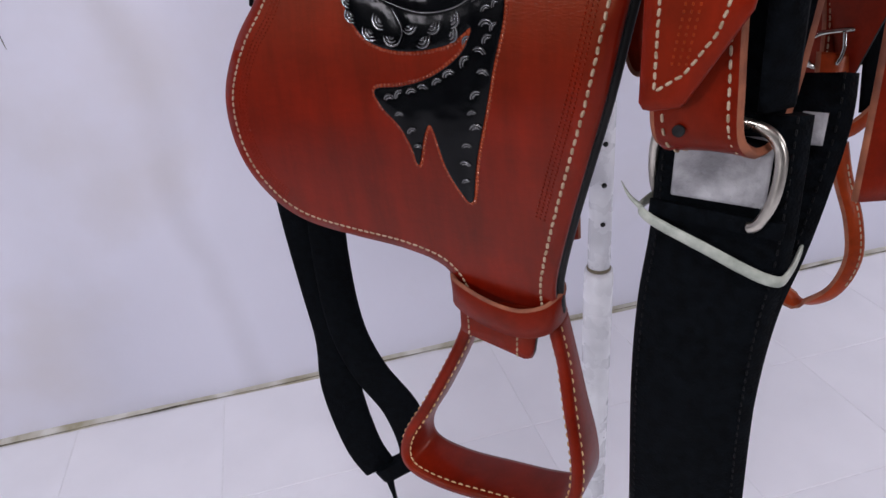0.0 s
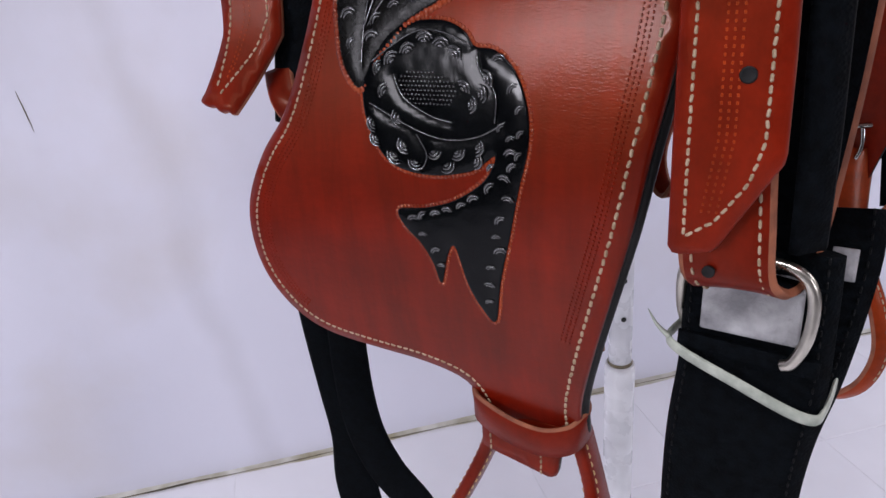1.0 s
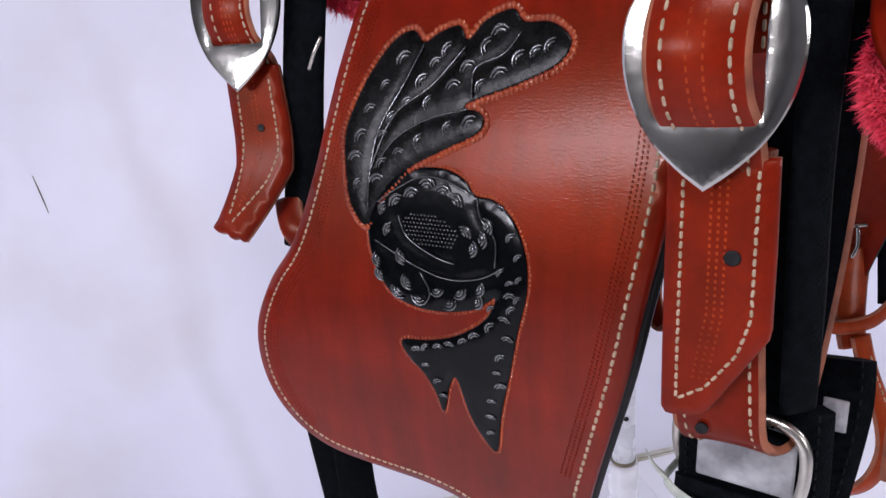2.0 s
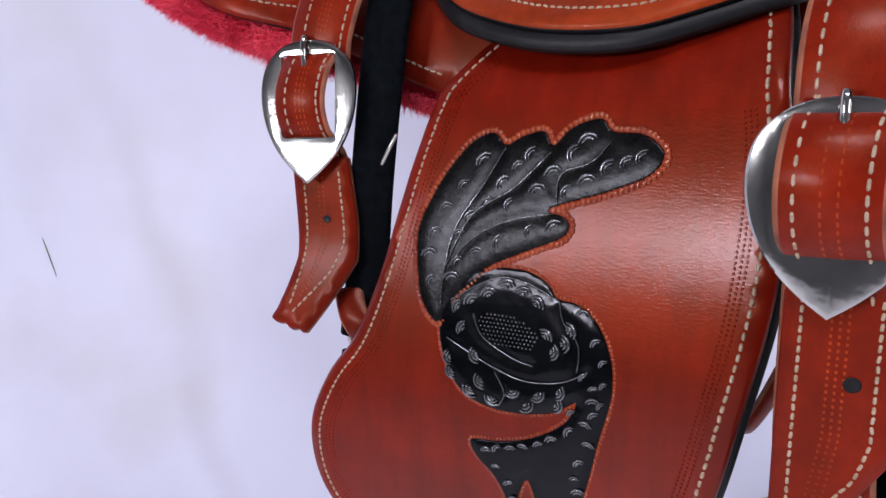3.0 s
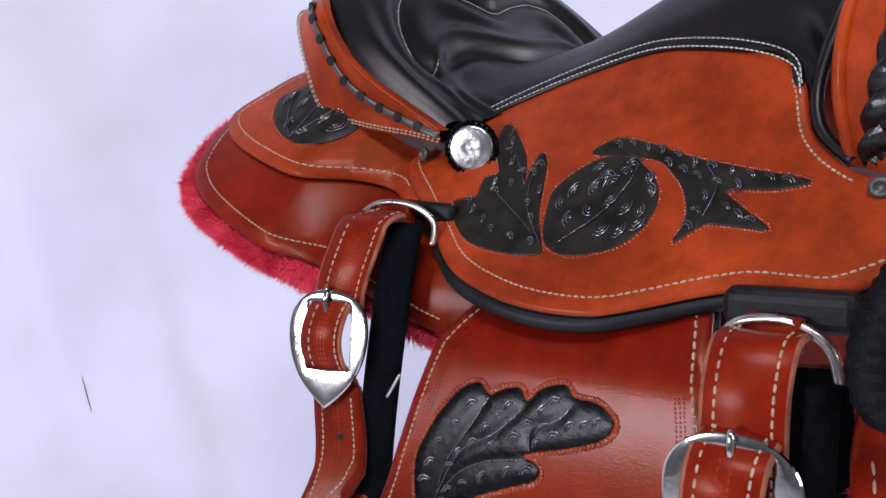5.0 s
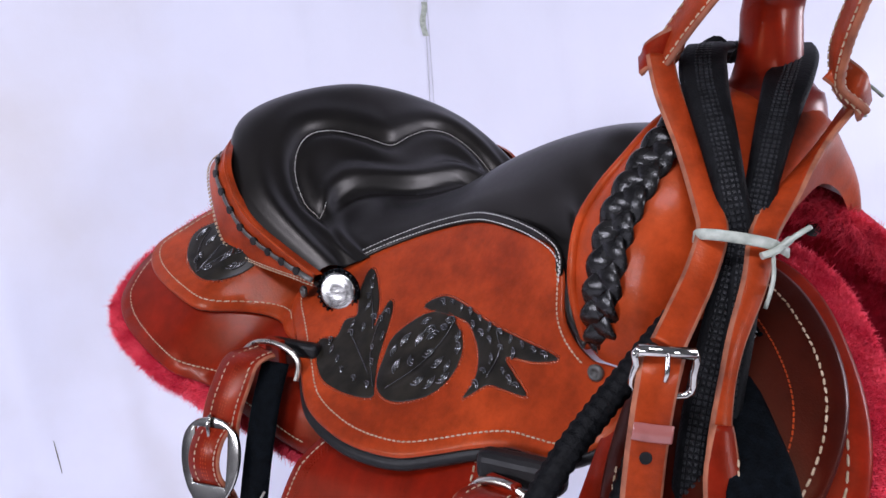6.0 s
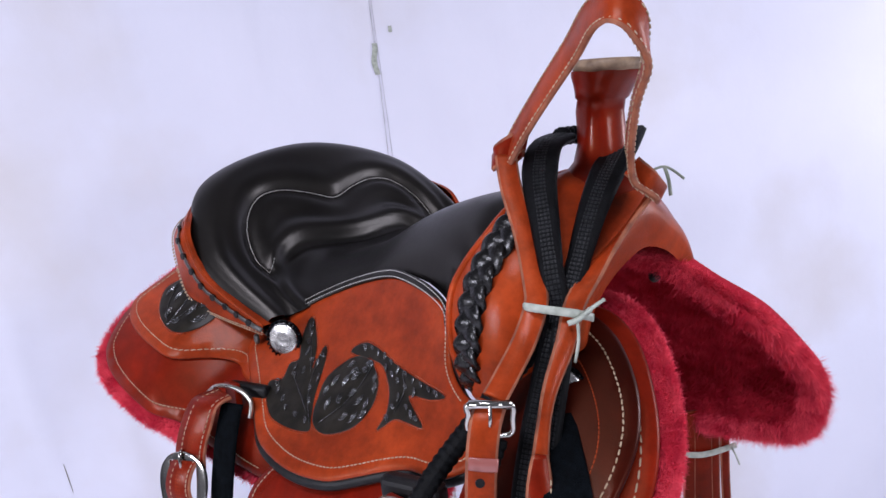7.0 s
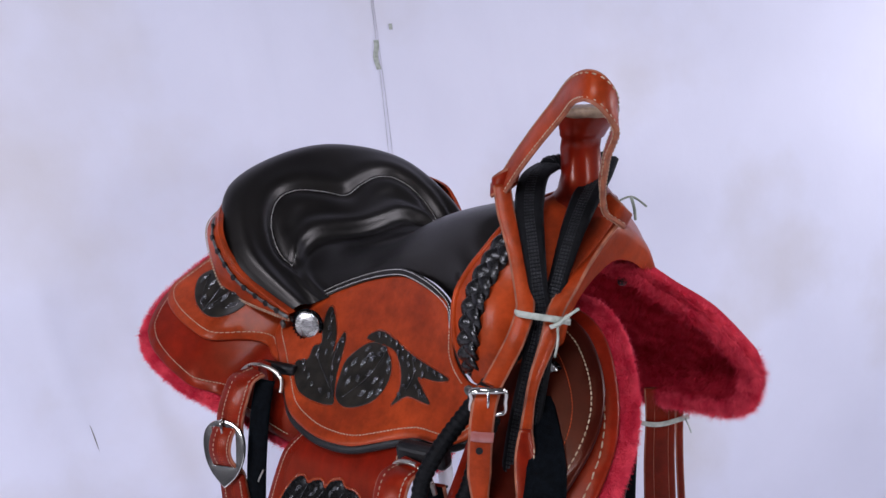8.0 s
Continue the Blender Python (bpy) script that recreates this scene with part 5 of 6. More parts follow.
# red lining that shows between seat and fork
part("lining", grid_mesh([[(0.118 + 0.02 * a, -0.095 + 0.05 * b, 1.335 + 0.03 * b + 0.01 * a) for a in (0, 0.5, 1)] for b in (0, 0.5, 1)]), FLEECE, saddle, "crimson lining in the gap")

# ---- buckles and straps ----


def shield_buckle(name, centre, u, v, parent, label, k=1.0):
    """A shield-shaped buckle frame with a square opening, its point downward, and its tongue."""
    m = basis(centre, u, v)
    tip = [(0, -0.050), (-0.012, -0.0405), (-0.024, -0.0275), (-0.033, -0.010), (-0.0365, 0.010), (-0.0335, 0.028), (-0.023, 0.040), (-0.009, 0.0455), (0.009, 0.0455), (0.023, 0.040), (0.0335, 0.028), (0.0365, 0.010), (0.033, -0.010), (0.024, -0.0275), (0.012, -0.0405)]
    outer = np.array(tip)
    outer = np.vstack([smooth_curve(np.vstack([outer, outer[:1]]), 5)[:-1]])
    cx, cy = 0.001, 0.009
    inner = []
    for x, y in outer:
        dx, dy = x - cx, y - cy
        s = min(0.0205 / abs(dx) if abs(dx) > 1e-6 else 9, (0.027 if dy > 0 else 0.0275) / abs(dy) if abs(dy) > 1e-6 else 9)
        inner.append((cx + dx * s, cy + dy * s))
    inner = np.array(inner)
    bm = bmesh.new()
    rings = []
    for f, h in ((0.0, -0.0012), (0.0, 0.0014), (0.05, 0.0021), (0.55, 0.0029), (0.93, 0.0021), (1.0, 0.0012), (1.0, -0.0012)):
        p = inner + (outer - inner) * f
        rings.append([bm.verts.new(m @ Vector((x * k, y * k, h * k))) for x, y in p])
    c = len(rings[0])
    for r, (a, b) in enumerate(zip(rings, rings[1:] + rings[:1])):
        for i in range(c):
            bm.faces.new((a[i], a[(i + 1) % c], b[(i + 1) % c], b[i])).smooth = r in (2, 3)
    for e in bm.edges:
        e.smooth = not (e.verts[0] in rings[2] + rings[4] and e.verts[1] in rings[2] + rings[4])
    bmesh.ops.recalc_face_normals(bm, faces=bm.faces)
    b = part(name, bm, SILVER, parent, label)
    tube("prong", [m @ Vector((0, 0.046 * k, -0.001)), m @ Vector((0, 0.047 * k, 0.004)), m @ Vector((0, 0.038 * k, 0.0055)), m @ Vector((0, 0.027 * k, 0.003))], 0.0022, SILVER, parent, sides=8)
    return b


REAR_ACROSS = (-1, -0.46, 0)
rear_billet = part("rear_billet", box_mesh((0.03, 0.008, 0.03), pose(-0.183, -0.250, 1.172), 0.002), LEATHER, saddle, "red-brown rear billet with silver shield buckle")
R_TOP = [((-0.183, -0.262, 1.176), REAR_ACROSS), ((-0.184, -0.286, 1.17), REAR_ACROSS), ((-0.188, -0.300, 1.145), REAR_ACROSS), ((-0.193, -0.308, 1.12), REAR_ACROSS), ((-0.196, -0.310, 1.10), REAR_ACROSS)]
strap("strap", R_TOP, 0.046, 0.005, [LEATHER, LEATHER_RAW, NYLON], rear_billet)
strap_stitches("stitching", R_TOP, (-0.016, 0.012), 0.0028, rear_billet)
strap_stitches("tooled_line", R_TOP, (-0.003, 0.0, 0.003), 0.0022, rear_billet, LEATHER_LIGHT, 0.0035, 0.6, 0.0006)
R_BOW = [((-0.196, -0.306, 1.115), REAR_ACROSS), ((-0.196, -0.321, 1.100), REAR_ACROSS), ((-0.196, -0.329, 1.080), REAR_ACROSS), ((-0.196, -0.327, 1.060), REAR_ACROSS), ((-0.197, -0.316, 1.044), REAR_ACROSS), ((-0.197, -0.312, 1.03), REAR_ACROSS)]
strap("bow", R_BOW, 0.0385, 0.005, [LEATHER, LEATHER_RAW, NYLON], rear_billet)
strap_stitches("stitching", R_BOW, (-0.014, 0.010), 0.0028, rear_billet)
strap_stitches("tooled_line", R_BOW, (-0.004, -0.001, 0.002), 0.0022, rear_billet, LEATHER_LIGHT, 0.004, 0.8, 0.0007)
shield_buckle("buckle", (-0.1955, -0.3235, 1.0725), (1, 0.46, 0), (0.0, 0.22, 1), rear_billet, "polished silver shield buckle")


def tongue_sheet(x, z):
    k = max(0.0, 1.0 - z)
    return -0.316 + 0.46 * (x + 0.193) - 0.08 * (1.03 - z) - 3.2 * k * k


TONGUE = [(-0.215, 1.04), (-0.213, 1.0), (-0.211, 0.97), (-0.219, 0.930), (-0.2215, 0.9265), (-0.214, 0.9225), (-0.209, 0.9235), (-0.203, 0.919), (-0.197, 0.9205), (-0.192, 0.917), (-0.1895, 0.922), (-0.168, 0.968), (-0.170, 1.0), (-0.175, 1.04)]
tongue = panel("tongue", TONGUE, tongue_sheet, 0.0055, [LEATHER, LEATHER_RAW], rear_billet, "cut strap end with one dark hole", step=0.007, smooth_outline=False, round_edge=0.0012)
panel_stitches("stitching", [(-0.206, 1.03), (-0.204, 0.98), (-0.209, 0.935)], tongue_sheet, 0.0058, rear_billet)
panel_stitches("stitching", [(-0.181, 1.03), (-0.177, 0.98), (-0.184, 0.96), (-0.206, 0.93)], tongue_sheet, 0.0058, rear_billet)
panel_stitches("tooled_line", [(-0.193, 1.03), (-0.190, 0.98), (-0.200, 0.945)], tongue_sheet, 0.0053, rear_billet, LEATHER_LIGHT, 0.0032, 0.6, 0.0007)
panel_stitches("tooled_line", [(-0.196, 1.03), (-0.194, 0.98), (-0.203, 0.94)], tongue_sheet, 0.0053, rear_billet, LEATHER_LIGHT, 0.0032, 0.6, 0.0007)


def hole(at, n, r, parent):
    m = basis(at, Vector(n).cross(Vector((0, 0, 1))), (0, 0, 1))
    if (m.to_3x3() @ Vector((0, 0, 1))).dot(Vector(n)) < 0:
        m = m @ Matrix.Rotation(math.pi, 4, "X")
    return part("punched_hole", turned([(r, -0.001), (r * 1.05, 0.0004), (r * 0.8, 0.0002), (0.0002, 0.0001)], m, 14), LEATHER_DARK, parent)


hole(lift(tongue_sheet, (-0.190, 0.997), 0.0058)[0], (0.4, -1, 0.1), 0.0027, rear_billet)
tube("d_ring", [(-0.224, -0.272, 1.158), (-0.218, -0.268, 1.172), (-0.195, -0.262, 1.184), (-0.165, -0.252, 1.182), (-0.146, -0.246, 1.168), (-0.142, -0.252, 1.15)], 0.0028, STEEL, saddle, "worn steel ring")
part("rigging_block", box_mesh((0.06, 0.014, 0.016), pose(-0.168, -0.236, 1.176, 0, 6, 25), 0.005, 3), LEATHER_DARK, saddle, "black rolled rigging edge")
BACK_A = (-1, -0.5, 0)
strap("inner_strap", [((-0.162, -0.262, 1.168), BACK_A), ((-0.158, -0.278, 1.13), BACK_A), ((-0.159, -0.290, 1.08), BACK_A), ((-0.164, -0.299, 1.02), BACK_A), ((-0.171, -0.304, 0.96), BACK_A), ((-0.182, -0.308, 0.905), BACK_A)], 0.032, 0.006, NYLON, saddle, "black webbing strap behind the billet")
tube("pin", [(-0.148, -0.302, 1.035), (-0.140, -0.302, 1.045), (-0.135, -0.298, 1.055)], 0.0012, STEEL, saddle, "small steel buckle pin", sides=6)
strap("keeper_loop", [((-0.185, -0.312, 0.945), BACK_A), ((-0.172, -0.318, 0.925), BACK_A), ((-0.160, -0.312, 0.905), BACK_A)], 0.022, 0.004, [LEATHER, LEATHER_RAW], saddle, "folded leather loop")
tube("cinch_ring", [(-0.195, -0.305, 0.925), (-0.196, -0.306, 0.9), (-0.19, -0.3, 0.885), (-0.175, -0.29, 0.88)], 0.0028, STEEL, saddle, "steel cinch ring")

# ---- near front billet ----
FRONT_ACROSS = (-1, -0.31, 0)
front_billet = part("front_billet", box_mesh((0.03, 0.008, 0.02), pose(0.124, -0.24, 1.118), 0.002), LEATHER, saddle, "red-brown front billet with large silver buckle")
F_TOP = [((0.122, -0.240, 1.118), FRONT_ACROSS), ((0.123, -0.262, 1.117), FRONT_ACROSS), ((0.124, -0.275, 1.10), FRONT_ACROSS), ((0.125, -0.281, 1.075), FRONT_ACROSS), ((0.126, -0.283, 1.04), FRONT_ACROSS)]
strap("strap", F_TOP, 0.044, 0.005, [LEATHER, LEATHER_RAW, NYLON], front_billet)
strap_stitches("stitching", F_TOP, (-0.014, 0.014), 0.0028, front_billet)
F_BOW = [((0.1255, -0.282, 1.074), FRONT_ACROSS), ((0.126, -0.300, 1.064), FRONT_ACROSS), ((0.1265, -0.308, 1.045), FRONT_ACROSS), ((0.1265, -0.304, 1.026), FRONT_ACROSS), ((0.1265, -0.292, 1.01), FRONT_ACROSS), ((0.127, -0.286, 0.99), FRONT_ACROSS)]
strap("bow", F_BOW, 0.0395, 0.005, [LEATHER, LEATHER_RAW, NYLON], front_billet)
strap_stitches("stitching", F_BOW, (-0.0125, 0.0125), 0.0028, front_billet)
strap_stitches("tooled_line", F_BOW, (-0.003, 0.003), 0.0022, front_billet, LEATHER_LIGHT, 0.004, 0.8, 0.0007)
shield_buckle("buckle", (0.1255, -0.2945, 1.034), (1, 0.31, 0), (0.0, 0.06, 1), front_billet, "polished silver shield buckle", 0.935)


def front_tongue_sheet(x, z):
    return -0.284 + 0.31 * (x - 0.128)


F_TONGUE = [(0.107, 1.0), (0.1065, 0.93), (0.1065, 0.876), (0.110, 0.8735), (0.126, 0.877), (0.1505, 0.921), (0.150, 0.96), (0.149, 1.0)]
ft = panel("tongue", F_TONGUE, front_tongue_sheet, 0.0055, [LEATHER, LEATHER_RAW], front_billet, "pointed strap end with stitched border and punched holes", step=0.007, smooth_outline=False, round_edge=0.0012)
panel_stitches("stitching", [(0.114, 0.995), (0.1135, 0.93), (0.1135, 0.884)], front_tongue_sheet, 0.0058, front_billet)
panel_stitches("stitching", [(0.142, 0.995), (0.1425, 0.93), (0.138, 0.912), (0.126, 0.893), (0.1135, 0.884)], front_tongue_sheet, 0.0058, front_billet)
for dx in (-0.003, 0.0, 0.003):
    panel_stitches("tooled_line", [(0.128 + dx, 0.995), (0.128 + dx, 0.93), (0.123 + dx, 0.895)], front_tongue_sheet, 0.0053, front_billet, LEATHER_LIGHT, 0.0032, 0.6, 0.0007)
hole(lift(front_tongue_sheet, (0.134, 0.957), 0.0058)[0], (0.3, -1, 0), 0.0034, front_billet)
BACK_LAYER = [((0.122, -0.272, 1.0), FRONT_ACROSS), ((0.122, -0.272, 0.93), FRONT_ACROSS), ((0.125, -0.273, 0.885), FRONT_ACROSS), ((0.127, -0.270, 0.858), FRONT_ACROSS), ((0.131, -0.252, 0.850), FRONT_ACROSS), ((0.133, -0.235, 0.862), FRONT_ACROSS), ((0.136, -0.228, 0.90), FRONT_ACROSS), ((0.14, -0.226, 0.96), FRONT_ACROSS), ((0.142, -0.226, 1.04), FRONT_ACROSS), ((0.14, -0.23, 1.10), FRONT_ACROSS)]
strap("back_layer", BACK_LAYER, 0.043, 0.006, [LEATHER, LEATHER_RAW, NYLON], front_billet, "folded strap running through the ring")
strap_stitches("stitching", BACK_LAYER, (-0.015, 0.015), 0.0032, front_billet, span=(0, 0.4))
hole((0.121, -0.2785, 0.862), (0.3, -1, -0.2), 0.003, front_billet)
strap("lining", [((0.156, -0.260, 1.10), (-0.6, -0.8, 0)), ((0.155, -0.261, 1.0), (-0.6, -0.8, 0)), ((0.155, -0.255, 0.93), (-0.6, -0.8, 0)), ((0.153, -0.246, 0.87), (-0.6, -0.8, 0))], 0.019, 0.006, NYLON, front_billet, "black webbing lining")
tube("d_ring", [(0.093, -0.235, 1.085), (0.094, -0.244, 1.105), (0.105, -0.246, 1.122), (0.13, -0.242, 1.126), (0.15, -0.238, 1.115), (0.156, -0.236, 1.095)], 0.003, STEEL, saddle, "worn steel ring")
part("rigging_block", box_mesh((0.07, 0.02, 0.024), pose(0.125, -0.222, 1.128, 0, 0, 14), 0.007, 3), LEATHER_DARK, saddle, "black rolled rigging edge")

# ---- stirrup ----
STIRRUP_OUT = Vector((0.2425, -0.970, 0.0))


def stirrup_place(u, z, d=0.0):
    p = Vector((u, -0.262 + 0.25 * u, z)) + Vector((0.015, -0.06, 0.0)) * max(0, 0.66 - z) / 0.14 * 0.25
    return p - STIRRUP_OUT * d


def stirrup():
    path = [(-0.036, 0.694), (-0.043, 0.672), (-0.056, 0.638), (-0.077, 0.592), (-0.095, 0.557), (-0.098, 0.534), (-0.086, 0.523), (-0.056, 0.521), (-0.018, 0.526), (0.02, 0.532), (0.042, 0.540), (0.0515, 0.558), (0.051, 0.585), (0.041, 0.628), (0.033, 0.664), (0.026, 0.694)]
    c = smooth_curve(path, 6)
    p, t = frames_along(c)
    bm = bmesh.new()
    rings = []
    for i in range(len(p)):
        low = min(1, max(0, (0.66 - p[i][1]) / 0.10))
        half, th = 0.011 + 0.012 * low, 0.0045
        nrm = np.array([-t[i][1], t[i][0]])
        ring = []
        for d, h in ((-half, th * 0.6), (-half * 0.8, th), (0, th * 1.1), (half * 0.8, th), (half, th * 0.6), (half, -th * 0.6), (half * 0.8, -th), (0, -th), (-half * 0.8, -th), (-half, -th * 0.6)):
            q = p[i] + nrm * h
            ring.append(bm.verts.new(stirrup_place(q[0], q[1], d + 0.012)))
        rings.append(ring)
    m = len(rings[0])
    for a, b in zip(rings, rings[1:]):
        for k in range(m):
            bm.faces.new((a[k], a[(k + 1) % m], b[(k + 1) % m], b[k])).smooth = True
    bm.faces.new(rings[0][::-1]), bm.faces.new(rings[-1])
    bmesh.ops.recalc_face_normals(bm, faces=bm.faces)
    st = part("stirrup", bm, LEATHER, saddle, "leather-covered bell stirrup")
    e = even(c, 0.007)
    pe, te = frames_along(e)
    pairs = []
    for i in range(len(pe) - 1):
        nrm = np.array([-te[i][1], te[i][0]])
        for sgn, d in ((1, -0.012), (-1, -0.010)):
            a = pe[i] + nrm * 0.0049 * sgn
            b = a + (pe[i + 1] - pe[i]) * 0.6
            low = min(1, max(0, (0.66 - pe[i][1]) / 0.10))
            dd = 0.012 - (0.011 + 0.012 * low) + (0.0035 if sgn > 0 else 0.005)
            A, B = stirrup_place(a[0], a[1], dd), stirrup_place(b[0], b[1], dd)
            pairs.append((A, B, Vector((nrm[0] * sgn, 0.25 * nrm[0] * sgn, nrm[1] * sgn))))
    v, f = stitch_mesh(pairs, 0.0007)
    part_data("stitching", v, f, THREAD_GOLD, st, "", "stuff")

    def neck_sheet(x, z):
        return -0.264 + 0.25 * x
    neck = panel("stirrup_leather", [(-0.041, 0.715), (-0.042, 0.678), (-0.040, 0.675), (0.012, 0.6655), (0.0155, 0.668), (0.022, 0.715)], neck_sheet, 0.008, [LEATHER, LEATHER_DARK], saddle, "stirrup leather below the keeper", step=0.008, smooth_outline=False)
    panel_stitches("stitching", [(-0.033, 0.71), (-0.033, 0.675)], neck_sheet, 0.0083, neck)
    panel_stitches("stitching", [(0.006, 0.705), (0.005, 0.667)], neck_sheet, 0.0083, neck)
    k = [(-0.036, -0.264, 0.728), (-0.0415, -0.276, 0.722), (-0.034, -0.287, 0.716), (-0.01, -0.284, 0.707), (0.014, -0.276, 0.703), (0.030, -0.266, 0.708), (0.033, -0.252, 0.716), (0.026, -0.246, 0.722)]
    strap("keeper", [(p, (0.05, -0.1, 1)) for p in k], 0.026, 0.004, [LEATHER, LEATHER_RAW], saddle, "wrapped leather keeper")


stirrup()
strap("strap_end", [((0.002, -0.207, 0.79), (-0.7, -0.7, 0)), ((0.003, -0.207, 0.76), (-0.7, -0.7, 0)), ((0.004, -0.207, 0.737), (-0.7, -0.7, 0))], 0.02, 0.005, [LEATHER, LEATHER_RAW], saddle, "dark leather strap end")

# ---- cinches ----
front_cinch = thing("front_cinch", "folded black felt girth with steel ring and plastic tie", "girth")


def pad(name, rows, width, thick, parent, label):
    p = strap(name, rows, width, thick, NYLON, parent, label)
    strap_stitches("stitching", rows, (-width / 2 + 0.006, width / 2 - 0.006), thick / 2 + 0.0003, p, ROPE, 0.006, 0.6, 0.0006)
    return p


CA = (-1, -0.2, 0)
CINCH = [((0.128, -0.236, 0.862), CA), ((0.130, -0.240, 0.83), CA), ((0.131, -0.243, 0.79), CA), ((0.127, -0.245, 0.74), CA), ((0.126, -0.245, 0.68), CA), ((0.128, -0.243, 0.60), CA), ((0.13, -0.24, 0.52), CA), ((0.13, -0.232, 0.47), CA), ((0.13, -0.215, 0.455), CA)]
pad("front_pad", CINCH, 0.075, 0.014, front_cinch, "black felt pad with woven cover")
CINCH_B = [((0.143, -0.190, 0.872), CA), ((0.146, -0.198, 0.845), CA), ((0.142, -0.210, 0.79), CA), ((0.134, -0.218, 0.74), CA), ((0.130, -0.22, 0.68), CA), ((0.13, -0.22, 0.60), CA), ((0.13, -0.218, 0.52), CA), ((0.13, -0.215, 0.455), CA)]
pad("back_pad", CINCH_B, 0.052, 0.014, front_cinch, "second folded end of the black pad")
PATCH = [((0.130, -0.2465, 0.853), CA), ((0.131, -0.2495, 0.836), CA), ((0.1315, -0.2515, 0.818), CA)]
strap("felt_patch", PATCH, 0.048, 0.003, GREY_FELT, front_cinch, "worn grey felt patch")
strap("felt_patch", [((0.158, -0.2065, 0.858), CA), ((0.159, -0.2105, 0.842), CA)], 0.012, 0.003, GREY_FELT, front_cinch, "worn grey felt patch")
strap("pad_edge", [((0.131, -0.2505, 0.812), CA), ((0.131, -0.2515, 0.803), CA)], 0.070, 0.004, NYLON, front_cinch)
tube("ring", [(0.094, -0.238, 0.800), (0.092, -0.246, 0.82), (0.095, -0.252, 0.845), (0.105, -0.255, 0.858), (0.13, -0.254, 0.862), (0.150, -0.25, 0.860), (0.159, -0.248, 0.849), (0.160, -0.250, 0.828), (0.155, -0.252, 0.812), (0.150, -0.252, 0.808)], 0.0030, STEEL, front_cinch, "worn steel ring", sides=10)
TIE_ROWS = [((0.160, -0.19, 0.785), (0, 0, 1)), ((0.1675, -0.232, 0.779), (0, 0.05, 1)), ((0.1630, -0.2475, 0.779), (0, 0.05, 1)), ((0.13, -0.2585, 0.793), (0, 0.05, 1)), ((0.095, -0.2595, 0.803), (0, 0.05, 1)), ((0.089, -0.245, 0.806), (0, 0.05, 1)), ((0.09, -0.2, 0.806), (0, 0, 1))]
strap("plastic_tie", TIE_ROWS, 0.0066, 0.002, TIE, front_cinch, "twisted white plastic tie")
tube("tie_end", [(0.092, -0.258, 0.806), (0.084, -0.258, 0.811), (0.077, -0.256, 0.818)], lambda k: 0.0018 * (1.1 - k), TIE, front_cinch, sides=5)

rear_cinch = thing("rear_cinch", "black webbing rear girth hanging folded", "girth")
RA = (-0.68, -0.74, 0)
strap("front_fold", [((-0.238, -0.257, 0.86), RA), ((-0.258, -0.264, 0.77), RA), ((-0.260, -0.264, 0.706), RA), ((-0.258, -0.260, 0.625), RA), ((-0.257, -0.256, 0.557), RA), ((-0.260, -0.259, 0.49), RA), ((-0.250, -0.251, 0.41), RA), ((-0.238, -0.240, 0.37), RA)], 0.046, 0.006, NYLON, rear_cinch, taper=lambda k: 1.1 - 0.2 * k)
strap("back_fold", [((-0.219, -0.231, 0.86), RA), ((-0.238, -0.247, 0.77), RA), ((-0.242, -0.255, 0.68), RA), ((-0.241, -0.253, 0.585), RA), ((-0.231, -0.240, 0.52), RA), ((-0.214, -0.217, 0.46), RA), ((-0.205, -0.207, 0.40), RA), ((-0.210, -0.212, 0.372), RA)], 0.032, 0.006, NYLON, rear_cinch, taper=lambda k: 1.0 + 0.4 * k)
strap("end_fold", [((-0.226, -0.230, 0.382), RA), ((-0.219, -0.223, 0.364), RA)], 0.054, 0.014, NYLON, rear_cinch)
strap("strap_tail", [((-0.232, -0.235, 0.37), RA), ((-0.231, -0.234, 0.345), RA), ((-0.228, -0.231, 0.31), RA)], 0.012, 0.003, NYLON, rear_cinch, taper=lambda k: 1.15 - k * 0.9)

# ---- far side straps ----
FA = (-0.7, -0.7, 0)
far_billet = thing("far_billet", "red-brown stitched strap with small steel buckle and loop", "strap")
FB = [((0.045, 0.12, 1.0), FA), ((0.05, 0.095, 0.93), FA), ((0.060, 0.082, 0.885), FA), ((0.066, 0.07, 0.855), FA)]
strap("strap", FB, 0.034, 0.005, [LEATHER, LEATHER_RAW], far_billet)
strap_stitches("stitching", FB, (-0.012, 0.012), 0.0028, far_billet)
FB2 = [((0.066, 0.063, 0.868), FA), ((0.069, 0.055, 0.845), FA), ((0.075, 0.045, 0.815), FA), ((0.082, 0.040, 0.785), FA)]
strap("buckle_strap", FB2, 0.036, 0.006, [LEATHER_LIGHT, LEATHER_RAW], far_billet, taper=lambda k: 1.0 - 0.35 * k)
bx = basis((0.067, 0.064, 0.872), (0.7, 0.7, 0), (0, 0, 1))
tube("buckle", [bx @ Vector(p) for p in ((-0.024, -0.012, 0), (-0.027, 0.006, 0), (-0.018, 0.014, 0), (0.018, 0.014, 0), (0.027, 0.006, 0), (0.024, -0.012, 0), (0.0, -0.014, 0.002))], 0.0024, SILVER, far_billet, "small bright steel buckle", sides=8, closed=True)
tube("prong", [bx @ Vector(p) for p in ((0.0, 0.014, 0.003), (0.0, 0.0, 0.006), (-0.004, -0.012, 0.006))], 0.0018, SILVER, far_billet, sides=6)
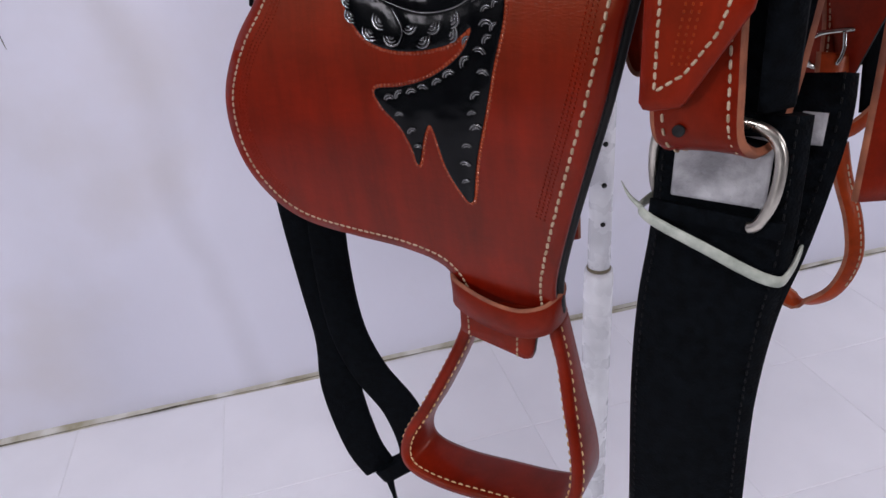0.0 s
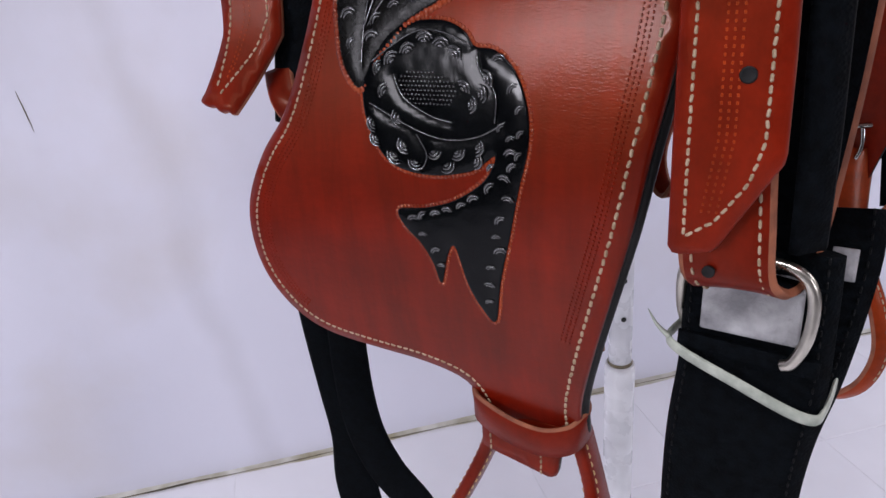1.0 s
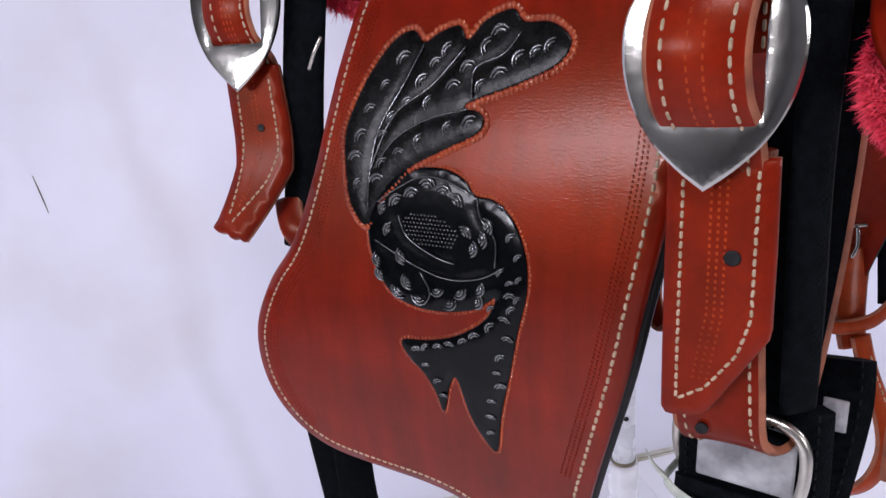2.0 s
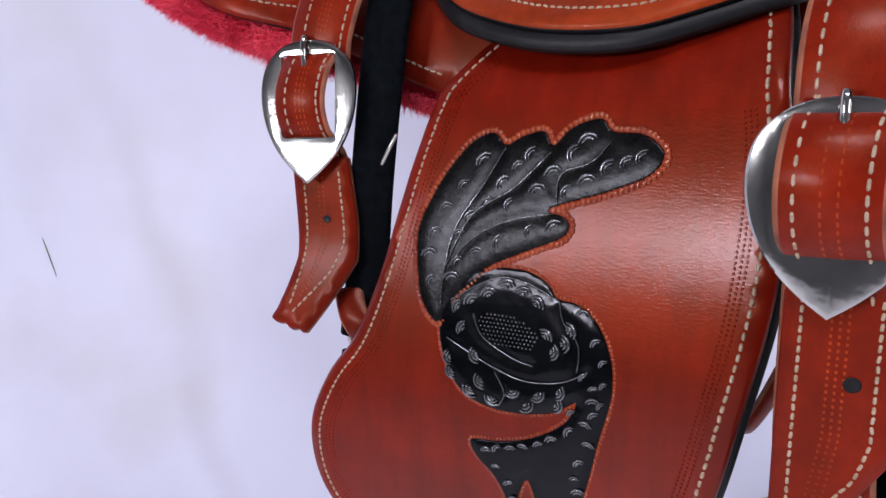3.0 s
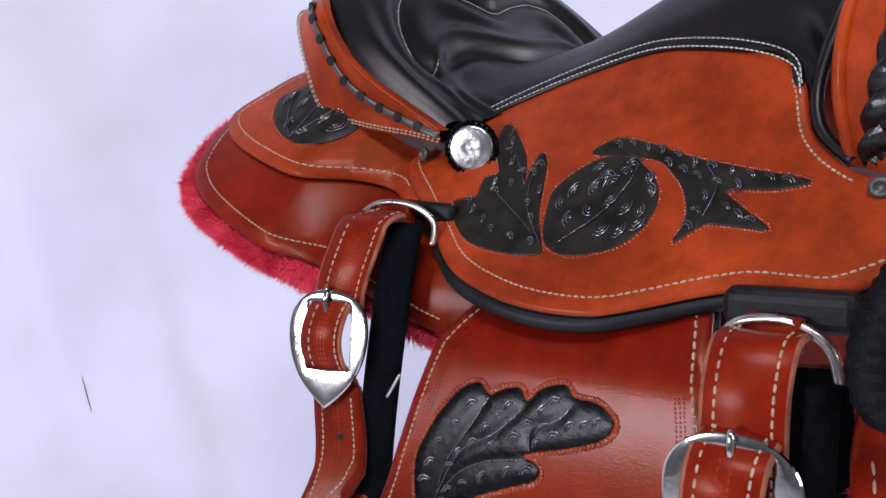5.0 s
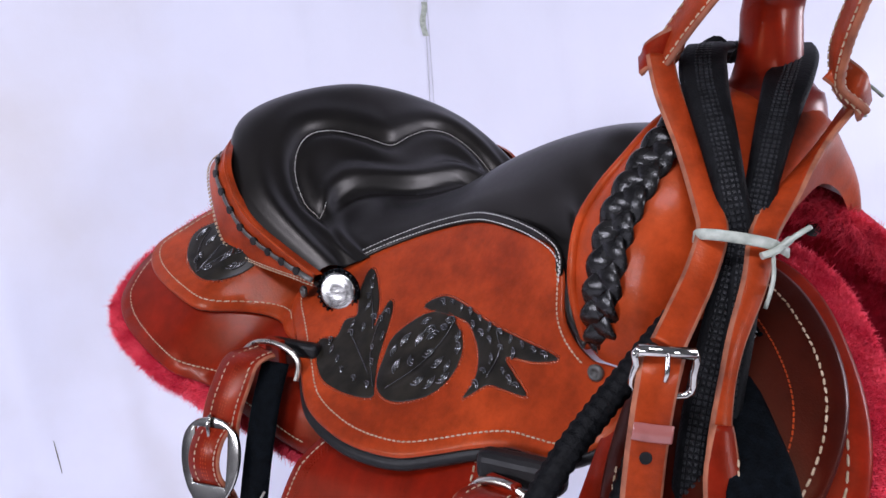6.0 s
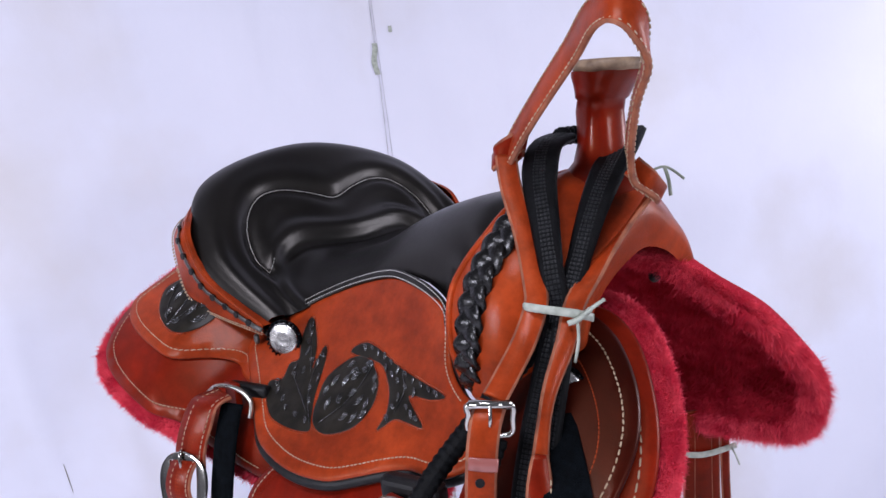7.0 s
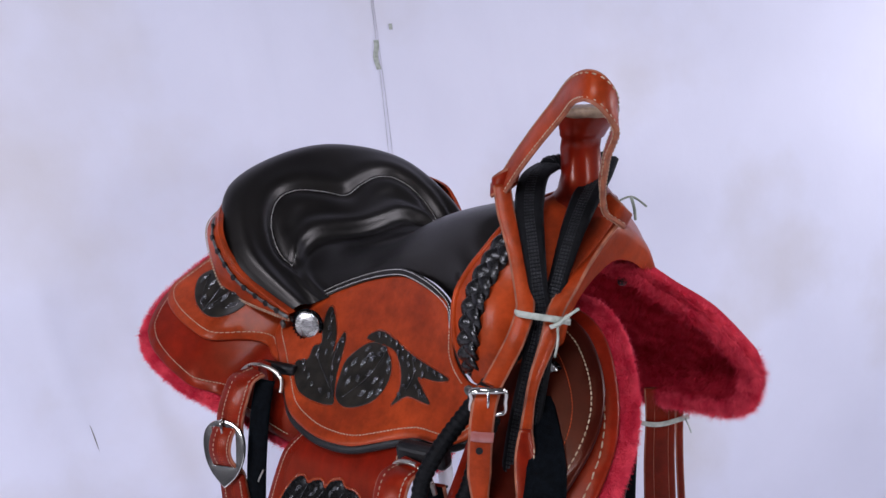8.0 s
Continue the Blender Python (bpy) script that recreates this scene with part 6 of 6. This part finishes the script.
strap("keeper", [((0.052, 0.03, 0.812), (0, 0, 1)), ((0.07, 0.028, 0.806), (0, 0, 1)), ((0.093, 0.045, 0.812), (0, 0, 1)), ((0.105, 0.062, 0.83), (0, 0, 1))], 0.014, 0.004, [LEATHER_LIGHT, LEATHER_RAW], far_billet)
LOOP = [((0.088, 0.036, 0.80), FA), ((0.097, 0.036, 0.77), FA), ((0.112, 0.034, 0.735), FA), ((0.119, 0.030, 0.70), FA), ((0.110, 0.022, 0.668), FA), ((0.088, 0.01, 0.655), FA), ((0.07, 0.0, 0.668), FA)]
strap("loop", LOOP, 0.017, 0.005, [LEATHER_LIGHT, LEATHER_RAW], far_billet)
strap_stitches("stitching", LOOP, (-0.004,), 0.0028, far_billet, span=(0.1, 0.7))
strap("side_webbing", [((0.085, 0.10, 0.95), FA), ((0.088, 0.085, 0.88), FA), ((0.098, 0.07, 0.82), FA)], 0.02, 0.006, NYLON, far_billet)

far_billet.scale, far_billet.location = (1.3, 1.3, 1.3), (-0.066, 0.183, -0.354)

hanging = thing("hanging_strap", "red-brown leather strap hanging beside the girth", "strap")
strap("strap", [((0.182, -0.175, 1.0), FA), ((0.186, -0.175, 0.90), FA), ((0.188, -0.176, 0.806), FA)], 0.03, 0.005, [LEATHER, LEATHER_RAW], hanging)

curl = thing("leather_thong", "thin red-brown leather thong curling behind the fender", "strap")
strap("thong", [((0.105, -0.185, 1.0), FA), ((0.09, -0.188, 0.95), FA), ((0.076, -0.19, 0.912), FA), ((0.064, -0.19, 0.882), FA), ((0.052, -0.19, 0.862), FA), ((0.042, -0.188, 0.868), FA), ((0.038, -0.185, 0.89), FA), ((0.05, -0.18, 0.93), FA)], 0.013, 0.004, [LEATHER, LEATHER_RAW], curl)

far_latigo = thing("latigo", "bundle of long red-brown leather straps with a plastic tie", "strap")
for k in range(4):
    strap("strap", [((0.165 + 0.009 * k, 0.205 + 0.010 * k, 1.07), FA), ((0.165 + 0.009 * k, 0.205 + 0.008 * k, 1.02), FA), ((0.160 + 0.010 * k, 0.202 + 0.009 * k, 0.94), FA), ((0.158 + 0.011 * k, 0.200 + 0.010 * k, 0.82), FA)], 0.03 if k < 2 else 0.012, 0.004, [LEATHER, LEATHER_RAW], far_latigo)
strap("plastic_tie", [((0.143, 0.192, 1.020), (0, 0, 1)), ((0.150, 0.185, 1.016), (0, 0, 1)), ((0.175, 0.205, 1.012), (0, 0, 1)), ((0.203, 0.238, 1.020), (0, 0, 1))], 0.008, 0.002, TIE, far_latigo, "white plastic tie")
tube("tie_end", [(0.200, 0.232, 1.018), (0.205, 0.232, 1.008), (0.208, 0.234, 0.996)], 0.0012, TIE, far_latigo, sides=5)

# ---- headstall with reins, hung on the horn ----
headstall = thing("headstall", "red-brown leather bridle with black rope reins tied up", "bridle")
HA = (-0.65, -0.75, 0)
CHEEK = [((0.171, -0.103, 1.424), HA), ((0.184, -0.114, 1.394), HA), ((0.207, -0.127, 1.354), HA), ((0.230, -0.146, 1.314), HA), ((0.238, -0.156, 1.298), (-0.7, -0.7, 0.1)), ((0.239, -0.174, 1.274), (-0.78, -0.49, 0.4)), ((0.240, -0.197, 1.254), (-0.78, -0.49, 0.4)), ((0.242, -0.219, 1.238), (-0.78, -0.49, 0.4))]
strap("cheek_strap", CHEEK, 0.0205, 0.0045, [LEATHER_LIGHT, LEATHER_RAW], headstall)
END = [((0.242, -0.222, 1.236), HA), ((0.245, -0.233, 1.225), HA), ((0.244, -0.239, 1.205), HA), ((0.240, -0.241, 1.175), HA), ((0.237, -0.243, 1.14), HA), ((0.236, -0.244, 1.10), HA)]
strap("buckle_strap", END, 0.025, 0.005, [LEATHER_LIGHT, LEATHER_RAW], headstall, taper=lambda k: 1.0 if k < 0.75 else 1.0 - (k - 0.75) * 2.2)
strap("clear_keeper", [((0.2375, -0.2495, 1.195), (0, 0, 1)), ((0.2455, -0.2420, 1.193), (0, 0, 1)), ((0.2532, -0.2328, 1.191), (0, 0, 1))], 0.011, 0.0015, surface("pink_plastic_keeper", (0.2, 0.05, 0.04), (0.3, 0.10, 0.085), (0.1, 0.25), 40, 4, 0.05, 90, coat=0.5), headstall, "clear pinkish plastic keeper")
hole((0.2422, -0.2437, 1.178), (0.75, -0.65, 0), 0.0036, headstall)
bk = basis((0.245, -0.2285, 1.230), (0.65, 0.75, -0.12), (0, 0, 1))
tube("buckle", [bk @ Vector(p) for p in ((-0.016, 0.0, 0.002), (-0.0165, 0.008, 0.003), (0.0, 0.0095, 0.004), (0.0165, 0.008, 0.003), (0.018, -0.004, 0.001), (0.016, -0.018, -0.002), (-0.014, -0.016, -0.002))], 0.0022, SILVER, headstall, "small nickel roller buckle", n=4, sides=8, closed=True)
tube("roller", [bk @ Vector((-0.0165, 0.0085, 0.004)), bk @ Vector((0.0165, 0.0085, 0.004))], 0.0036, SILVER, headstall, n=2, sides=10)
tube("prong", [bk @ Vector((0.0, 0.009, 0.006)), bk @ Vector((0.0, -0.002, 0.008)), bk @ Vector((0.0, -0.008, 0.006))], 0.0016, SILVER, headstall, sides=6)

RIGHT = [((0.276, -0.026, 1.378), (-0.3, -0.5, -0.55)), ((0.266, -0.060, 1.348), (-0.3, -0.5, -0.55)), ((0.263, -0.100, 1.322), (-0.5, -0.6, -0.4)), ((0.260, -0.130, 1.298), HA), ((0.264, -0.154, 1.268), (-0.5, -0.85, 0)), ((0.263, -0.179, 1.232), (-0.5, -0.85, 0)), ((0.262, -0.193, 1.191), (-0.55, -0.8, 0)), ((0.267, -0.205, 1.156), (-0.7, -0.7, 0)), ((0.277, -0.215, 1.12), (-0.75, -0.65, 0)), ((0.281, -0.222, 1.06), (-0.75, -0.65, 0))]
strap("cheek_strap", RIGHT, 0.0185, 0.0045, [LEATHER_LIGHT, LEATHER_RAW], headstall, taper=lambda k: 1.0 - 0.35 * math.exp(-((k - 0.6) / 0.12) ** 2))
RIGHT_END = [((0.2655, -0.1985, 1.190), (-0.55, -0.8, 0)), ((0.2705, -0.2095, 1.155), (-0.7, -0.7, 0)), ((0.2785, -0.2195, 1.12), (-0.75, -0.65, 0)), ((0.283, -0.2265, 1.06), (-0.75, -0.65, 0))]
strap("buckle_strap", RIGHT_END, 0.022, 0.0045, [LEATHER, LEATHER_RAW], headstall, taper=lambda k: min(1.0, 0.6 + 1.6 * k))
strap_stitches("stitching", RIGHT_END, (-0.0085,), 0.0025, headstall, THREAD, 0.006, span=(0.15, 1))
CROWN = [((0.167, -0.099, 1.421), (0.83, -0.43, -0.4)), ((0.191, -0.100, 1.446), (0.83, -0.43, -0.4)), ((0.225, -0.105, 1.474), (0.8, -0.43, -0.45)), ((0.268, -0.118, 1.502), (0.6, -0.4, -0.6)), ((0.303, -0.138, 1.519), (0.4, -0.4, -0.8)), ((0.330, -0.149, 1.521), (0.1, -0.4, -0.9)),
         ((0.343, -0.140, 1.507), (0.0, -0.7, -0.5)), ((0.335, -0.118, 1.483), (0.6, -0.8, 0)), ((0.309, -0.097, 1.452), (0.62, -0.78, 0.05)), ((0.284, -0.072, 1.415), (0.6, -0.8, 0.1)), ((0.276, -0.053, 1.392), (0.3, -0.9, 0.2)), ((0.284, -0.038, 1.374), (0.2, -0.9, 0.3))]
strap("crown_strap", CROWN, 0.030, 0.005, [LEATHER_LIGHT, LEATHER_RAW], headstall, "stitched leather crown loop")
strap_stitches("stitching", CROWN, (-0.0112, 0.0112), 0.0028, headstall, THREAD, 0.006)
strap_stitches("stitching", CROWN, (-0.0112, 0.0112), -0.0028, headstall, THREAD, 0.006)
strap("keeper", [((0.156, -0.104, 1.418), (0.3, 0.2, 1)), ((0.165, -0.106, 1.424), (0.3, 0.2, 1)), ((0.176, -0.098, 1.432), (0.3, 0.2, 1)), ((0.180, -0.084, 1.437), (0.3, 0.2, 1)), ((0.168, -0.079, 1.431), (0.3, 0.2, 1)), ((0.157, -0.088, 1.421), (0.3, 0.2, 1))], 0.021, 0.005, [LEATHER, LEATHER_RAW], headstall, "leather keeper")
strap("browband_fold", [((0.274, -0.056, 1.403), (0.3, 0.2, 1)), ((0.287, -0.050, 1.388), (0.3, 0.2, 0.9)), ((0.284, -0.028, 1.374), (0.3, 0.3, 1))], 0.02, 0.004, [LEATHER_LIGHT, LEATHER_RAW], headstall)


def rope(name, pts, r, parent, label=""):
    """Braided cord: a core with two rows of slanted strands pressed into it."""
    c = even(smooth_curve(pts, 8), 0.0014)
    p, t = frames_along(c)
    u = np.cross(t[0], [0.2, 0.9, 0.3])
    u /= np.linalg.norm(u)
    sides = 28
    bm = bmesh.new()
    rings = []
    for i in range(len(p)):
        u = u - t[i] * (u @ t[i])
        u /= np.linalg.norm(u)
        v = np.cross(t[i], u)
        ring = []
        for k in range(sides):
            a = k * 2 * math.pi / sides
            h = r * (1 + 0.12 * math.sin(6 * a + i * 0.6) * math.sin(6 * a - i * 0.6))
            ring.append(bm.verts.new(Vector(p[i] + h * (u * math.cos(a) + v * math.sin(a)))))
        rings.append(ring)
    for a, b in zip(rings, rings[1:]):
        for k in range(sides):
            bm.faces.new((a[k], a[(k + 1) % sides], b[(k + 1) % sides], b[k])).smooth = True
    bm.faces.new(rings[0][::-1]), bm.faces.new(rings[-1])
    bmesh.ops.recalc_face_normals(bm, faces=bm.faces)
    return part(name, bm, ROPE, parent, label)


rope("rein", [(0.240, -0.132, 1.29), (0.230, -0.152, 1.262), (0.218, -0.176, 1.239), (0.203, -0.214, 1.203), (0.190, -0.255, 1.165), (0.180, -0.274, 1.13), (0.185, -0.278, 1.102), (0.203, -0.266, 1.097), (0.218, -0.248, 1.12), (0.226, -0.232, 1.16), (0.232, -0.21, 1.2)], 0.0088, headstall, "black braided rope rein in a loop")
LEFT_REIN = [(0.172, -0.020, 1.435), (0.183, -0.060, 1.427), (0.200, -0.092, 1.40), (0.221, -0.115, 1.362), (0.240, -0.134, 1.32), (0.246, -0.139, 1.288), (0.245, -0.160, 1.243), (0.243, -0.185, 1.185), (0.248, -0.210, 1.127), (0.252, -0.233, 1.02)]
RIGHT_REIN = [(0.205, 0.05, 1.435), (0.224, 0.006, 1.42), (0.237, -0.042, 1.395), (0.244, -0.078, 1.364), (0.249, -0.112, 1.322), (0.252, -0.137, 1.288), (0.255, -0.156, 1.243), (0.255, -0.178, 1.185), (0.262, -0.204, 1.127), (0.266, -0.228, 1.02)]
for line in (LEFT_REIN, RIGHT_REIN):
    rows = [(p, (-0.85, -0.5, 0.05)) for p in line]
    rein = strap("rein", rows, 0.034, 0.008, ROPE, headstall, "flat black braided rein", taper=lambda k: 1.0 if k < 0.2 else max(0.62, 1.0 - (k - 0.2) * 1.7))
    for o in (-0.0035, 0.0, 0.0035):
        strap_stitches("plait", [(p, w) for p, w in rows], (o - 0.0012, o + 0.0012), 0.0042, rein, ROPE_SHEEN, 0.0042, 0.8, 0.0009)
rope("rein", [(0.172, -0.020, 1.435), (0.156, 0.004, 1.436), (0.172, 0.038, 1.436), (0.205, 0.05, 1.435)], 0.009, headstall, "black braided rope rein")
strap("plastic_tie", [((0.240, -0.118, 1.286), (0, 0, 1)), ((0.225, -0.146, 1.291), (0.1, 0.05, 1)), ((0.231, -0.163, 1.298), (0.1, 0.05, 1)), ((0.250, -0.164, 1.298), (0, 0.05, 1)), ((0.270, -0.146, 1.292), (-0.1, 0.05, 1)), ((0.273, -0.126, 1.284), (-0.1, 0, 1))], 0.0072, 0.002, TIE, headstall, "white plastic tie knotted round the bundle")
tube("tie_knot", [(0.268, -0.153, 1.285), (0.274, -0.145, 1.288), (0.278, -0.135, 1.294)], 0.0025, TIE, headstall, sides=6)
tube("tie_end", [(0.274, -0.144, 1.289), (0.283, -0.136, 1.297), (0.287, -0.128, 1.301)], 0.0018, TIE, headstall, sides=5)
tube("tie_end", [(0.272, -0.146, 1.286), (0.273, -0.148, 1.27), (0.269, -0.15, 1.252)], 0.0014, TIE, headstall, sides=5)
tube("tie_end", [(0.262, -0.018, 1.392), (0.272, 0.0, 1.397), (0.284, 0.012, 1.384)], 0.0013, OLD_TIE, headstall, sides=5)
tube("tie_end", [(0.272, 0.0, 1.396), (0.275, 0.0, 1.385), (0.275, 0.002, 1.370)], 0.0018, OLD_TIE, headstall, sides=5)

# small black disc set on the far fleece
fleece_disc = part("black_disc", turned([(0.0005, -0.004), (0.006, -0.002), (0.0065, 0.001), (0.004, 0.003), (0.0003, 0.0035)], basis((0.222, 0.049, 1.281), (0.8, 0.6, 0), (0, 0.3, 1)), 14), LEATHER_DARK, saddle, "small black disc")

# ---- stand ----
stand = thing("saddle_stand", "white painted steel saddle stand with telescopic post", "stand")
post = part("upper_tube", turned([(0.0125, 0.572), (0.0125, 1.17)], pose(-0.104, 0.0, 0), 24), STAND_MAT, stand)
part("lower_tube", turned([(0.0165, 0.0), (0.0165, 0.572), (0.0155, 0.579), (0.0126, 0.579)], pose(-0.104, 0.0, 0), 24), STAND_MAT, stand)
part("ring", turned([(0.0128, 0.579), (0.0135, 0.580), (0.0135, 0.582), (0.0128, 0.583)], pose(-0.104, 0.0, 0), 24), CRACK, stand, "dark gap at the sleeve")
for z in np.arange(0.64, 1.1, 0.045):
    part("pin_hole", turned([(0.0028, -0.0005), (0.0028, 0.0003), (0.0002, 0.0003)], basis((-0.104 + 0.0092, -0.0087, z), (0.68, 0.73, 0), (0, 0, 1)), 10), LEATHER_DARK, stand)
part("foot_plate", turned([(0.14, 0.0), (0.14, 0.004), (0.135, 0.006), (0.02, 0.008)], pose(-0.104, 0.0, 0), 40), STAND_MAT, stand)
part("saddle_rack", box_mesh((0.46, 0.10, 0.05), pose(-0.09, 0.0, 1.18), 0.012, 3), STAND_MAT, stand)

# ---- floor tiles ----


def floor_tiles():
    size, gap = 0.305, 0.0012
    h = size / 2 - gap
    bm = box_mesh((2 * h, 2 * h, 0.006), pose(0, 0, -0.0040), 0.0005, 1)
    me = bpy.data.meshes.new("tile")
    bm.to_mesh(me)
    bm.free()
    me.materials.append(FLOOR_MAT)
    turn = math.atan2(WALL_DIR.y, WALL_DIR.x)
    for i in range(18):
        for j in range(11):
            s, o = ROOM_S0 + 0.1 + i * size, 0.17 + j * size
            p = on_wall(s, 0, o)
            ob = new("tile", me)
            ob.matrix_world = pose(p.x, p.y, 0, 0, 0, math.degrees(turn))
            ob.parent = floor


floor_tiles()
